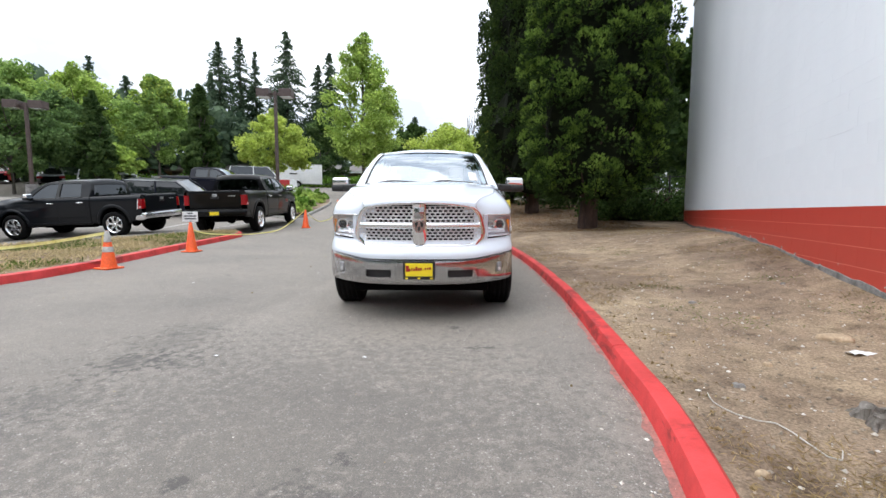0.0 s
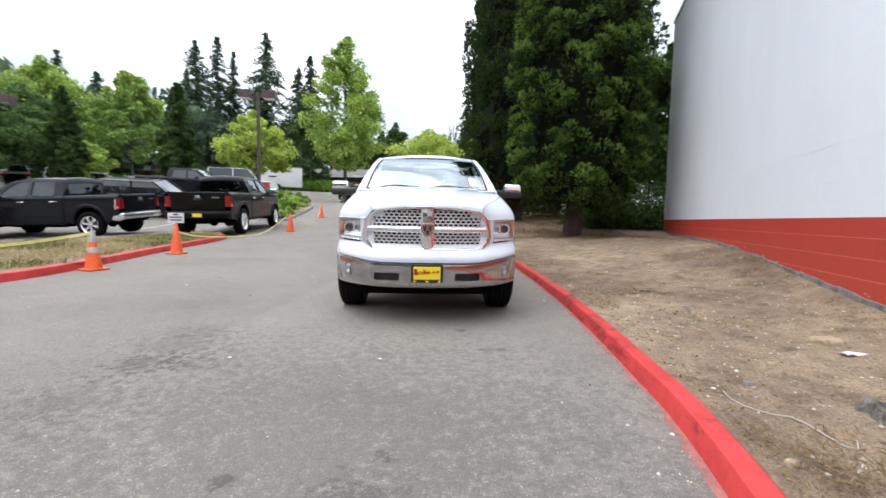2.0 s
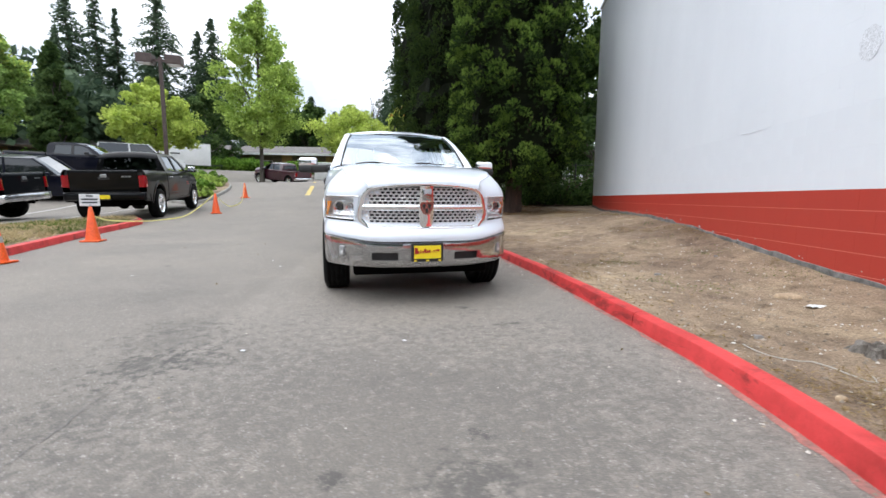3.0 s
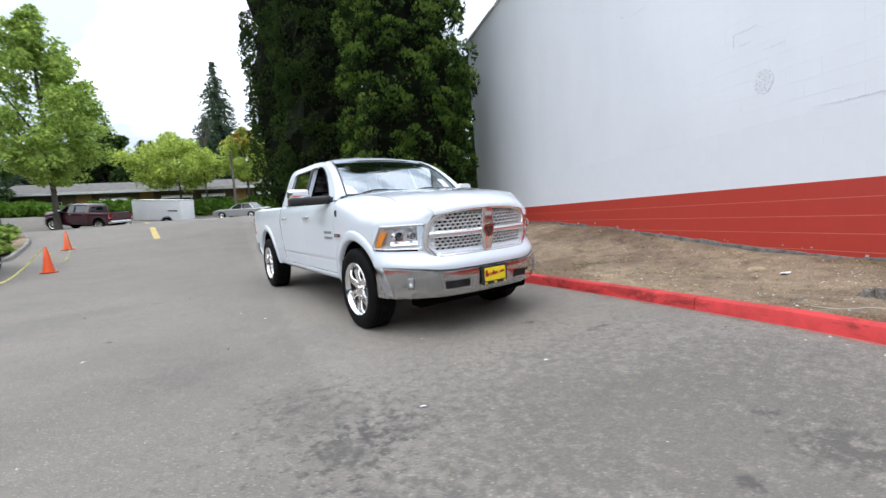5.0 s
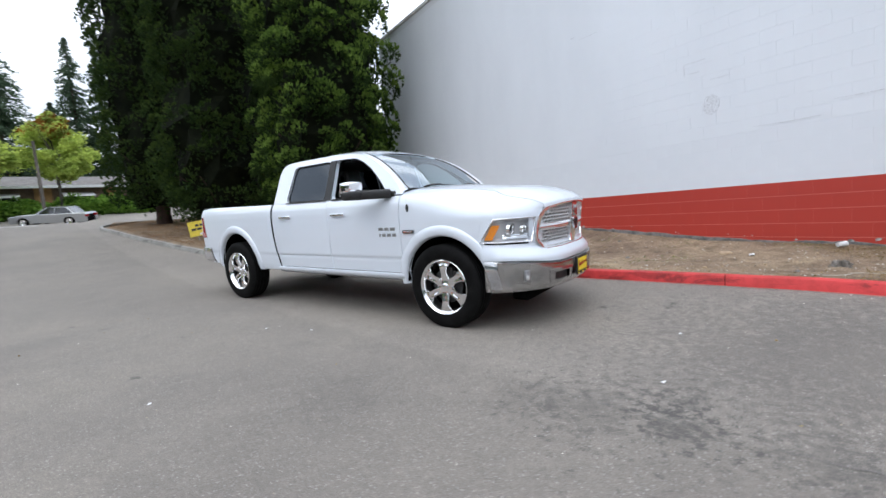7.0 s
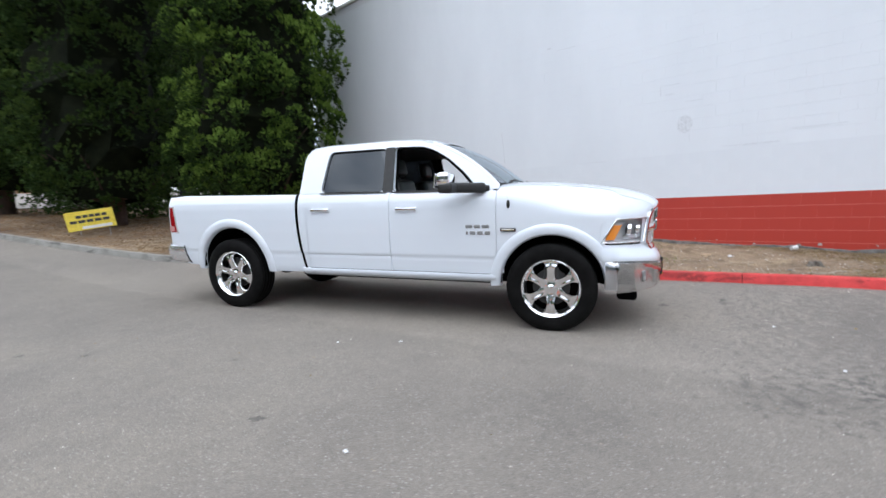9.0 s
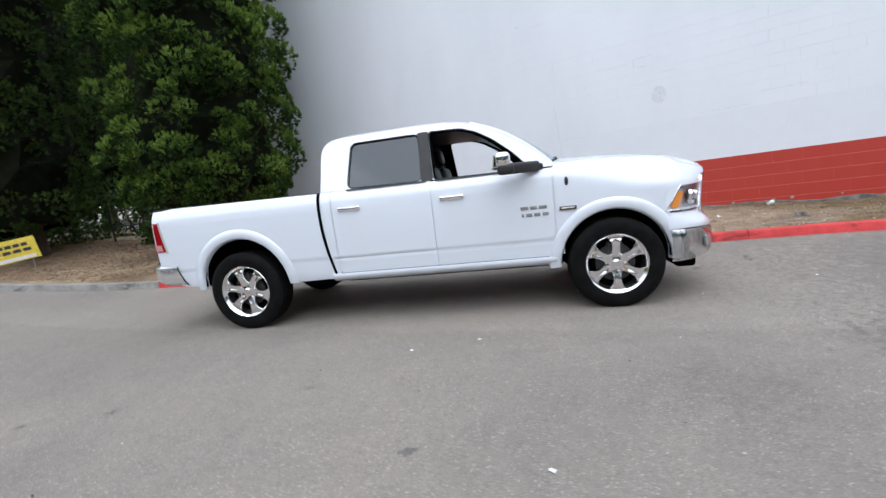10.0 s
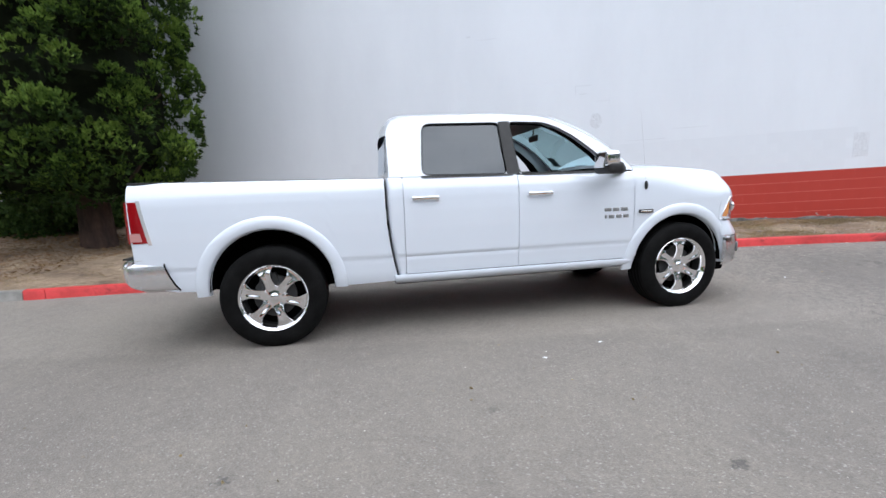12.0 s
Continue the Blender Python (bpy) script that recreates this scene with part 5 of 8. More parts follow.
    if plate_front:
        # dealer plate in a black frame with bars for its lettering
        y = 1.062
        fr = part("front_plate_frame", box(bmesh.new(), -0.158, 0.158, y - 0.02, y + 0.004, 0.462, 0.645, 0.008), BLACK_PLASTIC, T, "black plate frame")
        pl = part("front_plate", box(bmesh.new(), -0.132, 0.132, y - 0.002, y + 0.008, 0.494, 0.622, 0.004), YELLOW_PLATE, fr, "yellow dealer plate with dark red script bars")
        bm = bmesh.new()
        for k, (w2, h2) in enumerate(((0.030, 0.060), (0.017, 0.028), (0.010, 0.034), (0.016, 0.026), (0.019, 0.042), (0.018, 0.026), (0.018, 0.026), (0.007, 0.010), (0.014, 0.022), (0.014, 0.022), (0.020, 0.022))):
            x, z = 0.112 - 0.0218 * k, 0.540 + 0.0022 * k
            box(bm, x - w2 / 2, x + w2 / 2, y + 0.007, y + 0.0105, z, z + h2)
        part("plate_script", bm, RED_INK, pl)
        for x in (-0.12, 0.0, 0.12):
            part("plate_bolt", box(bmesh.new(), x - 0.014, x + 0.014, y + 0.003, y + 0.0095, 0.468, 0.483, 0.002), YELLOW_PLATE, fr)
    return T


GLASS_EYE = material("lamp_projector", (0.008, 0.010, 0.014), 0.05, 0.0, 1.0)
TRUCK = Matrix(((-0.9388, 0.3444, 0.0082, 0), (-0.3445, -0.9384, -0.0265, 0), (-0.0016, -0.0277, 0.9996, 0.010), (0, 0, 0, 1)))
ram = build_truck("pickup_truck", TRUCK, PAINT_WHITE, "gleaming white crew-cab pickup truck with chrome bumpers and wheels", sag=0.017)


# ---- trees and shrubs ----
def leaf_sheet(name, centres, aims, sizes, mat, rng, aspect=0.45, fold=0.25):
    """Many small pointed leaves: each a folded pair of triangles about its centre, its tip along aims."""
    n = len(centres)
    aims = aims / np.maximum(np.linalg.norm(aims, axis=1, keepdims=True), 1e-6)
    r = rng.normal(size=(n, 3))
    side = np.cross(aims, r)
    side /= np.maximum(np.linalg.norm(side, axis=1, keepdims=True), 1e-6)
    nor = np.cross(side, aims)
    L, W = sizes[:, None], sizes[:, None] * aspect
    v = np.stack([centres - aims * L * 0.5, centres + side * W + nor * W * fold, centres + aims * L * 0.5, centres - side * W + nor * W * fold], 1).reshape(-1, 3)
    f = np.arange(4 * n).reshape(n, 4)
    me = bpy.data.meshes.new(name)
    me.from_pydata(v.tolist(), [], f.tolist())
    me.materials.append(mat)
    return new(name, me)


def clumps(rng, centres, radii, per, size, up=0.35, spread=0.6, flat=1.0):
    """Leaves gathered on the shells of many small clumps."""
    m = len(centres)
    d = rng.normal(size=(m, per, 3))
    d[..., 2] += up
    d /= np.linalg.norm(d, axis=2, keepdims=True)
    rad = radii[:, None, None] * (0.55 + 0.5 * rng.random((m, per, 1)))
    off = d * rad
    off[..., 2] *= flat
    c = centres[:, None, :] + off
    a = d * (1 - spread) + rng.normal(size=d.shape) * spread
    a[..., 2] += up
    s = size * (0.65 + 0.7 * rng.random((m, per)))
    return c.reshape(-1, 3), a.reshape(-1, 3), s.reshape(-1)


def trunk_mesh(points, radii, limbs=(), n=10):
    bm = bmesh.new()
    tube(bm, points, radii, n)
    for pts, rr in limbs:
        tube(bm, pts, rr, 6)
    return bm


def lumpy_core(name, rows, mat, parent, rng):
    """Near-black core of a crown, painted shade that also hides the sky: rings of (height, radius) with an uneven
    outline.
    """
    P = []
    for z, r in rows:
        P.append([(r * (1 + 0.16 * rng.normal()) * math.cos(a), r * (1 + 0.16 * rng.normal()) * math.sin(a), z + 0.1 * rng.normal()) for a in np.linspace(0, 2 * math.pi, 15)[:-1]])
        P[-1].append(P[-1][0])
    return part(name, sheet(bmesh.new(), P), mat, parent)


# bright and dark pairs of one foliage: lit tops and shaded undersides by colour
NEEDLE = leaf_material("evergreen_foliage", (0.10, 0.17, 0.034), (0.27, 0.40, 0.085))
NEEDLE_SHADED = leaf_material("shaded_evergreen_foliage", (0.016, 0.034, 0.010), (0.060, 0.105, 0.026), through_light=0.25)
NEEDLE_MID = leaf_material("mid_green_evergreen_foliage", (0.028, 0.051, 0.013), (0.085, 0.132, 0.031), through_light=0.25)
NEEDLE_DARK = leaf_material("deep_shaded_evergreen_foliage", (0.016, 0.034, 0.012), (0.060, 0.105, 0.028), through_light=0.2)
# near-black fill standing in for the shade deep inside the crowns
CORE_SHADE = mottled("crown_core_shade", (0.004, 0.006, 0.003), (0.012, 0.015, 0.007), 3, 20, 0.95, 0.3, 0.02, spec=0.1)
LEAF_MAPLE = leaf_material("maple_leaves", (0.16, 0.26, 0.075), (0.42, 0.58, 0.18))
# darker copy of the maple leaves, standing in for under-canopy shade
LEAF_SHADE = leaf_material("shaded_maple_leaves", (0.075, 0.13, 0.05), (0.20, 0.31, 0.11))
LEAF_LIME = leaf_material("lime_green_leaves", (0.33, 0.42, 0.085), (0.62, 0.73, 0.19))
LEAF_BRIGHT = leaf_material("bright_green_leaves", (0.25, 0.36, 0.08), (0.52, 0.66, 0.18))
LEAF_HORNBEAM = leaf_material("hornbeam_leaves", (0.05, 0.09, 0.035), (0.13, 0.20, 0.065))
LEAF_ORANGE = leaf_material("turning_leaves", (0.20, 0.09, 0.015), (0.42, 0.20, 0.05))
LEAF_FIR = leaf_material("fir_needles", (0.045, 0.075, 0.05), (0.125, 0.18, 0.11))
LEAF_SHRUB = leaf_material("shrub_leaves", (0.03, 0.06, 0.02), (0.11, 0.18, 0.05))
LEAF_HEDGE = leaf_material("ground_cover_leaves", (0.075, 0.16, 0.022), (0.23, 0.39, 0.065))
DRY_GRASS = leaf_material("dead_grass", (0.2, 0.145, 0.075), (0.42, 0.33, 0.19), 0.9)
NEEDLE_LITTER = leaf_material("needle_litter", (0.17, 0.095, 0.046), (0.33, 0.205, 0.105), 0.9)
PALE_STRAW = leaf_material("pale_straw", (0.30, 0.24, 0.13), (0.60, 0.50, 0.31), 0.9)
GREEN_GRASS = leaf_material("weeds", (0.06, 0.10, 0.02), (0.16, 0.22, 0.05), 0.9)


def columnar_evergreen(x, y, z, R, height, seed, dense, label, mat, shade_mat, heart=0.68, blade=0.085, skirt=0.75):
    """A broad columnar evergreen: rounded billows of upright sprays, stacked in uneven vertical lobes."""
    rng = np.random.default_rng(seed)
    T = thing("evergreen_tree", Matrix.Translation((x, y, z)), label, "tree")
    env = lambda h: R * np.interp(h, (skirt, skirt + 0.45, skirt + 1.3, 4, 8, 12, 15, height), (0.40, 0.74, 0.95, 1.0, 0.97, 0.80, 0.55, 0.05))
    limbs = []
    for k in range(14):
        a, h = rng.random() * 6.28, 0.8 + rng.random() * 2.5
        limbs.append(([(0.2 * math.cos(a), 0.2 * math.sin(a), h - 0.2), (0.9 * math.cos(a), 0.9 * math.sin(a), h), (1.5 * math.cos(a), 1.5 * math.sin(a), h + 0.5)], [0.06, 0.04, 0.015]))
    part("trunk", trunk_mesh([(0, 0, -0.25), (0, 0, 0.12), (0.03, 0.02, 0.8), (0.0, 0.05, 2.5), (0, 0, height * 0.85)], [0.42, 0.30, 0.26, 0.22, 0.04], limbs, 12), BARK, T, "reddish-brown furrowed trunk", smooth=60)
    lumpy_core("inner_crown", [(h, float(env(h)) * heart) for h in np.linspace(skirt + 0.35, height * 0.97, 26)], CORE_SHADE, T, rng)
    # billows: most of them low, where the crown is thickest; each hangs a little over the next one down
    n, per, blades = dense
    h = skirt + 0.15 + np.where(rng.random(n) < 0.86, 9.6 * rng.random(n), 9.0 + (height - 10.5) * rng.random(n))
    a = rng.random(n) * 2 * np.pi
    lobes = 1 + 0.06 * np.sin(a * 6 + 0.35 * h + seed) + 0.05 * np.sin(a * 3 - 0.8 * h)
    rr = env(h) * (0.70 + 0.28 * rng.random(n) ** 0.8) * lobes
    tuft = np.stack([rr * np.cos(a), rr * np.sin(a), h], 1)
    size = 0.19 + 0.22 * rng.random(n)
    out = np.stack([np.cos(a), np.sin(a), np.full(n, 0.45)], 1)
    d = rng.normal(size=(n, per, 3)) + 1.0 * out[:, None, :]
    d /= np.linalg.norm(d, axis=2, keepdims=True)
    sprig = (tuft[:, None, :] + d * size[:, None, None] * np.array([1, 1, 1.1]) * (0.82 + 0.22 * rng.random((n, per, 1)))).reshape(-1, 3)
    lift = d.reshape(-1, 3)
    k = len(sprig)
    e = rng.normal(size=(k, blades, 3)) * 0.45 + lift[:, None, :] * 0.9
    e[..., 2] += 0.55
    e /= np.linalg.norm(e, axis=2, keepdims=True)
    C = (sprig[:, None, :] + e * (0.01 + 0.06 * rng.random((k, blades, 1)))).reshape(-1, 3)
    A = (e + 0.3 * rng.normal(size=e.shape)).reshape(-1, 3)
    S = blade * (0.7 + 0.7 * rng.random(len(C)))
    # the upper outside of each billow gets the bright colour, painted as lit
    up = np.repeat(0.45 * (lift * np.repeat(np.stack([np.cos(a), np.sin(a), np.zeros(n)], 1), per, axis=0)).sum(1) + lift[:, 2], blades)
    toplit = up + 0.20 * rng.normal(size=len(C)) > 0.58
    put(leaf_sheet("crown", C[~toplit], A[~toplit], S[~toplit], shade_mat, rng, 0.17), T, "dense tufted dark green foliage, coloured as in shade")
    put(leaf_sheet("toplit_foliage", C[toplit], A[toplit], S[toplit], mat, rng, 0.17), T, "brighter green tips, coloured as lit from above")
    return T


columnar_evergreen(1.56, 9.09, bed_z(1.56, 9.09), 2.0, 17.0, 3, (700, 40, 10), "tall columnar evergreen with dense tufted green foliage beside the wall", NEEDLE, NEEDLE_SHADED)
# trees further back use darker pairs in place of their deeper shade
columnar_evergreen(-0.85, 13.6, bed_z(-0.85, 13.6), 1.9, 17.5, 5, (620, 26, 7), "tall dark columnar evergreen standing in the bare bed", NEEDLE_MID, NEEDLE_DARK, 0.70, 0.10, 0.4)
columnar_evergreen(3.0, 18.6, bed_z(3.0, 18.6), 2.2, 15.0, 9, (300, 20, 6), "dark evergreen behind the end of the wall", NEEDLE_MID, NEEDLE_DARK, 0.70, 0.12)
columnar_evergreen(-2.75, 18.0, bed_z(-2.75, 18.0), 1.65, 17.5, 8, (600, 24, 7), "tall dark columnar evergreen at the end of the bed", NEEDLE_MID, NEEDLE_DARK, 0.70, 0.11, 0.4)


def broadleaf(x, y, top, width, seed, mat, label, low=0.2, shape=1.0, tip=None, leaves=90, n=150, size=0.23, name="broadleaf_tree", bare=0.0):
    """A leafy tree: trunk, limbs and a crown of clumps within an uneven egg; low: where the crown begins, as a share of the height."""
    rng = np.random.default_rng(seed)
    z = ground_z(x, y)
    H, R = top - z, width / 2
    T = thing(name, Matrix.Translation((x, y, z - 0.1)), label, "tree")
    limbs = []
    for k in range(9):
        a, h = rng.random() * 6.28, H * (low + 0.4 * rng.random())
        r = R * 0.7
        limbs.append(([(0, 0, h - 0.05 * H), (r * 0.5 * math.cos(a), r * 0.5 * math.sin(a), h + 0.06 * H), (r * math.cos(a), r * math.sin(a), h + 0.16 * H)], [0.016 * H * 0.5, 0.004 * H, 0.0015 * H]))
    part("trunk", trunk_mesh([(0, 0, -0.3), (0, 0, 0.1), (0.05, 0, H * 0.3), (0, 0.08, H * 0.6), (0, 0, H * 0.92)], [0.022 * H, 0.016 * H, 0.013 * H, 0.008 * H, 0.002 * H], limbs), BARK_GREY, T, smooth=60)
    # clumps lie along limbs that reach out to an uneven egg
    k = max(16, n // 7)
    tk = (np.arange(k) + rng.random(k)) / k
    pk = np.sin(np.pi * np.clip(tk, 0.02, 1) ** (0.62 * shape)) ** 0.75
    ak = np.arange(k) * 2.4 + rng.normal(size=k) * 0.3
    ek = R * pk * (0.82 + 0.38 * rng.random(k))
    pick = rng.integers(0, k, n)
    u = 0.25 + 0.75 * rng.random(n) ** 0.6
    t, prof = tk[pick], pk[pick]
    a = ak[pick] + rng.normal(size=n) * 0.12
    rr = ek[pick] * u
    h = H * (low + (0.95 - low) * t) - H * 0.10 * (1 - u) * (0.3 + t) + rng.normal(size=n) * 0.02 * H
    c = np.stack([rr * np.cos(a), rr * np.sin(a), h], 1)
    rad = (0.075 + 0.075 * rng.random(n)) * width * (0.6 + 0.4 * prof)
    C, A, S = clumps(rng, c, rad, leaves, size, 0.2, 0.8, 0.75)
    put(leaf_sheet("crown", C, A, S, mat, rng, 0.5), T)
    if tip is not None:
        sel = np.argsort(-h)[: n // 3]
        C, A, S = clumps(rng, c[sel] + rng.normal(size=(len(sel), 3)) * 0.1, rad[sel], leaves // 2, size, 0.3, 0.8, 0.75)
        put(leaf_sheet("turning_foliage", C, A, S, tip, rng, 0.5), T, "leaves turning orange")
    return T


def fir(x, y, top, width, seed, label, gaps=0.24, name="fir_tree"):
    """A tall conifer: a straight trunk with drooping boughs in whorls, uneven, with gaps."""
    rng = np.random.default_rng(seed)
    z = ground_z(x, y)
    H, R = top - z, width / 2 * 1.25
    T = thing(name, Matrix.Translation((x, y, z - 0.2)), label, "tree")
    part("trunk", trunk_mesh([(0, 0, 0), (0, 0, H * 0.5), (0, 0, H * 0.995)], [0.012 * H, 0.007 * H, 0.001 * H]), BARK, T, smooth=60)
    cs, az, ss = [], [], []
    for h in np.arange(0.10, 0.985, 0.018):
        reach = R * (1 - h) ** 0.85 * 1.5 * (0.75 + 0.4 * rng.random()) + 0.12
        for k in range(8):
            if rng.random() < gaps:
                continue
            a = rng.random() * 6.283
            l = reach * (0.6 + 0.55 * rng.random())
            m = max(3, int(l / 0.28))
            q = (np.arange(m) + 0.5) / m
            droop = 0.10 * l * np.sin(q * 2.2) - 0.32 * l * q ** 2
            px, py, pz = l * q * math.cos(a), l * q * math.sin(a), H * h + droop
            for j in range(5):
                cs.append(np.stack([px, py, pz], 1) + rng.normal(size=(m, 3)) * (0.10 + 0.02 * l))
                d = np.stack([np.full(m, math.cos(a)), np.full(m, math.sin(a)), np.full(m, -0.25)], 1) + rng.normal(size=(m, 3)) * 0.55
                az.append(d)
                ss.append(np.full(m, 0.30 + 0.007 * H) * (0.6 + 0.7 * rng.random(m)))
    put(leaf_sheet("crown", np.concatenate(cs), np.concatenate(az), np.concatenate(ss), LEAF_FIR, rng, 0.22), T)
    return T


broadleaf(-48, 18.4, 14.9, 10.5, 11, LEAF_MAPLE, "broad green maple with a spreading uneven crown", 0.26, n=230, size=0.24)
broadleaf(-46.9, 23, 15.6, 9.5, 12, LEAF_BRIGHT, "broad bright green maple behind parked cars", 0.26, n=230, size=0.24)
broadleaf(-39.5, 14.2, 10.5, 7.5, 13, LEAF_SHADE, "leafy green maple at the lot's edge", 0.26)
broadleaf(-42.5, 18.8, 11.5, 7.0, 14, LEAF_SHADE, "shaded dark green maple", 0.26)
broadleaf(-36.4, 18.1, 11.0, 2.4, 15, LEAF_HORNBEAM, "narrow dark green hornbeam", 0.12, 0.75, n=300, size=0.24)
broadleaf(-27.6, 20.4, 11.6, 2.4, 16, LEAF_HORNBEAM, "narrow dark green hornbeam with a pointed crown", 0.12, 0.75, n=320, size=0.24)
broadleaf(-39.8, 25.8, 15.0, 6.6, 17, LEAF_MAPLE, "green maple with yellowing upper leaves", 0.26, 0.9, LEAF_LIME, n=190, size=0.22)
broadleaf(-37.2, 20.2, 7.0, 3.6, 18, LEAF_BRIGHT, "small bright green tree", 0.15)
broadleaf(-24.3, 24.8, 10.0, 6.0, 19, LEAF_LIME, "rounded lime-green tree behind the lamp post", 0.38, 0.85, n=170, size=0.21)
broadleaf(-20.2, 32.2, 18.4, 6.7, 20, LEAF_BRIGHT, "tall bright green tree with an oval crown", 0.24, 1.1, n=360, size=0.20, leaves=80)
broadleaf(-32.7, 42.3, 14.1, 7.0, 21, LEAF_HORNBEAM, "dull green tree behind the houses", 0.1, size=0.26)
broadleaf(-16.0, 45.5, 12.0, 9.4, 22, LEAF_LIME, "wide yellow-green street tree", 0.40, 0.95, n=240, size=0.22, leaves=70)
broadleaf(-9.4, 45.5, 12.6, 5.4, 23, LEAF_LIME, "yellow-green tree with an orange top", 0.40, 0.8, LEAF_ORANGE, n=170, size=0.21)
broadleaf(-30.5, 66, 17.0, 11, 24, LEAF_SHRUB, "dark green trees far behind the houses", 0.05, n=170, size=0.5)
broadleaf(-39.0, 70, 16.5, 11, 25, LEAF_FIR, "dark wooded backdrop tree", 0.05, n=170, size=0.5)
broadleaf(7.4, 23.3, 12.4, 7.5, 26, LEAF_SHRUB, "dark leafy tree behind the end of the wall", 0.10, n=200, size=0.3)
broadleaf(3.5, 28, 11, 7.0, 27, LEAF_SHRUB, "dark leafy tree behind the bed", 0.12, n=130, size=0.34)
for k, (x, y, top, w) in enumerate(((-89.4, 49.4, 30.5, 6), (-72, 44.5, 23.5, 7), (-84, 40, 21, 7), (-62.4, 54.2, 31.2, 9), (-66.5, 56.0, 27, 7), (-63.1, 59.6, 34.0, 7), (-60.2, 60.4, 31.3, 4.5), (-51.4, 58.5, 33.0, 9.5), (-46.5, 61, 27.5, 7), (-44.0, 60.8, 29.2, 7), (-35.9, 79.3, 21.3, 7), (-31.0, 84, 19.0, 7),
                                    (-20.1, 87.3, 34.4, 10), (-24.5, 95, 26, 9), (-11.9, 96.8, 37.1, 8), (-8.2, 100.8, 38.0, 7), (-26, 112, 36, 11), (-14.5, 92, 24.5, 7), (-2.0, 95, 30, 9), (-56, 62, 25, 8), (-37.5, 67, 16.5, 6), (-34.5, 70, 17.5, 6), (-31.5, 68, 15.5, 6), (-28.0, 71, 16.5, 6.5))):
    fir(x, y, top, w, 100 + k, "tall dark fir tree far behind the houses" if top > 25 else "dark fir tree in the distant woods")

# bare twigs over the street tree
rng = np.random.default_rng(77)
bm = bmesh.new()
for k in range(11):
    a = rng.random() * 6.28
    p = Vector((-13.5 + rng.normal() * 0.5, 45.5, 10.5))
    q = p + Vector((math.cos(a) * 0.9, math.sin(a) * 0.9, 2.2 + 1.5 * rng.random()))
    tube(bm, [p, p.lerp(q, 0.5) + Vector((0.1, 0, 0.15)), q], [0.04, 0.025, 0.008], 5)
bare = thing("bare_sapling", None, "thin bare twigs rising above a street tree", "tree")
tube(bm, [(-13.5, 45.5, ground_z(-13.5, 45.5) - 0.1), (-13.5, 45.5, 10.8)], [0.09, 0.04], 6)
part("twigs", bm, BARK_GREY, bare)


def shrub(x, y, z, rx, ry, h, seed, mat, label, n=40, leaves=60, size=0.10, name="shrub", kind=""):
    rng = np.random.default_rng(seed)
    T = thing(name, Matrix.Translation((x, y, z)), label, "shrub", kind=kind)
    d = rng.normal(size=(n, 3))
    d[:, 2] = np.abs(d[:, 2])
    d /= np.linalg.norm(d, axis=1, keepdims=True)
    c = d * np.array([rx, ry, h * 0.85]) * (0.45 + 0.5 * rng.random((n, 1)))
    C, A, S = clumps(rng, c, 0.28 * h * (0.6 + 0.6 * rng.random(n)), leaves, size, 0.4, 0.7)
    C[:, 2] = np.maximum(C[:, 2], 0.02)
    put(leaf_sheet("foliage", C, A, S, mat, rng, 0.45), T)
    bm = bmesh.new()
    for k in range(7):
        a = rng.random() * 6.28
        tube(bm, [(0, 0, -0.1), (0.3 * rx * math.cos(a), 0.3 * ry * math.sin(a), 0.4 * h), (0.7 * rx * math.cos(a), 0.7 * ry * math.sin(a), 0.75 * h)], [0.03, 0.02, 0.008], 5)
    part("stem", bm, BARK, T)
    return T


for k, (x, y, rx, h) in enumerate(((2.6, 11.4, 0.9, 1.15), (3.5, 11.3, 0.9, 1.1), (4.3, 11.5, 0.9, 1.15), (3.0, 12.2, 1.0, 1.3), (1.9, 12.3, 0.8, 1.0), (0.6, 15.6, 1.3, 2.0), (2.6, 15.8, 1.4, 2.2), (4.8, 15.9, 1.4, 2.1), (7.0, 15.5, 1.4, 2.2), (-0.9, 17.6, 1.2, 1.8), (9.0, 15.8, 1.4, 2.3))):
    shrub(x, y, bed_z(min(x, 4.3), y) - 0.02, rx, 0.8, h, 200 + k, LEAF_SHRUB, "low dark green shrub beside the wall", 46, 60, 0.085)

# ---- parked vehicles ----
def stand(x, y, heading, z=None):
    """A pose on the ground with y forward along heading (degrees left of +y), tilted to the slope."""
    c, s = math.cos(radians(heading)), math.sin(radians(heading))
    f, r = Vector((-s, c)), Vector((c, s))
    def at(a, b):
        return ground_z(x + f.x * a + r.x * b, y + f.y * a + r.y * b)
    zf, zr = at(0.3, 0), at(-3.6, 0)
    F = Vector((f.x, f.y, (zf - zr) / 3.9)).normalized()
    R = Vector((r.x, r.y, (at(-1.7, 0.9) - at(-1.7, -0.9)) / 1.8)).normalized()
    U = R.cross(F).normalized()
    R = F.cross(U)
    m = Matrix.Identity(4)
    for i in range(3):
        m[i][0], m[i][1], m[i][2] = R[i], F[i], U[i]
    m.translation = (x, y, zf if z is None else z)
    return m


DARK_TRIM = dict(rim=CHROME_SOFT, bright=CHROME, dark=True, tail_badge=True, rear_plate=True, badge=RED_INK, rear_bumper=PAINT_BLACK, lamp_trim=PAINT_BLACK)
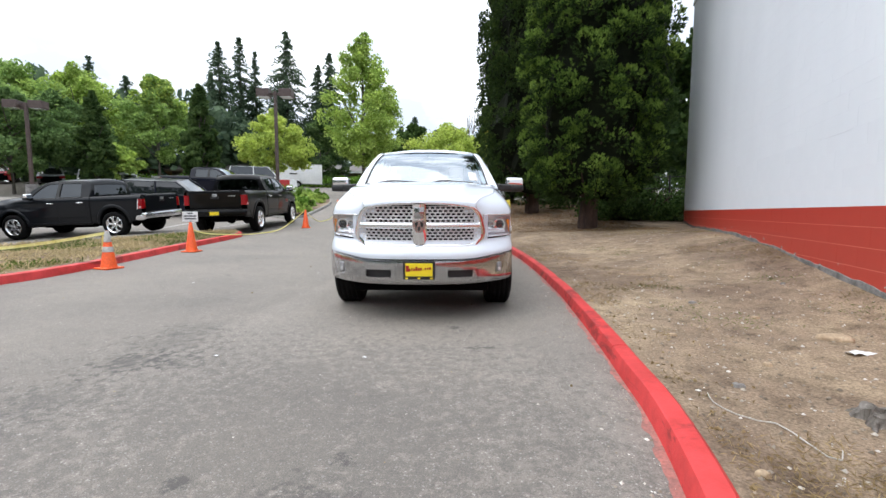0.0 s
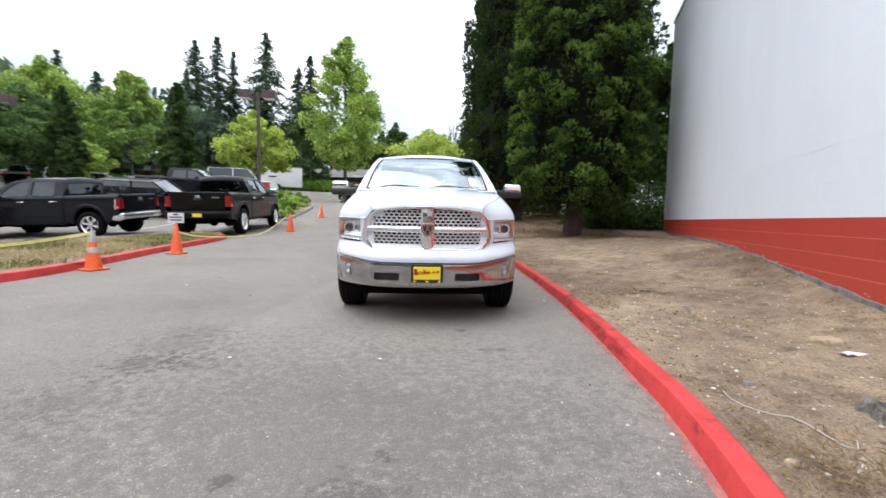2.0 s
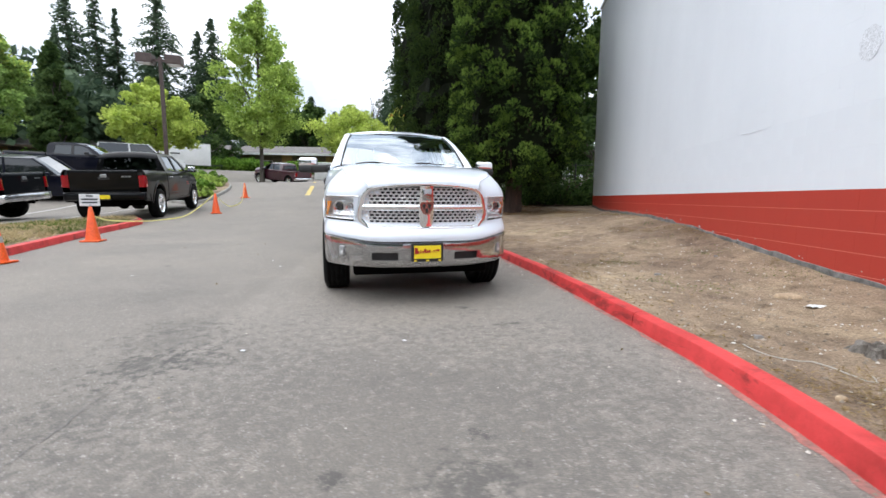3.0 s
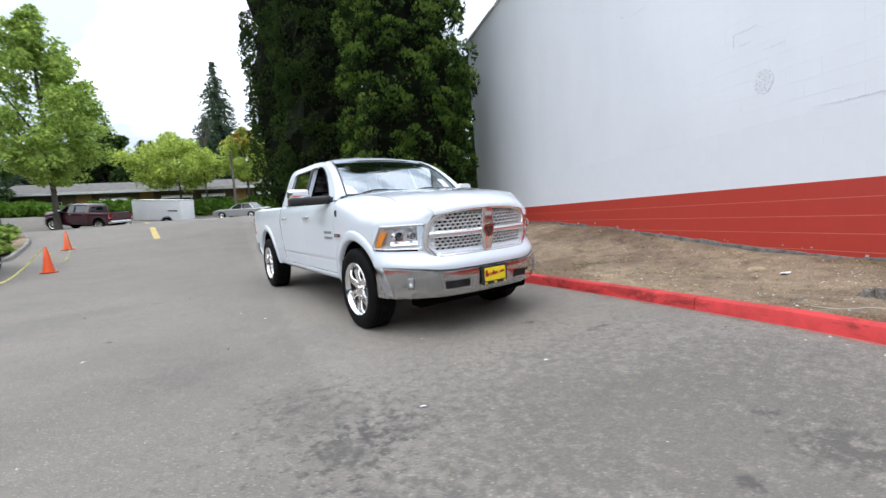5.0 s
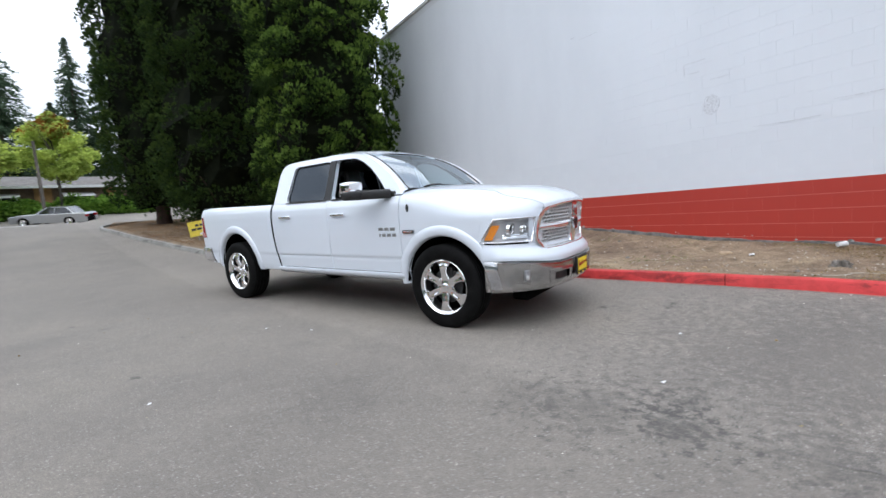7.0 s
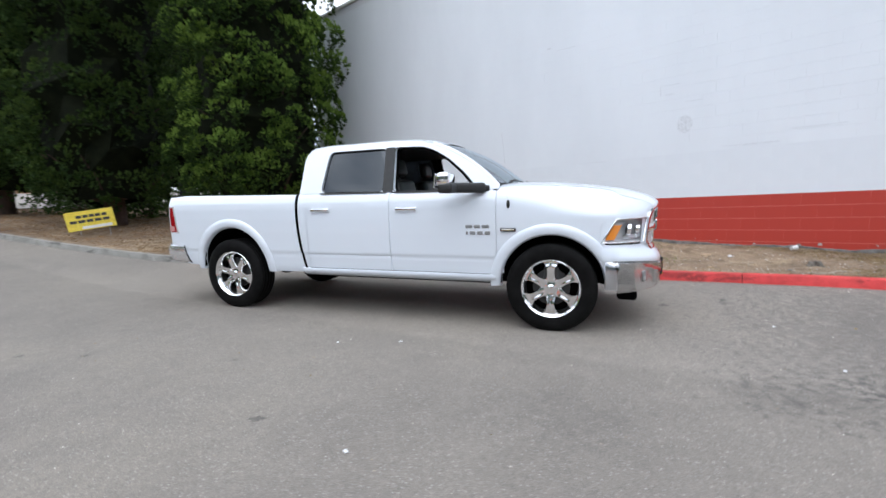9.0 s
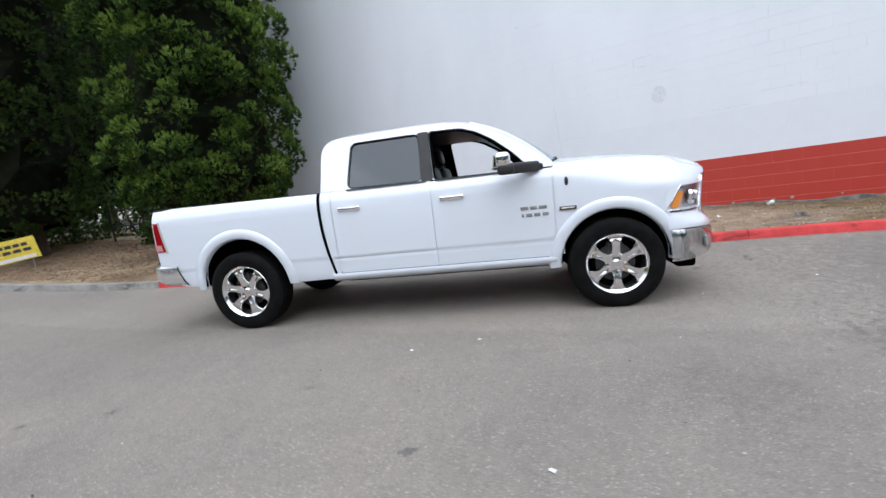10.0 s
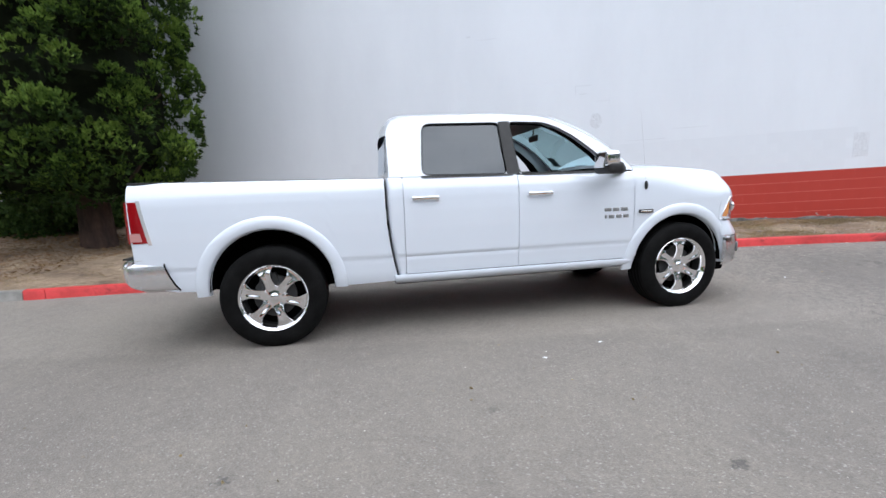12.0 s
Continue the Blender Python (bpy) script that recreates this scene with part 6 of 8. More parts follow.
# origin of a truck is its front axle
build_truck("pickup_truck", stand(-11.3, 9.72, 23), PAINT_BLACK, "black crew-cab pickup truck parked beside the drive", -4.60, 3.57, dict(DARK_TRIM), False)
build_truck("pickup_truck", stand(-17.08, 4.69, 108), PAINT_CHARCOAL, "charcoal crew-cab pickup truck parked behind the grass island", -4.60, 3.57, dict(rim=CHROME_SOFT, bright=CHROME, dark=True, tail_badge=True), False, badge=False)
build_truck("pickup_truck", stand(-19.9, 16.8, -66), PAINT_NAVY, "dark blue pickup truck parked on the upper row", -4.60, 3.57, dict(rim=CHROME_SOFT, bright=BLACK_PLASTIC, dark=True), False, badge=False)
build_truck("pickup_truck", stand(-20.5, 33.6, 72), PAINT_PURPLE, "maroon pickup truck on the cross street", -4.50, 3.57, dict(rim=CHROME_SOFT, bright=CHROME, dark=True), False, badge=False)


def build_car(name, m, paint, label, length=4.6, width=1.78, height=1.45, hood=0.95, boot=0.75, van=False, category="car"):
    """A closed car: body with wheel arches, glasshouse, roof, lamps, wheels. Origin: front axle on the ground."""
    T = thing(name, m, label, category)
    f, b = 0.85, -(length - 0.85)
    wb = length * 0.585
    belt, rw = height * 0.62, 0.33
    top = [(f, 0.50), (f - 0.03, belt * 0.78), (f - 0.15, belt * 0.86), (f - hood * 0.6, belt * 0.97), (-hood + 0.45, belt), (b + boot, belt * 1.03), (b + 0.12, belt * 1.02), (b, belt * 0.80), (b - 0.02, 0.50)]
    if van:
        top = [(f, 0.50), (f - 0.03, belt * 0.85), (f - 0.15, belt * 0.95), (f - hood * 0.6, belt * 1.0), (-hood + 0.45, belt), (b + 0.1, belt), (b, belt * 0.9), (b - 0.02, 0.50)]
    low = [(b, 0.30), (b + 0.15, 0.22)]
    for cy in (-wb, 0.0):
        low += [(cy - (rw + 0.05) * math.cos(a), 0.30 + (rw + 0.05) * math.sin(a)) for a in np.linspace(-0.15, math.pi + 0.15, 13)]
    low += [(f - 0.15, 0.22), (f - 0.01, 0.30)]
    loop = top + low
    half = width / 2
    bm = bmesh.new()
    P = []
    for xx, k, dz in ((half - 0.20, 0.93, 0.03), (half - 0.06, 0.985, 0.012), (half - 0.015, 1.0, 0.0), (half, 1.0, -0.02)):
        mid = (f + b) / 2
        P.append([(xx, mid + (y - mid) * k, z + (dz if z > 0.6 else 0.0)) for y, z in loop])
    full = [[(-x, y, z) for x, y, z in row] for row in P[::-1]] + P
    full = [row + [row[0]] for row in full]
    bm = sheet(bmesh.new(), full)
    for row in (full[0], full[-1]):
        lp = [(y, z) for x, y, z in row[:-1]]
        xx = row[0][0]
        plate(bm, [lp], lambda u, v, d, xx=xx: (xx - math.copysign(d, xx), u, v), 0.02)
    part("body", bm, paint, T, smooth=35)
    # glasshouse
    ya, yb2 = -hood + 0.42, -hood - 0.35
    yc, yd = b + boot + 0.35, b + boot - 0.12
    if van:
        yc, yd = b + 0.25, b + 0.06
    hi = height - 0.04
    rows = []
    for z, q in ((belt - 0.02, 0.0), (belt + (hi - belt) * 0.55, 0.55), (hi, 1.0)):
        y0, y1 = ya + (yb2 - ya) * q, yd + (yc - yd) * q
        hw = half - 0.06 - 0.16 * q
        rows.append([(-hw, y0, z), (-hw * 0.6, y0 + 0.06, z), (hw * 0.6, y0 + 0.06, z), (hw, y0, z), (hw, y1, z), (hw * 0.6, y1 - 0.04, z), (-hw * 0.6, y1 - 0.04, z), (-hw, y1, z), (-hw, y0, z)])
    part("glasshouse", sheet(bmesh.new(), rows), WINDOW_FAR, T, "dark car windows")
    hw = half - 0.21
    P = [[(hw * k / 6, y, hi + 0.04 * (1 - (k / 6) ** 2) * e) for k in range(-6, 7)] for y, e in ((yb2 + 0.02, 0.3), (yb2 - 0.15, 1.0), ((yb2 + yc) / 2, 1.1), (yc + 0.15, 1.0), (yc - 0.02, 0.3))]
    part("roof", sheet(bmesh.new(), P, 0.03, (0, 0, -1)), paint, T, smooth=50)
    for s in (1, -1):
        for y0, y1 in ((ya, yb2), (yd, yc), ((ya + yd) / 2 + 0.03, (ya + yd) / 2 - 0.02)):
            bm = bmesh.new()
            tube(bm, [(s * (half - 0.055), y0, belt - 0.02), (s * (half - 0.135), (y0 + y1) / 2, belt + (hi - belt) * 0.55), (s * (half - 0.205), y1, hi + 0.01)], 0.035, 6)
            part("pillar", bm, paint, T, smooth=60)
        part("headlamp", box(bmesh.new(), min(s * (half - 0.45), s * (half - 0.05)), max(s * (half - 0.45), s * (half - 0.05)), f - 0.12, f + 0.005, belt * 0.66, belt * 0.80, 0.02), LAMP_CLEAR, T)
        part("tail_lamp", box(bmesh.new(), min(s * (half - 0.35), s * (half + 0.003)), max(s * (half - 0.35), s * (half + 0.003)), b - 0.02, b + 0.12, belt * 0.70, belt * 0.92, 0.02), LAMP_RED, T)
        part("mirror", box(bmesh.new(), min(s * half, s * (half + 0.16)), max(s * half, s * (half + 0.16)), ya - 0.30, ya - 0.18, belt + 0.01, belt + 0.13, 0.03), paint, T)
        for y in (0.0, -wb):
            w = put(new("wheel"), T)
            w.matrix_basis = Matrix.Translation((s * (half - 0.11), y, rw)) @ Matrix.Rotation(s * math.pi / 2, 4, "Y")
            part("tyre", lathe(bmesh.new(), [(0.20, -0.10), (rw - 0.02, -0.10), (rw, -0.07), (rw, 0.07), (rw - 0.02, 0.10), (0.21, 0.10)], 28), RUBBER, w, smooth=50)
            bm = lathe(bmesh.new(), [(0.0, 0.07), (0.05, 0.075), (0.08, 0.05), (0.19, 0.07), (0.215, 0.095)], 28)
            part("rim", bm, CHROME_SOFT, w, smooth=30)
    part("underbody", box(bmesh.new(), -half + 0.2, half - 0.2, b + 0.1, f - 0.1, 0.25, belt - 0.1), DARK, T)
    return T


WINDOW_FAR = material("dark_car_window", (0.010, 0.012, 0.014), 0.05, 0.0, 1.0, 0.02, 0.5)
build_car("parked_car", stand(-16.6, 11.6, -62), PAINT_NAVY, "dark sport utility vehicle parked behind pickup trucks", 4.8, 1.9, 1.72, 1.0, 0.25, True)
build_car("parked_car", stand(-20.3, 3.3, 75), PAINT_SILVER, "silver-blue car parked behind the charcoal pickup", 4.6)
build_car("parked_car", stand(-10.7, 40.3, 73), PAINT_SILVER, "silver sedan parked along the cross street", 4.8, 1.8, 1.40, 1.2, 0.95)
van = build_car("parked_van", stand(-21.4, 22.6, -52), WHITE_PLASTIC, "white van with a red side panel parked up the drive", 4.9, 1.9, 2.5, 0.9, 0.25, True, "van")
part("side_panel", box(bmesh.new(), 0.945, 0.962, -0.9, 0.3, 0.9, 1.5, 0.004), PAINT_RED, van, "red panel on the side")
for k, (x, y, h, p, lab) in enumerate(((-48.5, 17.6, 60, PAINT_RED, "red car in the far parking row"), (-45.0, 19.5, 62, PAINT_SILVER, "pale silver car in the far parking row"), (-41.5, 20.6, 60, WHITE_PLASTIC, "white car in the far parking row"), (-38.6, 21.8, 58, WHITE_PLASTIC, "white car in the far parking row"), (-35.6, 22.8, 60, PAINT_SILVER, "silver car in the far parking row"), (-32.0, 24.4, 60, PAINT_RED, "red hatchback in the far parking row"), (-50.5, 15.6, 60, PAINT_CHARCOAL, "dark car in the far parking row"))):
    build_car("parked_car", stand(x, y, h), p, lab, 4.5)


TRAILER_WHITE = mottled("white_trailer_skin", (0.80, 0.81, 0.82), (0.88, 0.88, 0.88), 1.2, 30, 0.35, 0.02)


def cargo_trailer(name, m, L, W, H, label, wheel_y):
    T = thing(name, m, label, "trailer")
    part("box", box(bmesh.new(), -W / 2, W / 2, -L, 0, 0.38, H, 0.05, 3), TRAILER_WHITE, T, smooth=40)
    for z in (0.40, H - 0.04):
        part("edge_trim", box(bmesh.new(), -W / 2 - 0.01, W / 2 + 0.01, -L - 0.01, 0.01, z - 0.03, z + 0.03, 0.01), STEEL, T)
    for s in (1, -1):
        w = put(new("wheel"), T)
        w.matrix_basis = Matrix.Translation((s * (W / 2 + 0.03), wheel_y, 0.33)) @ Matrix.Rotation(s * math.pi / 2, 4, "Y")
        part("tyre", lathe(bmesh.new(), [(0.18, -0.1), (0.31, -0.1), (0.33, -0.07), (0.33, 0.07), (0.31, 0.1), (0.18, 0.1)], 24), RUBBER, w, smooth=50)
        part("rim", lathe(bmesh.new(), [(0.0, 0.06), (0.17, 0.05), (0.19, 0.09)], 24), STEEL, w, smooth=40)
        P = [[(s * (W / 2 + d), wheel_y + 0.42 * math.cos(a), 0.33 + 0.42 * math.sin(a)) for d in (0.0, 0.18)] for a in np.linspace(0, math.pi, 13)]
        part("mudguard", sheet(bmesh.new(), P, 0.02, (0, 0, -1)), BLACK_PLASTIC, T, smooth=60)
        part("side_vent", box(bmesh.new(), min(s * W / 2, s * (W / 2 + 0.02)), max(s * W / 2, s * (W / 2 + 0.02)), wheel_y - 0.9, wheel_y - 0.1, H * 0.55, H * 0.60), BLACK_PLASTIC, T)
    bm = bmesh.new()
    tube(bm, [(-W * 0.3, 0, 0.42), (0, 1.1, 0.45)], 0.04, 6)
    tube(bm, [(W * 0.3, 0, 0.42), (0, 1.1, 0.45)], 0.04, 6)
    tube(bm, [(0, 1.0, 0.0), (0, 1.0, 0.6)], 0.03, 6)
    part("drawbar", bm, BLACK_PLASTIC, T)
    return T


cargo_trailer("cargo_trailer", stand(-17.0, 37.8, 73), 4.2, 1.9, 2.1, "white enclosed cargo trailer on the cross street", -3.0)
tm = stand(-28.9, 37.4, -52)
cargo_trailer("cargo_trailer", tm, 4.6, 2.1, 2.6, "tall white box trailer behind the parked pickups", -2.6)

# ---- lamp posts ----
def lamp_post(x, y, top, turn, label):
    z = ground_z(x, y)
    T = thing("street_lamp", Matrix.Translation((x, y, z)) @ Matrix.Rotation(radians(turn), 4, "Z"), label, "street lamp")
    H = top - z
    part("base", cyl(bmesh.new(), 0.30, 0.28, -0.3, 0.75, 20), FOOTING, T, "concrete footing", smooth=40)
    part("pole", box(bmesh.new(), -0.075, 0.075, -0.075, 0.075, 0.7, H - 0.1, 0.01), BROWN_METAL, T)
    part("cross_arm", box(bmesh.new(), -0.5, 0.5, -0.04, 0.04, H - 0.30, H - 0.18, 0.01), BROWN_METAL, T)
    for s in (1, -1):
        hd = part("lamp_head", box(bmesh.new(), s * 0.62 - 0.34, s * 0.62 + 0.34, -0.30, 0.30, H - 0.42, H, 0.02), BROWN_METAL, T, "brown box lamp head")
        part("lens", box(bmesh.new(), s * 0.62 - 0.28, s * 0.62 + 0.28, -0.25, 0.25, H - 0.435, H - 0.415), LAMP_CLEAR, hd)
    return T


lamp_post(-15.3, 14.8, 7.85, 22, "tall brown twin-head parking-lot lamp post")
lamp_post(-28.3, 9.9, 7.2, 30, "brown twin-head parking-lot lamp post")
bm = bmesh.new()
tube(bm, [(-9.9, 41.0, ground_z(-9.9, 41) - 0.2), (-9.9, 41.0, 9.0)], [0.13, 0.09], 8)
pole = thing("utility_pole", None, "grey wooden utility pole beside the cross street", "pole")
part("pole", bm, BARK_GREY, pole)

# ---- grass island, planter ----
ISLAND = [(-5.30, -9.0), (-5.36, -5.0), (-5.40, -3.0), (-5.47, -1.58), (-5.64, -0.85), (-6.12, 0.30), (-6.88, 1.88), (-7.48, 3.22), (-8.0, 4.6), (-8.35, 5.35), (-8.8, 5.72)]
line_i = [(v.x, v.y) for v in spline([(x, y, 0) for x, y in ISLAND], 0.2)]
back_i = [(v.x, v.y) for v in spline([(x, y, 0) for x, y in ((-8.8, 5.72), (-9.35, 5.45), (-9.75, 4.5), (-10.1, 2.6), (-10.5, 0.4), (-10.9, -2.5), (-11.2, -9.0))], 0.3)]
kerb(line_i[::-1], "kerb_island", RED_KERB, "red-painted kerb round the grass island")
kerb(back_i[::-1], "kerb_island_back", GREY_KERB, "grey kerb at the back of the grass island")


def island_z(x, y):
    return ground_z(x, y) + 0.115 + 0.02 * fbm(x, y, 1.2)


P = []
for y in np.arange(-9.0, 5.5, 0.3):
    xr = float(np.interp(y, [p[1] for p in line_i], [p[0] for p in line_i])) - 0.12
    xl = float(np.interp(y, [p[1] for p in back_i[::-1]], [p[0] for p in back_i[::-1]])) + 0.12
    P.append([(xr + (xl - xr) * k / 10, y, island_z(xr + (xl - xr) * k / 10, y)) for k in range(11)])
isl = part("ground_island", sheet(bmesh.new(), P), SOIL, None, smooth=60)
tagged(isl, "dry grass island between the drive and the parking lot", "ground", kind="structure")
PLANTER = [(-14.2, 12.6), (-12.6, 11.6), (-11.6, 11.35), (-11.15, 11.8), (-11.55, 13.0), (-12.2, 14.6), (-13.2, 16.6), (-14.4, 18.6), (-15.6, 20.0), (-17.0, 20.6)]
line_p = [(v.x, v.y) for v in spline([(x, y, 0) for x, y in PLANTER], 0.25)]
kerb(line_p[::-1], "kerb_planter", GREY_KERB, "grey concrete kerb round the shrub planter")
P = []
for y in np.arange(12.2, 20.4, 0.4):
    xr = float(np.interp(y, [p[1] for p in line_p[20:]], [p[0] for p in line_p[20:]])) - 0.12
    P.append([(xr - 4.0 * k / 8, y, ground_z(xr - 4.0 * k / 8, y) + 0.13 + 0.03 * fbm(xr, y, 1.0)) for k in range(9)])
pl = part("ground_planter", sheet(bmesh.new(), P), SOIL, None, smooth=60)
tagged(pl, "mulched planter bed between parking rows", "ground", kind="structure")
for k, (x, y, r, h) in enumerate(((-12.3, 12.9, 0.7, 0.5), (-13.1, 14.2, 0.8, 0.7), (-13.9, 15.6, 0.8, 0.6), (-14.9, 17.4, 0.9, 0.75), (-16.0, 19.0, 0.9, 0.7), (-14.6, 13.6, 0.8, 0.7), (-15.8, 15.8, 0.9, 0.8), (-16.9, 17.8, 0.9, 0.7), (-17.6, 19.6, 1.0, 0.8))):
    shrub(x, y, ground_z(x, y) + 0.1, r, r, h, 300 + k, (LEAF_BRIGHT, LEAF_HEDGE, LEAF_MAPLE)[k % 3], "leafy green planter shrub", 26, 60, 0.12)

# ---- houses, hedge bank ----
SHINGLE = mottled("grey_roof_shingles", (0.115, 0.105, 0.098), (0.185, 0.172, 0.160), 2, 12, 0.9, 0.5, 0.02)
SIDING = mottled("dark_brown_siding", (0.10, 0.068, 0.048), (0.18, 0.125, 0.09), 2, 20, 0.85)
TAN = mottled("tan_wood_panel", (0.28, 0.15, 0.06), (0.42, 0.24, 0.10), 2, 20, 0.8)
PANE = material("house_window", (0.02, 0.025, 0.03), 0.05, 0.0, 1.0)
AWNING = mottled("white_awning", (0.62, 0.62, 0.62), (0.78, 0.78, 0.78), 2, 20, 0.6)


def low_house(name, x0, y0, x1, y1, z, ridge, label, seed):
    """A long low house: front wall from (x0, y0) to (x1, y1), overhanging roof, windows under white awnings."""
    rng = random.Random(seed)
    d = Vector((x1 - x0, y1 - y0, 0))
    L = d.length
    m = Matrix.Translation((x0, y0, z)) @ Matrix.Rotation(math.atan2(d.y, d.x), 4, "Z")
    T = thing(name, m, label, "house")
    eave = ridge - z - 1.35
    part("wall", box(bmesh.new(), 0, L, 0, 8, -1.0, eave), SIDING, T)
    bm = bmesh.new()
    prof = [(-0.9, eave - 0.05), (4.0, ridge - z), (8.9, eave - 0.05), (8.9, eave - 0.23), (4.0, ridge - z - 0.2), (-0.9, eave - 0.23)]
    a = [bm.verts.new((-0.6, p, q)) for p, q in prof]
    b = [bm.verts.new((L + 0.6, p, q)) for p, q in prof]
    for k in range(6):
        bm.faces.new((a[k], a[(k + 1) % 6], b[(k + 1) % 6], b[k]))
    bm.faces.new(a)
    bm.faces.new(b[::-1])
    part("roof", bm, SHINGLE, T)
    part("fascia_board", box(bmesh.new(), -0.6, L + 0.6, -0.96, -0.90, eave - 0.30, eave - 0.04), AWNING if seed % 2 else SIDING, T)
    x = 1.2
    while x < L - 3.5:
        w = rng.choice((2.2, 2.8, 3.4))
        win = part("window", box(bmesh.new(), x, x + w, -0.06, 0.02, 0.6, 2.0), AWNING, T, "white-framed window")
        n = 2 if w < 2.5 else 3
        for k in range(n):
            part("pane", box(bmesh.new(), x + 0.07 + (w - 0.07) * k / n, x + (w - 0.07) * (k + 1) / n, -0.075, -0.055, 0.68, 1.92), PANE, win)
        if rng.random() < 0.8:
            P = [[(x - 0.15, 0.0, 2.25), (x + w + 0.15, 0.0, 2.25)], [(x - 0.15, -0.9, 1.95), (x + w + 0.15, -0.9, 1.95)], [(x - 0.15, -0.92, 1.82), (x + w + 0.15, -0.92, 1.82)]]
            part("awning", sheet(bmesh.new(), P, 0.03, (0, 0, -1)), AWNING, T, "white window awning")
        x += w + 1.2
        if rng.random() < 0.6:
            part("wood_panel", box(bmesh.new(), x, x + 1.3, -0.05, 0.02, 0.0, eave - 0.2), TAN, T, "tan wood panel")
            x += 2.2
    return T


low_house("house", -61, 32, -33.5, 46.6, 3.8, 8.0, "long low brown house with a grey shingle roof", 4)
low_house("house", -32.0, 47.8, -5.0, 54.6, 3.8, 8.1, "long low house with white awnings and a grey roof", 7)
low_house("house", -2.5, 56.0, 9.0, 62.5, 4.0, 8.0, "low grey-roofed house behind the evergreens", 9)

# green bank below the houses
rng = np.random.default_rng(55)
n = 900
u = rng.random(n)
bx = -36 + 34 * u
by = np.interp(bx, (-36, -32, -5, 0), (43.2, 44.4, 48.0, 49)) + (rng.random(n) - 0.5) * 5.0
bz = np.array([ground_z(a, b) for a, b in zip(bx, by)]) + 0.08 + 0.95 * rng.random(n) * (0.75 + 0.35 * np.sin(bx * 0.8))
C, A, S = clumps(rng, np.stack([bx, by, bz], 1), 0.45 + 0.3 * rng.random(n), 50, 0.26, 0.5, 0.7)
hb = leaf_sheet("hedge_bank", C, A, S, LEAF_HEDGE, rng, 0.45)
tagged(hb, "green ground-cover bank below the houses", "hedge", kind="stuff")
n = 420
bx = -62 + 34 * rng.random(n)
by = np.interp(bx, (-62, -28), (28.5, 42)) + (rng.random(n) - 0.5) * 3.0
bz = np.array([ground_z(a, b) for a, b in zip(bx, by)]) + 0.1 + 0.7 * rng.random(n)
C, A, S = clumps(rng, np.stack([bx, by, bz], 1), 0.45 + 0.3 * rng.random(n), 44, 0.26, 0.5, 0.7)
hb = leaf_sheet("hedge_row", C, A, S, LEAF_HEDGE, rng, 0.45)
tagged(hb, "green hedge row before the brown house", "hedge", kind="stuff")
n = 380
bx = -34 + 15 * rng.random(n)
by = 14.5 + (bx + 34) * 0.35 + (rng.random(n) - 0.5) * 1.6
bz = np.array([ground_z(a, b) for a, b in zip(bx, by)]) + 0.1 + 0.45 * rng.random(n)
C, A, S = clumps(rng, np.stack([bx, by, bz], 1), 0.35 + 0.2 * rng.random(n), 44, 0.2, 0.5, 0.7)
hb = leaf_sheet("hedge_row", C, A, S, LEAF_HEDGE, rng, 0.45)
tagged(hb, "low green hedge between parking rows", "hedge", kind="stuff")
for k, (x, y, r, h) in enumerate(((-8.6, 46.2, 1.6, 2.0), (-12.0, 46.0, 1.6, 1.8), (-6.0, 46.8, 1.5, 1.7))):
    shrub(x, y, ground_z(x, y), r, r, h, 340 + k, LEAF_HEDGE, "rounded clipped green shrub on the bank", 50, 60, 0.2)
# grass beyond the street, far hills of trees
n = 260
bx = -150 + 260 * rng.random(n)
by = 105 + 40 * rng.random(n) - 0.22 * np.abs(bx + 20)
bz = np.array([ground_z(a, b) for a, b in zip(bx, by)]) + 2 + 9 * rng.random(n)
C, A, S = clumps(rng, np.stack([bx, by, bz], 1), 3.5 + 2.5 * rng.random(n), 70, 1.3, 0.5, 0.7)
# unseen trees added to close the lot behind and beside, cutting low sky light
n = 460
ba = np.linspace(radians(112), radians(318), n) + rng.normal(size=n) * 0.01
br = 62 + 14 * rng.random(n)
bx2, by2 = br * np.sin(ba), br * np.cos(ba)
bz2 = np.array([ground_z(a, b) for a, b in zip(bx2, by2)]) + 1.5 + np.where(ba < radians(276), 17.0, 8.5) * rng.random(n)
C2, A2, S2 = clumps(rng, np.stack([bx2, by2, bz2], 1), np.where(ba < radians(276), 3.2, 2.5) + 1.7 * rng.random(n), 90, 1.2, 0.5, 0.7)
C, A, S = np.concatenate([C, C2]), np.concatenate([A, A2]), np.concatenate([S, S2])
fw = leaf_sheet("far_woods_and_screen", C, A, S, LEAF_FIR, rng, 0.4)
tagged(fw, "dark wooded skyline beyond the houses, with unseen added trees that cut low sky light", "woods", kind="stuff")

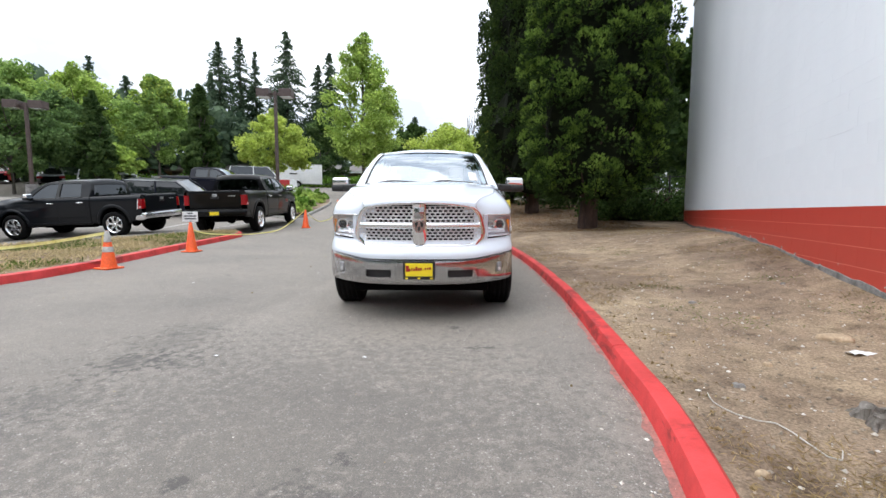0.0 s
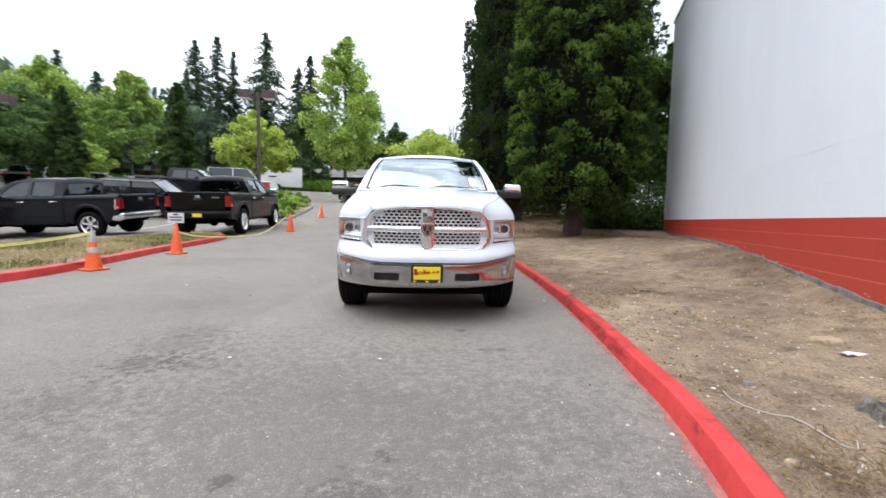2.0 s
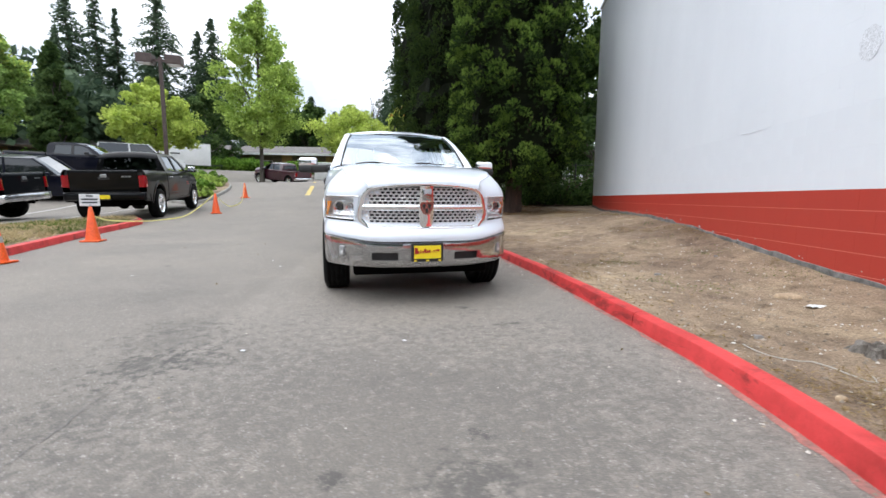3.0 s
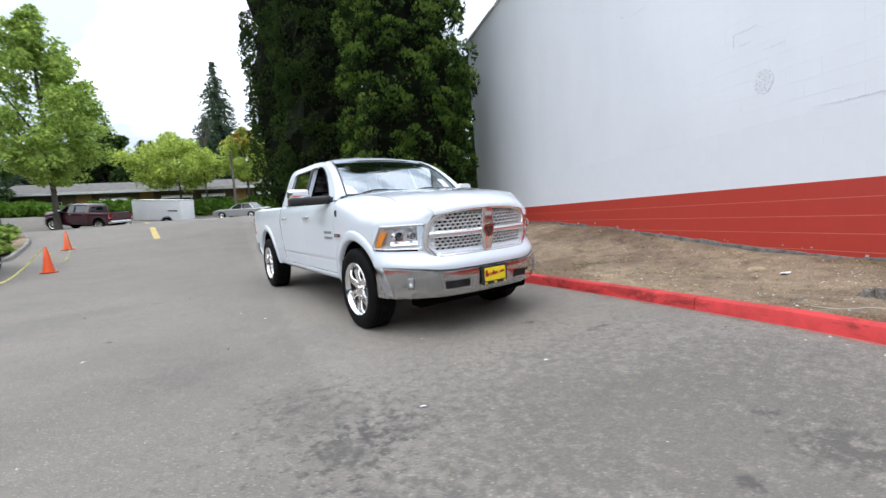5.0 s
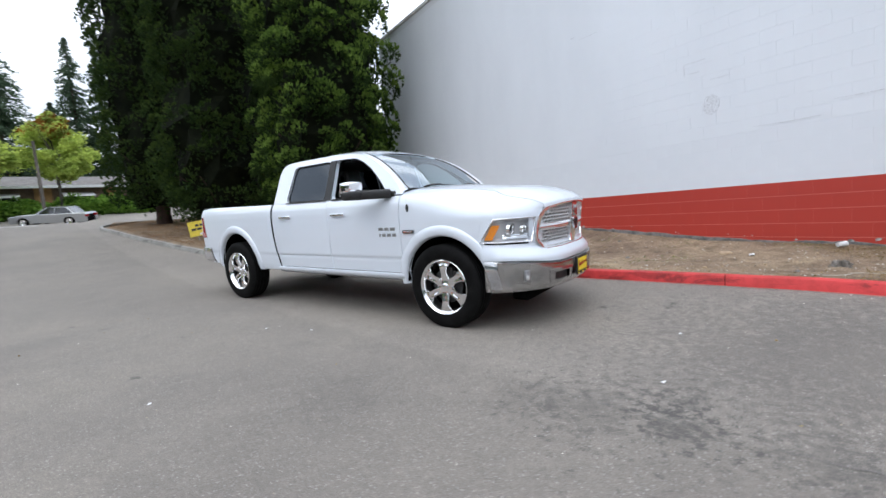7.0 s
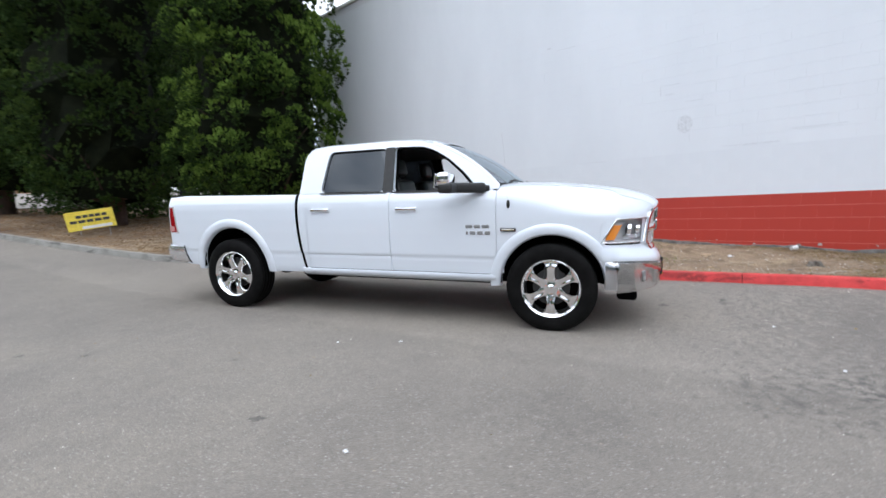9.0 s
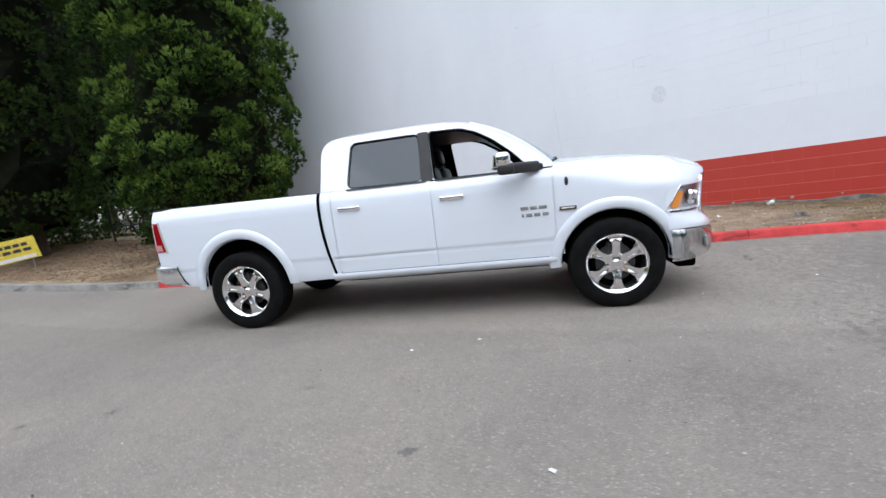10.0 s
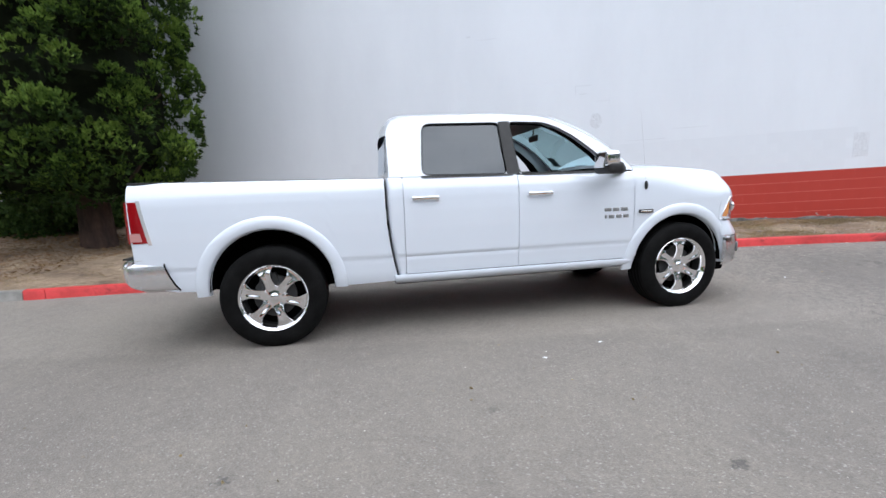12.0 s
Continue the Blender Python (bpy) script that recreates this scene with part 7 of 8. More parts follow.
# ---- cones, tape, signs ----
def cone(x, y, z, h, label, band=False, sign=False, lean=0.0):
    T = thing("traffic_cone", Matrix.Translation((x, y, z)) @ Matrix.Rotation(radians(lean), 4, "Z"), label, "traffic cone", "cones along the drive")
    k = h / 0.71
    part("base", box(bmesh.new(), -0.17 * k, 0.17 * k, -0.17 * k, 0.17 * k, 0.0, 0.03, 0.012), ORANGE, T)
    body = part("body", lathe(bmesh.new(), [(0.135 * k, 0.03), (0.128 * k, 0.05), (0.03 * k, h - 0.01), (0.022 * k, h), (0.0, h)], 28), ORANGE, T, smooth=50)
    if band:
        r = lambda z: 0.128 * k + (0.03 * k - 0.128 * k) * (z - 0.05) / (h - 0.06) + 0.003
        for z0, z1, mt in ((h * 0.44, h * 0.58, GREY_BAND), (h * 0.70, h * 1.0, GREY_BAND)):
            part("reflective_band", lathe(bmesh.new(), [(r(z0) - 0.003, z0), (r(z0), z0 + 0.002), (r(z1), z1 - 0.002), (r(z1) - 0.003, z1)], 28), mt, body, "grey reflective band", smooth=50)
    return T


GREY_BAND = mottled("reflective_band", (0.30, 0.29, 0.27), (0.46, 0.45, 0.42), 10, 60, 0.5, 0.1)
SIGN_YELLOW = mottled("yellow_sign_board", (0.72, 0.56, 0.05), (0.82, 0.66, 0.09), 3, 40, 0.5, 0.05)
CONES = [(-5.70, -0.09, 0.64, True), (-6.56, 2.15, 0.66, False), (-8.12, 8.05, 0.66, False), (-10.22, 13.15, 0.66, False)]
for k, (x, y, h, b) in enumerate(CONES):
    cone(x, y, ground_z(x, y), h, ("faded orange cone with grey bands, tape tied round its base" if b else "orange traffic cone carrying a small white sign" if k == 1 else "bright orange traffic cone on the drive"), b, False, 20 * k)
# white notice on the second cone, with bars for its writing
x, y = CONES[1][:2]
z = ground_z(x, y) + 0.64
turn = math.atan2(2.0 - x, -(-4.8 - y))
S = thing("notice_sign", Matrix.Translation((x, y, z)) @ Matrix.Rotation(turn, 4, "Z"), "small white notice board mounted on a traffic cone", "sign")
part("stem", box(bmesh.new(), -0.015, 0.015, -0.01, 0.01, -0.10, 0.05), STEEL, S)
bd = part("board", box(bmesh.new(), -0.15, 0.15, -0.008, 0.008, 0.03, 0.25, 0.004), WHITE_PLASTIC, S)
for k, (w, zz) in enumerate(((0.05, 0.215), (0.12, 0.155), (0.11, 0.095))):
    part("text_bar", box(bmesh.new(), -w, w, -0.0105, -0.0075, zz - 0.014, zz + 0.014), DARK_INK, bd)


def tape(points, label, w=0.035):
    """A thin flat tape sagging through points."""
    pts = spline(points, 0.15)
    P = []
    for i, p in enumerate(pts):
        a = 0.5 + 0.9 * math.sin(i * 0.35)
        P.append([p + Vector((0.2 * w * math.cos(a), 0.2 * w * math.sin(a), -w / 2)), p + Vector((0, 0.004, 0)), p + Vector((-0.2 * w * math.cos(a), -0.2 * w * math.sin(a), w / 2))])
    T = thing("caution_tape", None, label, "tape")
    part("strip", sheet(bmesh.new(), P, 0.002, (0.7, 0.7, 0)), YELLOW_ROPE, T)
    return T


def gp(x, y, h):
    return (x, y, ground_z(x, y) + h)


tape([gp(-5.70, -0.09, 0.60), gp(-6.3, -1.0, 0.42), gp(-7.0, -2.2, 0.36), gp(-7.8, -3.6, 0.40)], "yellow caution tape sagging across the grass island", 0.045)
tape([gp(-5.83, -0.02, 0.03), gp(-5.86, -0.08, 0.30), gp(-5.76, -0.12, 0.56)], "loose yellow tape round a cone", 0.05)
tape([gp(-6.56, 2.15, 0.50), gp(-7.1, 3.0, 0.33), gp(-7.6, 3.9, 0.22), gp(-8.1, 5.0, 0.10), gp(-8.4, 5.9, 0.03), gp(-8.3, 6.8, 0.05), gp(-8.25, 7.5, 0.30), gp(-8.15, 7.98, 0.60)], "yellow caution tape strung between cones")
tape([gp(-8.17, 8.1, 0.60), gp(-8.3, 8.9, 0.18), gp(-8.9, 10.3, 0.04), gp(-9.4, 11.6, 0.12), gp(-10.2, 13.1, 0.6)], "pale yellow caution tape lying slack between cones")
# yellow yard sign by the evergreens
sx, sy = -1.75, 11.75
m = Matrix.Translation((sx, sy, bed_z(sx, sy) - 0.17)) @ Matrix.Rotation(radians(-22), 4, "Z")
S = thing("yard_sign", m, "yellow yard sign with dark text bars on wire stakes", "sign")
b = part("board", box(bmesh.new(), -0.50, 0.50, -0.012, 0.012, 0.36, 0.84, 0.004, 2, Matrix.Rotation(radians(-7), 4, "Y")), SIGN_YELLOW, S)
for k, (w, zz, x0) in enumerate(((0.33, 0.70, 0.05), (0.42, 0.58, 0.0))):
    for j in range(5):
        part("text_bar", box(bmesh.new(), x0 - w + 2 * w * j / 5, x0 - w + 2 * w * (j + 0.82) / 5, -0.016, -0.011, zz - 0.035, zz + 0.035, 0, 1, Matrix.Rotation(radians(-7), 4, "Y")), DARK_INK, b)
part("lower_strip", box(bmesh.new(), -0.20, 0.42, -0.017, -0.011, 0.385, 0.455, 0, 1, Matrix.Rotation(radians(-7), 4, "Y")), WHITE_PLASTIC, b, "white lower strip")
for x0 in (-0.3, 0.3):
    part("stake", box(bmesh.new(), x0 - 0.006, x0 + 0.006, -0.006, 0.006, -0.2, 0.42), STEEL, S)

# ---- paint on the ground ----
def flat_patch(name, loop, mat, label, lift=0.004, category="marking", zf=ground_z, step=0.25):
    """A thin painted or stained patch laid over the ground, following it."""
    tmp = bmesh.new()
    tmp.faces.new([tmp.verts.new((x, y, 0)) for x, y in loop])
    bmesh.ops.triangulate(tmp, faces=tmp.faces[:])
    for _ in range(3):
        long = [e for e in tmp.edges if e.calc_length() > step]
        if not long:
            break
        bmesh.ops.subdivide_edges(tmp, edges=long, cuts=1)
        bmesh.ops.triangulate(tmp, faces=tmp.faces[:])
    for v in tmp.verts:
        v.co.z = zf(v.co.x, v.co.y) + lift
    ob = part(name, tmp, mat, None, smooth=80)
    return tagged(ob, label, category, kind="structure")


def strip(x0, y0, x1, y1, w):
    d = Vector((x1 - x0, y1 - y0)).normalized()
    n2 = Vector((-d.y, d.x)) * w / 2
    a, b = Vector((x0, y0)), Vector((x1, y1))
    return [tuple(a + n2), tuple(a - n2), tuple(b - n2), tuple(b + n2)]


flat_patch("road_line", strip(-7.80, 14.3, -9.55, 18.9, 0.22), LINE_YELLOW, "worn yellow centre dash on the drive", 0.008)
flat_patch("road_line", strip(-10.9, 22.2, -12.1, 25.2, 0.20), LINE_YELLOW, "worn yellow centre dash on the drive", 0.010)
flat_patch("road_line", strip(-15.5, 24.6, -7.5, 22.6, 0.35), LINE_WHITE, "worn white stop line at the top of the drive", 0.012)
for k in range(6):
    x0, y0 = -11.8 - 2.75 * k, 6.2 + 0.2 * k
    flat_patch("road_line", strip(x0, y0, x0 - 1.3, y0 + 4.6, 0.10), LINE_WHITE, "white parking bay line", 0.008)


# red paint run down onto the asphalt along the kerb
rng = np.random.default_rng(31)
pts = [p for p in LINE_R if -6 < p[1] < 6.5]
strip = spline([(x, y, 0) for x, y in pts], 0.03)
P = []
for i, p in enumerate(strip):
    d = (strip[min(i + 1, len(strip) - 1)] - strip[max(i - 1, 0)]).normalized()
    w = max(0.004, 0.022 + 0.05 * fbm(p.y, 1.0, 2.2) + 0.02 * fbm(p.y, 5.0, 9.0) + 0.003 * rng.normal())
    row = []
    for o in (-0.015, 0.5 * w, w):
        x, y = p.x - d.y * o, p.y + d.x * o
        row.append((x, y, ground_z(x, y) + (0.0034 if o < w else 0.0022)))
    P.append(row)
bm = sheet(bmesh.new(), P)
PAINT_RUN = mottled("pale_red_overspray", (0.22, 0.12, 0.105), (0.46, 0.17, 0.14), 14, 70, 0.85, 0.3)
tagged(part("paint_run", bm, PAINT_RUN, None), "ragged pale red paint runs on the asphalt along the kerb", "marking", kind="stuff")
# paving joint, a thin ragged line up the drive
rngj = np.random.default_rng(12)
seam = spline([(x, y, 0) for x, y in ((-0.62, -4.9), (-0.90, -3.65), (-1.12, -2.75), (-1.33, -1.70))], 0.05)
P = []
for p in seam:
    w, o = 0.0008 + 0.0022 * rngj.random() ** 2, 0.008 * rngj.normal()
    P.append([(p.x + o - w, p.y, ground_z(p.x, p.y) + 0.0035), (p.x + o + w, p.y, ground_z(p.x, p.y) + 0.0035)])
JOINT = mottled("open_paving_joint", (0.13, 0.126, 0.121), (0.21, 0.203, 0.195), 9, 60, 0.9, 0.3)
tagged(part("paving_joint", sheet(bmesh.new(), P), JOINT, None), "thin grey worn joint between asphalt lanes", "joint", kind="structure")

# ---- the soil bed: stump, cable, litter, stones, dead grass ----
WOOD_GREY = mottled("weathered_stump_wood", (0.10, 0.085, 0.07), (0.26, 0.235, 0.21), 6, 40, 0.95, 0.8, 0.02, (1, 1, 0.3))
T = thing("tree_stump", Matrix.Translation((3.24, -2.36, bed_z(3.24, -2.36) - 0.02)), "low weathered grey tree stump in the bare soil", "stump")
T.scale = (0.42, 0.42, 0.62)
q = random.Random(5)
rings = []
for z, r in ((-0.05, 0.24), (0.02, 0.20), (0.07, 0.155), (0.10, 0.15), (0.115, 0.12), (0.10, 0.06), (0.095, 0.0)):
    rings.append([(r * (1 + 0.28 * math.sin(3 * a + 1) * (r > 0.1) + 0.12 * math.sin(7 * a)) * math.cos(a) * 1.25, r * (1 + 0.28 * math.sin(3 * a + 1) * (r > 0.1)) * math.sin(a), z + 0.018 * math.sin(5 * a + z * 30) + 0.01 * q.random()) for a in np.linspace(0, 2 * math.pi, 25)])
part("stump", sheet(bmesh.new(), rings), WOOD_GREY, T, smooth=40)
for a, l in ((0.3, 0.42), (2.2, 0.36), (3.9, 0.40), (5.2, 0.3)):
    bm = bmesh.new()
    tube(bm, [(0.12 * math.cos(a), 0.12 * math.sin(a), 0.05), (0.26 * math.cos(a + 0.1), 0.26 * math.sin(a + 0.1), 0.025), (l * math.cos(a + 0.25), l * math.sin(a + 0.25), -0.01)], [0.05, 0.032, 0.012], 8)
    part("root", bm, WOOD_GREY, T, smooth=60)
CABLE = material("white_cable", (0.50, 0.48, 0.44), 0.7)
wire = [(2.57, -2.27), (2.57, -2.40), (2.64, -2.50), (2.71, -2.55), (2.78, -2.55), (2.81, -2.63), (2.84, -2.71), (2.87, -2.79), (2.91, -2.80), (2.94, -2.73)]
T = thing("loose_cable", None, "thin white cable lying on the soil", "cable")
part("cable", tube(bmesh.new(), [p + Vector((0, 0, bed_z(p.x, p.y) + 0.008)) for p in spline([(x, y, 0) for x, y in wire], 0.05)], 0.0028, 6), CABLE, T, smooth=60)


def flat_stone(x, y, r, mat, label, seed, h=0.03, name="stone", zf=bed_z):
    q = random.Random(seed)
    T = thing(name, Matrix.Translation((x, y, zf(x, y) - 0.004)), label, "stone")
    k = [0.75 + 0.5 * q.random() for _ in range(12)]
    P = [[(r * f * k[i % 12] * math.cos(2 * math.pi * i / 12), r * 0.7 * f * k[i % 12] * math.sin(2 * math.pi * i / 12), z + 0.004 * q.random()) for i in range(13)] for f, z in ((1.0, 0.0), (0.97, h * 0.7), (0.8, h), (0.4, h * 1.05), (0.0, h))]
    part("rock", sheet(bmesh.new(), P), mat, T, smooth=60)
    return T


RUBBER_SCRAP = mottled("weathered_rubber", (0.012, 0.012, 0.012), (0.04, 0.038, 0.036), 14, 60, 0.85, 0.5, 0.01)
T = flat_stone(-5.62, -1.33, 0.11, RUBBER_SCRAP, "torn black rubber scrap lying against the red kerb", 7, 0.05, "rubber_scrap", ground_z)
T["category"] = "litter"
TAN_STONE = mottled("tan_stone", (0.38, 0.28, 0.18), (0.52, 0.40, 0.27), 8, 60, 0.9)
GREY_STONE = mottled("grey_stone", (0.18, 0.17, 0.16), (0.34, 0.32, 0.30), 8, 60, 0.9)
PAPER = mottled("white_paper", (0.66, 0.66, 0.66), (0.78, 0.78, 0.78), 4, 30, 0.7, 0.2)
flat_stone(3.61, -1.0, 0.11, TAN_STONE, "flat tan stone on the bare soil", 1)
T = thing("paper_scrap", Matrix.Translation((3.60, -1.34, bed_z(3.60, -1.34) + 0.012)) @ Matrix.Rotation(0.4, 4, "Z"), "crumpled white paper scrap on the soil", "litter")
P = [[(-0.075 + 0.15 * i / 6, -0.035 + 0.07 * j / 4, 0.008 * math.sin(i * 1.3 + j)) for j in range(5)] for i in range(7)]
part("sheet", sheet(bmesh.new(), P, 0.002, (0, 0, -1)), PAPER, T)
T = thing("paper_cup", Matrix.Translation((4.20, -2.1, bed_z(4.20, -2.1) + 0.04)) @ Matrix.Rotation(1.5, 4, "Y") @ Matrix.Rotation(0.6, 4, "X"), "white paper cup lying against the wall's foot", "litter")
part("cup", lathe(bmesh.new(), [(0.0, 0.0), (0.028, 0.0), (0.038, 0.11), (0.041, 0.113), (0.036, 0.11), (0.027, 0.004), (0.0, 0.004)], 20), PAPER, T, smooth=40)
for k, (x, y, r) in enumerate(((2.75, -2.1, 0.03), (3.0, -1.7, 0.025), (3.3, -0.4, 0.03), (2.9, 0.1, 0.035), (3.5, 0.6, 0.03), (2.6, -3.0, 0.028), (3.1, -3.1, 0.03), (3.8, -2.0, 0.025), (2.55, -1.2, 0.03), (3.9, 0.9, 0.03), (2.9, 1.6, 0.035), (2.3, 1.9, 0.03))):
    flat_stone(x, y, r, TAN_STONE if k % 3 else GREY_STONE, "small stone in the dry soil", 40 + k, 0.022)
# pebbles, twigs and dead leaves, too many to count
bm = bmesh.new()
verts, faces = [], []
def pebble(x, y, z, r, rng):
    o = len(verts)
    for i in range(6):
        d = ((1, 0, 0), (0, 1, 0), (-1, 0, 0), (0, -1, 0), (0, 0, 0.7), (0, 0, -0.4))[i]
        verts.append(tuple(c + r * (0.7 + 0.6 * rng.random()) * e for c, e in zip((x, y, z), d)))
    for a, b in ((0, 1), (1, 2), (2, 3), (3, 0)):
        faces.append((o + a, o + b, o + 4))
        faces.append((o + b, o + a, o + 5))
for k in range(8500):
    y = -5.5 + 13 * rng.random() ** 1.3
    kx = kerb_x(y) + 0.2
    x = kx + (WALL_X - 0.05 - kx) * rng.random()
    pebble(x, y, bed_z(x, y) + 0.002, 0.003 + 0.012 * rng.random() ** 4, rng)
PEBBLE = mottled("gravel", (0.16, 0.14, 0.12), (0.48, 0.44, 0.38), 30, 60, 0.9, 0)
set_in(PEBBLE, "Base Color", ramp(PEBBLE, island_random(PEBBLE), [(0, (0.14, 0.11, 0.08)), (0.7, (0.34, 0.29, 0.23)), (1, (0.66, 0.63, 0.58))]))
ob = mesh_object("gravel", verts, faces, PEBBLE)
tagged(ob, "scattered pebbles and grit on the bare soil", "gravel", kind="stuff")
verts, faces = [], []
for k in range(2600):
    x, y = -7 + 9.4 * rng.random(), -5 + 9 * rng.random()
    if x > kerb_x(y) - 0.02:
        continue
    pebble(x, y, ground_z(x, y), 0.002 + 0.006 * rng.random() ** 5, rng)
for k in range(700):
    i = int(rng.integers(0, len(pts)))
    x, y = pts[i][0] - 0.02 - 0.25 * rng.random() ** 2, pts[i][1] + 0.1 * rng.random()
    pebble(x, y, ground_z(x, y), 0.003 + 0.010 * rng.random() ** 3, rng)
ob = mesh_object("grit", verts, faces, PEBBLE)
tagged(ob, "loose grit on the asphalt, thickest along the kerb", "gravel", kind="stuff")


def grass_field(name, n, region, zf, mat, label, seed, size=0.05, lie=0.5):
    rng = np.random.default_rng(seed)
    P = region(rng, n)
    C = np.array([(x, y, zf(x, y) + 0.008) for x, y in P])
    A = rng.normal(size=C.shape)
    A[:, 2] = np.abs(A[:, 2]) * (1 - lie) + 0.15
    S = size * (0.5 + rng.random(len(C)))
    ob = leaf_sheet(name, C + A / np.linalg.norm(A, axis=1, keepdims=True) * S[:, None] * 0.35, A, S, mat, rng, 0.06, 0.1)
    return tagged(ob, label, "grass", kind="stuff")


def bed_patches(rng, n):
    out = []
    while len(out) < n:
        y = -6 + 15 * rng.random() ** 1.2
        kx = kerb_x(y) + 0.18
        x = kx + (WALL_X - 0.03 - kx) * rng.random()
        v = fbm(x, y, 0.8) + 0.25 * fbm(x, y, 3.0) + 0.35 * smooth01((x - 3.7) / 0.6)
        if v > 0.05 + 0.5 * rng.random():
            out.append((x, y))
    return out


grass_field("dead_grass", 26000, bed_patches, bed_z, DRY_GRASS, "short dead straw-coloured grass on the bank", 61, 0.034, 0.7)
def weed_spots(rng, n):
    cs = [(1.9, 4.6), (2.4, 3.9), (3.9, 1.2), (3.1, -0.6), (3.6, 2.2), (4.1, 4.0), (2.7, 0.9), (4.1, -0.2), (3.5, -3.3), (4.15, -1.8), (2.75, -0.2), (4.2, 6.5)]
    return [(min(c[0] + 0.16 * rng.normal(), 4.36), c[1] + 0.16 * rng.normal()) for c in (cs[int(rng.integers(0, len(cs)))] for _ in range(n))]
grass_field("weed_patch", 1800, weed_spots, bed_z, GREEN_GRASS, "small green weeds in the dry bank", 62, 0.032, 0.45)
def bed_far(rng, n):
    out = []
    for _ in range(n):
        y = 8 + 12 * rng.random()
        kx = kerb_x(min(y, 18)) + 0.3
        out.append((kx + 5.0 * rng.random(), y))
    return out
grass_field("needle_litter", 36000, bed_far, bed_z, NEEDLE_LITTER, "orange-brown needle litter under the evergreens", 63, 0.06, 0.9)
def isl_region(rng, n):
    out = []
    while len(out) < n:
        y = -7 + 12.4 * rng.random()
        xr = float(np.interp(y, [p[1] for p in line_i], [p[0] for p in line_i])) - 0.2
        xl = float(np.interp(y, [p[1] for p in back_i[::-1]], [p[0] for p in back_i[::-1]])) + 0.2
        out.append((xr + (xl - xr) * rng.random(), y))
    return out
grass_field("dry_lawn", 26000, isl_region, island_z, PALE_STRAW, "dry tan grass on the parking island", 64, 0.10, 0.35)
def isl_patches(rng, n):
    out = []
    while len(out) < n:
        out += [(x, y) for x, y in isl_region(rng, 2000) if fbm(x, y, 0.9) > 0.15 + 0.3 * rng.random()]
    return out[:n]
grass_field("lawn_weed", 9000, isl_patches, island_z, GREEN_GRASS, "patches of green weeds on the parking island", 65, 0.10, 0.35)
# dead leaves
rngl = np.random.default_rng(70)
C = []
for k in range(420):
    i = int(rngl.integers(0, len(pts)))
    C.append((pts[i][0] + 0.2 + 0.5 * rngl.random() ** 2, pts[i][1], 0))
    x, y = -6 + 8 * rngl.random(), -5 + 8 * rngl.random()
    if k % 8 == 0 and x < kerb_x(y) - 0.1:
        C.append((x, y, 1))
C = np.array([(x, y, (bed_z(x, y) if x > kerb_x(y) + 0.15 else ground_z(x, y)) + 0.006) for x, y, g in C])
A = rngl.normal(size=C.shape) * np.array([1, 1, 0.12])
ob = leaf_sheet("leaf_litter", C, A, 0.011 + 0.016 * rngl.random(len(C)), DRY_GRASS, rngl, 0.5, 0.3)
tagged(ob, "scattered dry fallen leaves", "leaf litter", kind="stuff")
# white scraps on the asphalt
for k, (x, y) in enumerate(((-0.69, -2.42), (-2.35, 1.05), (-2.0, 0.6), (0.35, -2.0), (-3.4, -0.4))):
    T = thing("paper_scrap", Matrix.Translation((x, y, ground_z(x, y) + 0.006)) @ Matrix.Rotation(k * 1.1, 4, "Z"), "tiny white scrap lying on the asphalt", "litter")
    part("sheet", sheet(bmesh.new(), [[(0.016 * i - 0.016, 0.010 * j - 0.010, 0.003 * ((i + j) % 2)) for j in range(3)] for i in range(3)], 0.001, (0, 0, -1)), PAPER, T)

# ---- wall details and blocks ----
tagged(part("wall_footing", box(bmesh.new(), WALL_X - 0.012, WALL_X + 0.02, WALL_START, WALL_END, -0.4, 0.165), FOOTING, None), "exposed grey concrete footing under the red blocks", "wall", kind="structure")
P = []
for y in np.arange(WALL_START, WALL_END + 0.01, 0.12):
    b = float(np.interp(y, BED_LOW_Y, BED_LOW_Z))
    P.append([(WALL_X - 0.010, y, b - 0.2), (WALL_X - 0.010, y, b + 0.042 + 0.035 * fbm(y, 0.5, 1.6) + 0.02 * fbm(y, 2.5, 7.0)), (WALL_X - 0.001, y, b + 0.047 + 0.035 * fbm(y, 0.5, 1.6) + 0.02 * fbm(y, 2.5, 7.0))])
tagged(part("wall_footing_edge", sheet(bmesh.new(), P), FOOTING, None), "flaking grey plaster line where the wall meets the soil", "wall", kind="structure")
tagged(part("wall_base_backing", box(bmesh.new(), WALL_X + 0.001, WALL_X + 0.004, WALL_START, WALL_END, 0.0, STRIPE), MORTAR_R, None), "red-painted joints of the block base", "wall", kind="structure")
BL, BH, PROUD = 0.400, 0.200, 0.0010


def block_mesh(name, mat, gap_h, gap_v):
    bm = bmesh.new()
    box(bm, -PROUD, 0.02, gap_v / 2, BL - gap_v / 2, gap_h / 2, BH - gap_h / 2)
    es = [e for e in bm.edges if all(v.co.x < 0 for v in e.verts)]
    bmesh.ops.bevel(bm, geom=es, offset=0.0003, segments=1, affect="EDGES")
    me = bpy.data.meshes.new(name)
    bmesh.ops.recalc_face_normals(bm, faces=bm.faces)
    bm.to_mesh(me)
    bm.free()
    me.materials.append(mat)
    return me


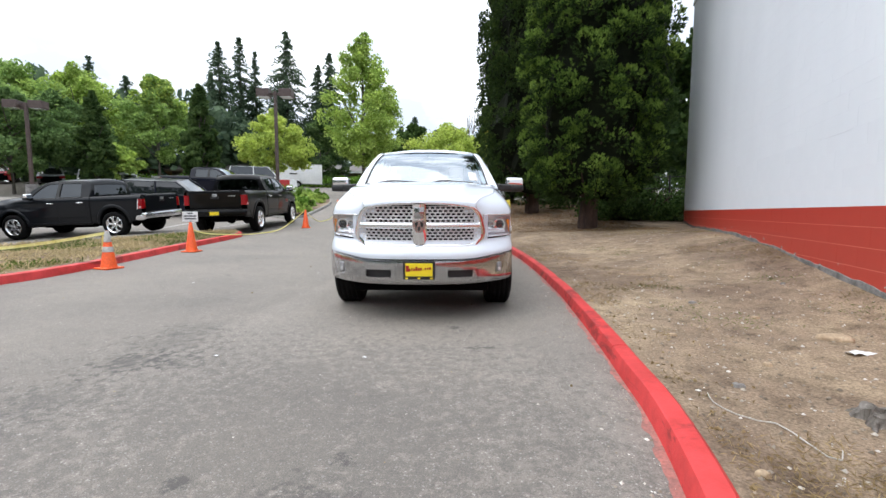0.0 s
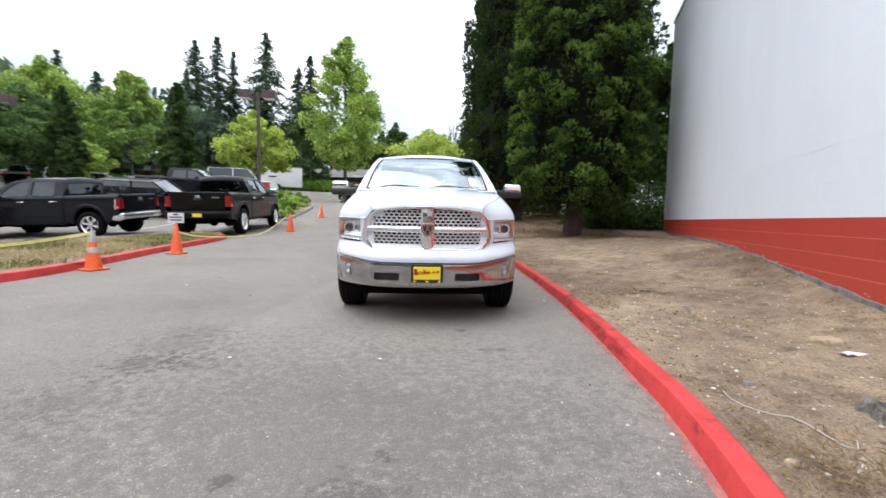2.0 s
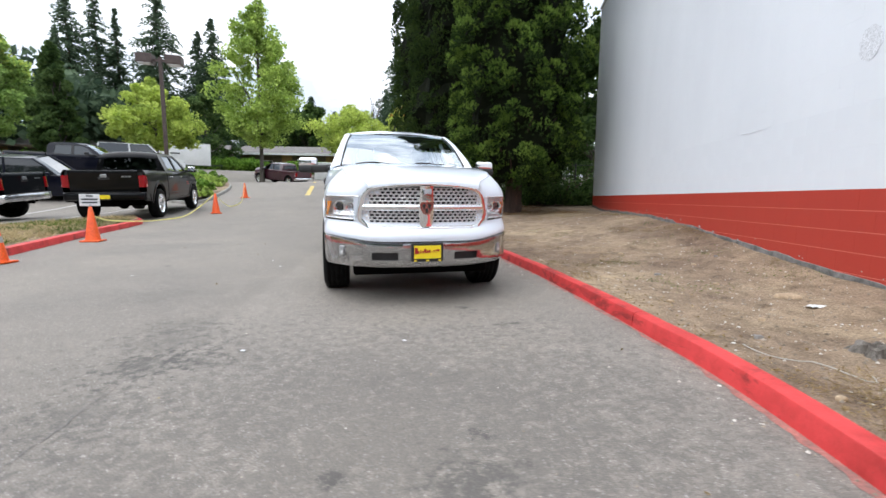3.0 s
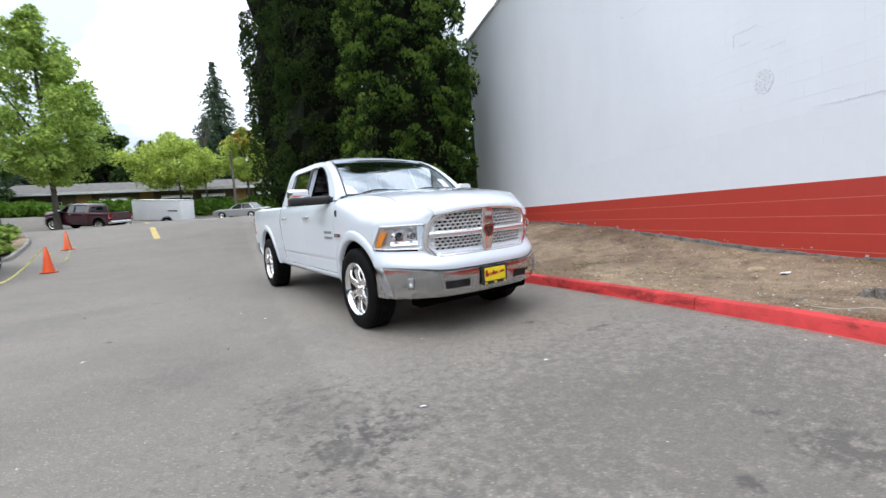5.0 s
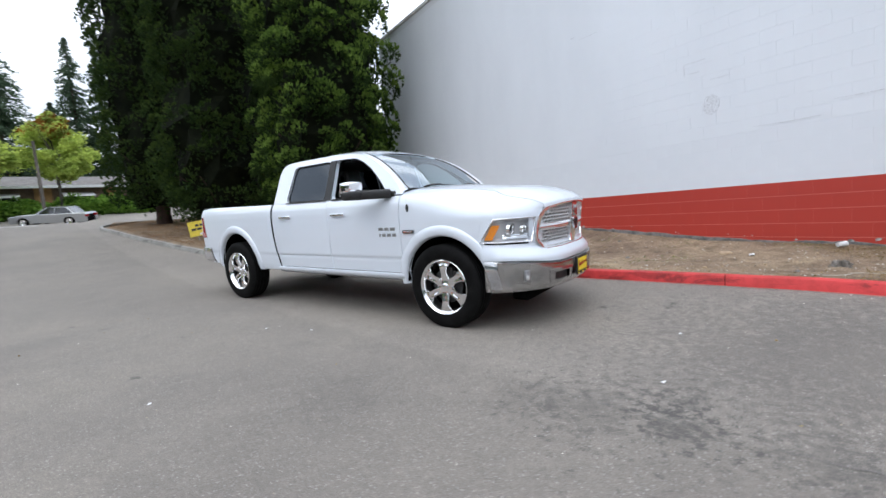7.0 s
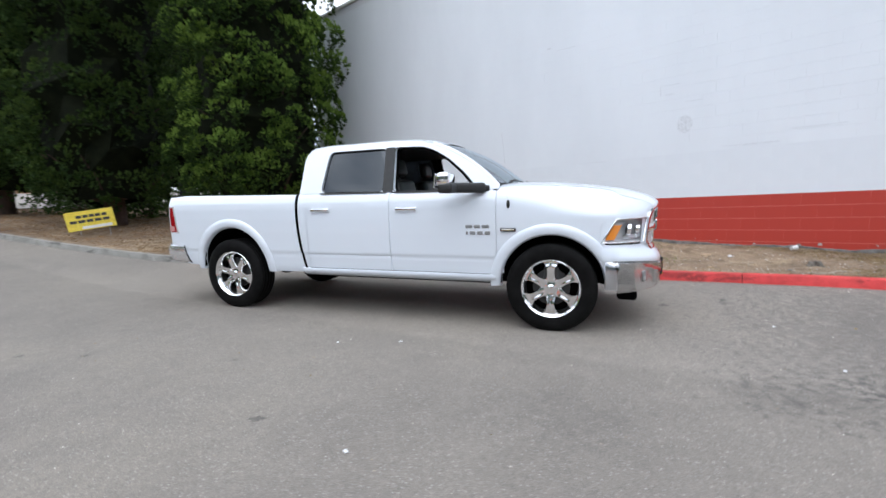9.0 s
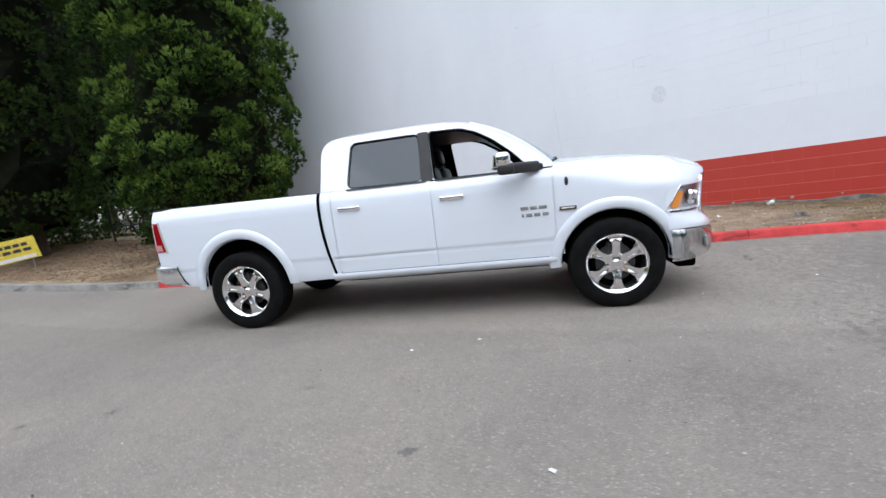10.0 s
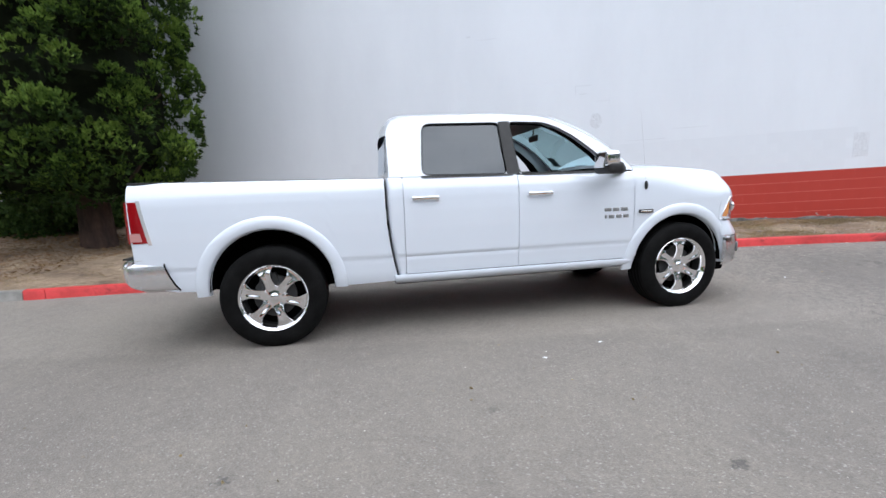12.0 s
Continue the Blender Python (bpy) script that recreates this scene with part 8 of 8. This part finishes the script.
RED_BLOCK, WHITE_BLOCK = block_mesh("block", RED_WALL, 0.007, 0.0012), block_mesh("block", WHITE_WALL, 0.0006, 0.0004)
rest = {"red": ([], []), "white": ([], [])}
count = 0
rows = int((WALL_TOP - STRIPE) / BH) + 1
for r in range(-6, rows):
    z = STRIPE + BH * r
    if z + BH > WALL_TOP + 0.01:
        break
    y = WALL_START + (0.2 if r % 2 else 0.0)
    while y + BL < WALL_END + 0.001:
        b = float(np.interp(y + 0.2, BED_LOW_Y, BED_LOW_Z))
        if z + BH > b:
            near = (r < 0 and -6.5 < y < 9.5) or (0 <= r < 4 and -5.5 < y < 5)
            if near and count < 290:
                o = new("block", RED_BLOCK if r < 0 else WHITE_BLOCK)
                o.parent = wall
                o.location = (WALL_X + 0.0002 * math.sin(y * 37 + r * 11), y, z)
                count += 1
            else:
                vs, fs = rest["red" if r < 0 else "white"]
                o, g = len(vs), (0.0045 if r < 0 else 0.0003)
                x0 = WALL_X - PROUD + 0.0002 * math.sin(y * 37 + r * 11)
                y0, y1, z0, z1 = y + 0.0002, y + BL - 0.0002, z + g, z + BH - g
                vs += [(x0, y0 + 0.0002, z0 + 0.0002), (x0, y1 - 0.0002, z0 + 0.0002), (x0, y1 - 0.0002, z1 - 0.0002), (x0, y0 + 0.0002, z1 - 0.0002), (WALL_X + 0.004, y0, z0), (WALL_X + 0.004, y1, z0), (WALL_X + 0.004, y1, z1), (WALL_X + 0.004, y0, z1)]
                fs += [(o, o + 3, o + 2, o + 1), (o, o + 1, o + 5, o + 4), (o + 1, o + 2, o + 6, o + 5), (o + 2, o + 3, o + 7, o + 6), (o + 3, o, o + 4, o + 7)]
        y += BL
for key, mat in (("red", RED_WALL), ("white", WHITE_WALL)):
    ob = mesh_object("block_course", *rest[key], mat)
    ob.parent = wall
    tagged(ob, kind="stuff")
# patched spots and scars on the white wall
SCAR = mottled("grey_patch_plaster", (0.72, 0.745, 0.79), (0.80, 0.825, 0.875), 16, 60, 0.6, 0.25, 0.01)
for k, (y, z, ry, rz, lab) in enumerate(((-0.52, 2.50, 0.13, 0.15, "rough round grey repair patch on the white wall"), (-5.46, 1.62, 0.13, 0.23, "faint grey square patch on the white wall"))):
    T = thing("wall_patch", Matrix.Translation((WALL_X - PROUD - 0.001, y, z)), lab, "patch")
    q = random.Random(k + 3)
    lp = [((0.85 + 0.3 * q.random()) * ry * math.cos(a), (0.85 + 0.3 * q.random()) * rz * math.sin(a)) for a in np.linspace(0, 2 * math.pi, 21)[:-1]] if k == 0 else [(-ry, -rz), (ry, -rz), (ry, rz), (-ry, rz)]
    part("plaster", plate(bmesh.new(), [lp], lambda u, v, d: (d - 0.004, u, v), 0.004), SCAR, T)
for k, (y0, y1, z0, z1) in enumerate(((-0.36, -0.18, 3.05, 3.07), (-0.13, -0.115, 3.05, 3.23), (-0.45, -0.14, 3.22, 3.235), (-0.80, -0.50, 2.88, 2.892), (2.02, 2.12, 4.44, 4.47), (1.5, 1.9, 4.36, 4.372), (-1.9, -1.1, 2.02, 2.03), (-2.7, -2.0, 2.20, 2.21), (0.9, 1.6, 1.95, 1.958))):
    T = thing("wall_scar", Matrix.Translation((WALL_X - PROUD - 0.001, 0, 0)), "thin grey chipped line on the white wall", "scar")
    part("chip", plate(bmesh.new(), [[(y0, z0), ((y0 + y1) / 2, z0 - 0.006), (y1, z0 + 0.004), (y1, z1), ((y0 + y1) / 2, z1 - 0.004), (y0, z1)]], lambda u, v, d: (d - 0.003, u, v), 0.003), SCAR, T)
CHIP = mottled("bare_grey_block", (0.30, 0.29, 0.28), (0.60, 0.59, 0.58), 14, 60, 0.9, 0.5, 0.01)
# chips of paint along the foot of the red base
q = random.Random(9)
for k in range(26):
    y = -5.5 + 12 * q.random()
    z = float(np.interp(y, BED_LOW_Y, BED_LOW_Z)) + 0.06 + 0.10 * q.random() ** 2
    r = 0.007 + 0.020 * q.random() ** 2
    T = thing("paint_chip", Matrix.Translation((WALL_X - PROUD - 0.001, y, z)), "bare grey chip in the red wall paint", "chip")
    part("chip", plate(bmesh.new(), [[((0.6 + 0.7 * q.random()) * r * 1.5 * math.cos(a), (0.6 + 0.7 * q.random()) * r * math.sin(a)) for a in np.linspace(0, 2 * math.pi, 9)[:-1]]], lambda u, v, d: (d - 0.002, u, v), 0.002), CHIP, T)
# low wire fence behind the shrubs
T = thing("wire_fence", None, "dark wire fence behind the shrubs", "fence")
for k in range(6):
    x = 1.2 + 1.6 * k
    part("post", cyl(bmesh.new(), 0.03, 0.03, bed_z(min(x, 4.3), 14) - 0.2, bed_z(min(x, 4.3), 14) + 1.5, 8, Matrix.Translation((x, 14.2, 0))), BLACK_PLASTIC, T)
for z in (0.5, 1.0, 1.45):
    part("rail", tube(bmesh.new(), [(1.2, 14.2, 1.05 + z), (9.2, 14.2, 1.05 + z)], 0.015, 6), BLACK_PLASTIC, T)
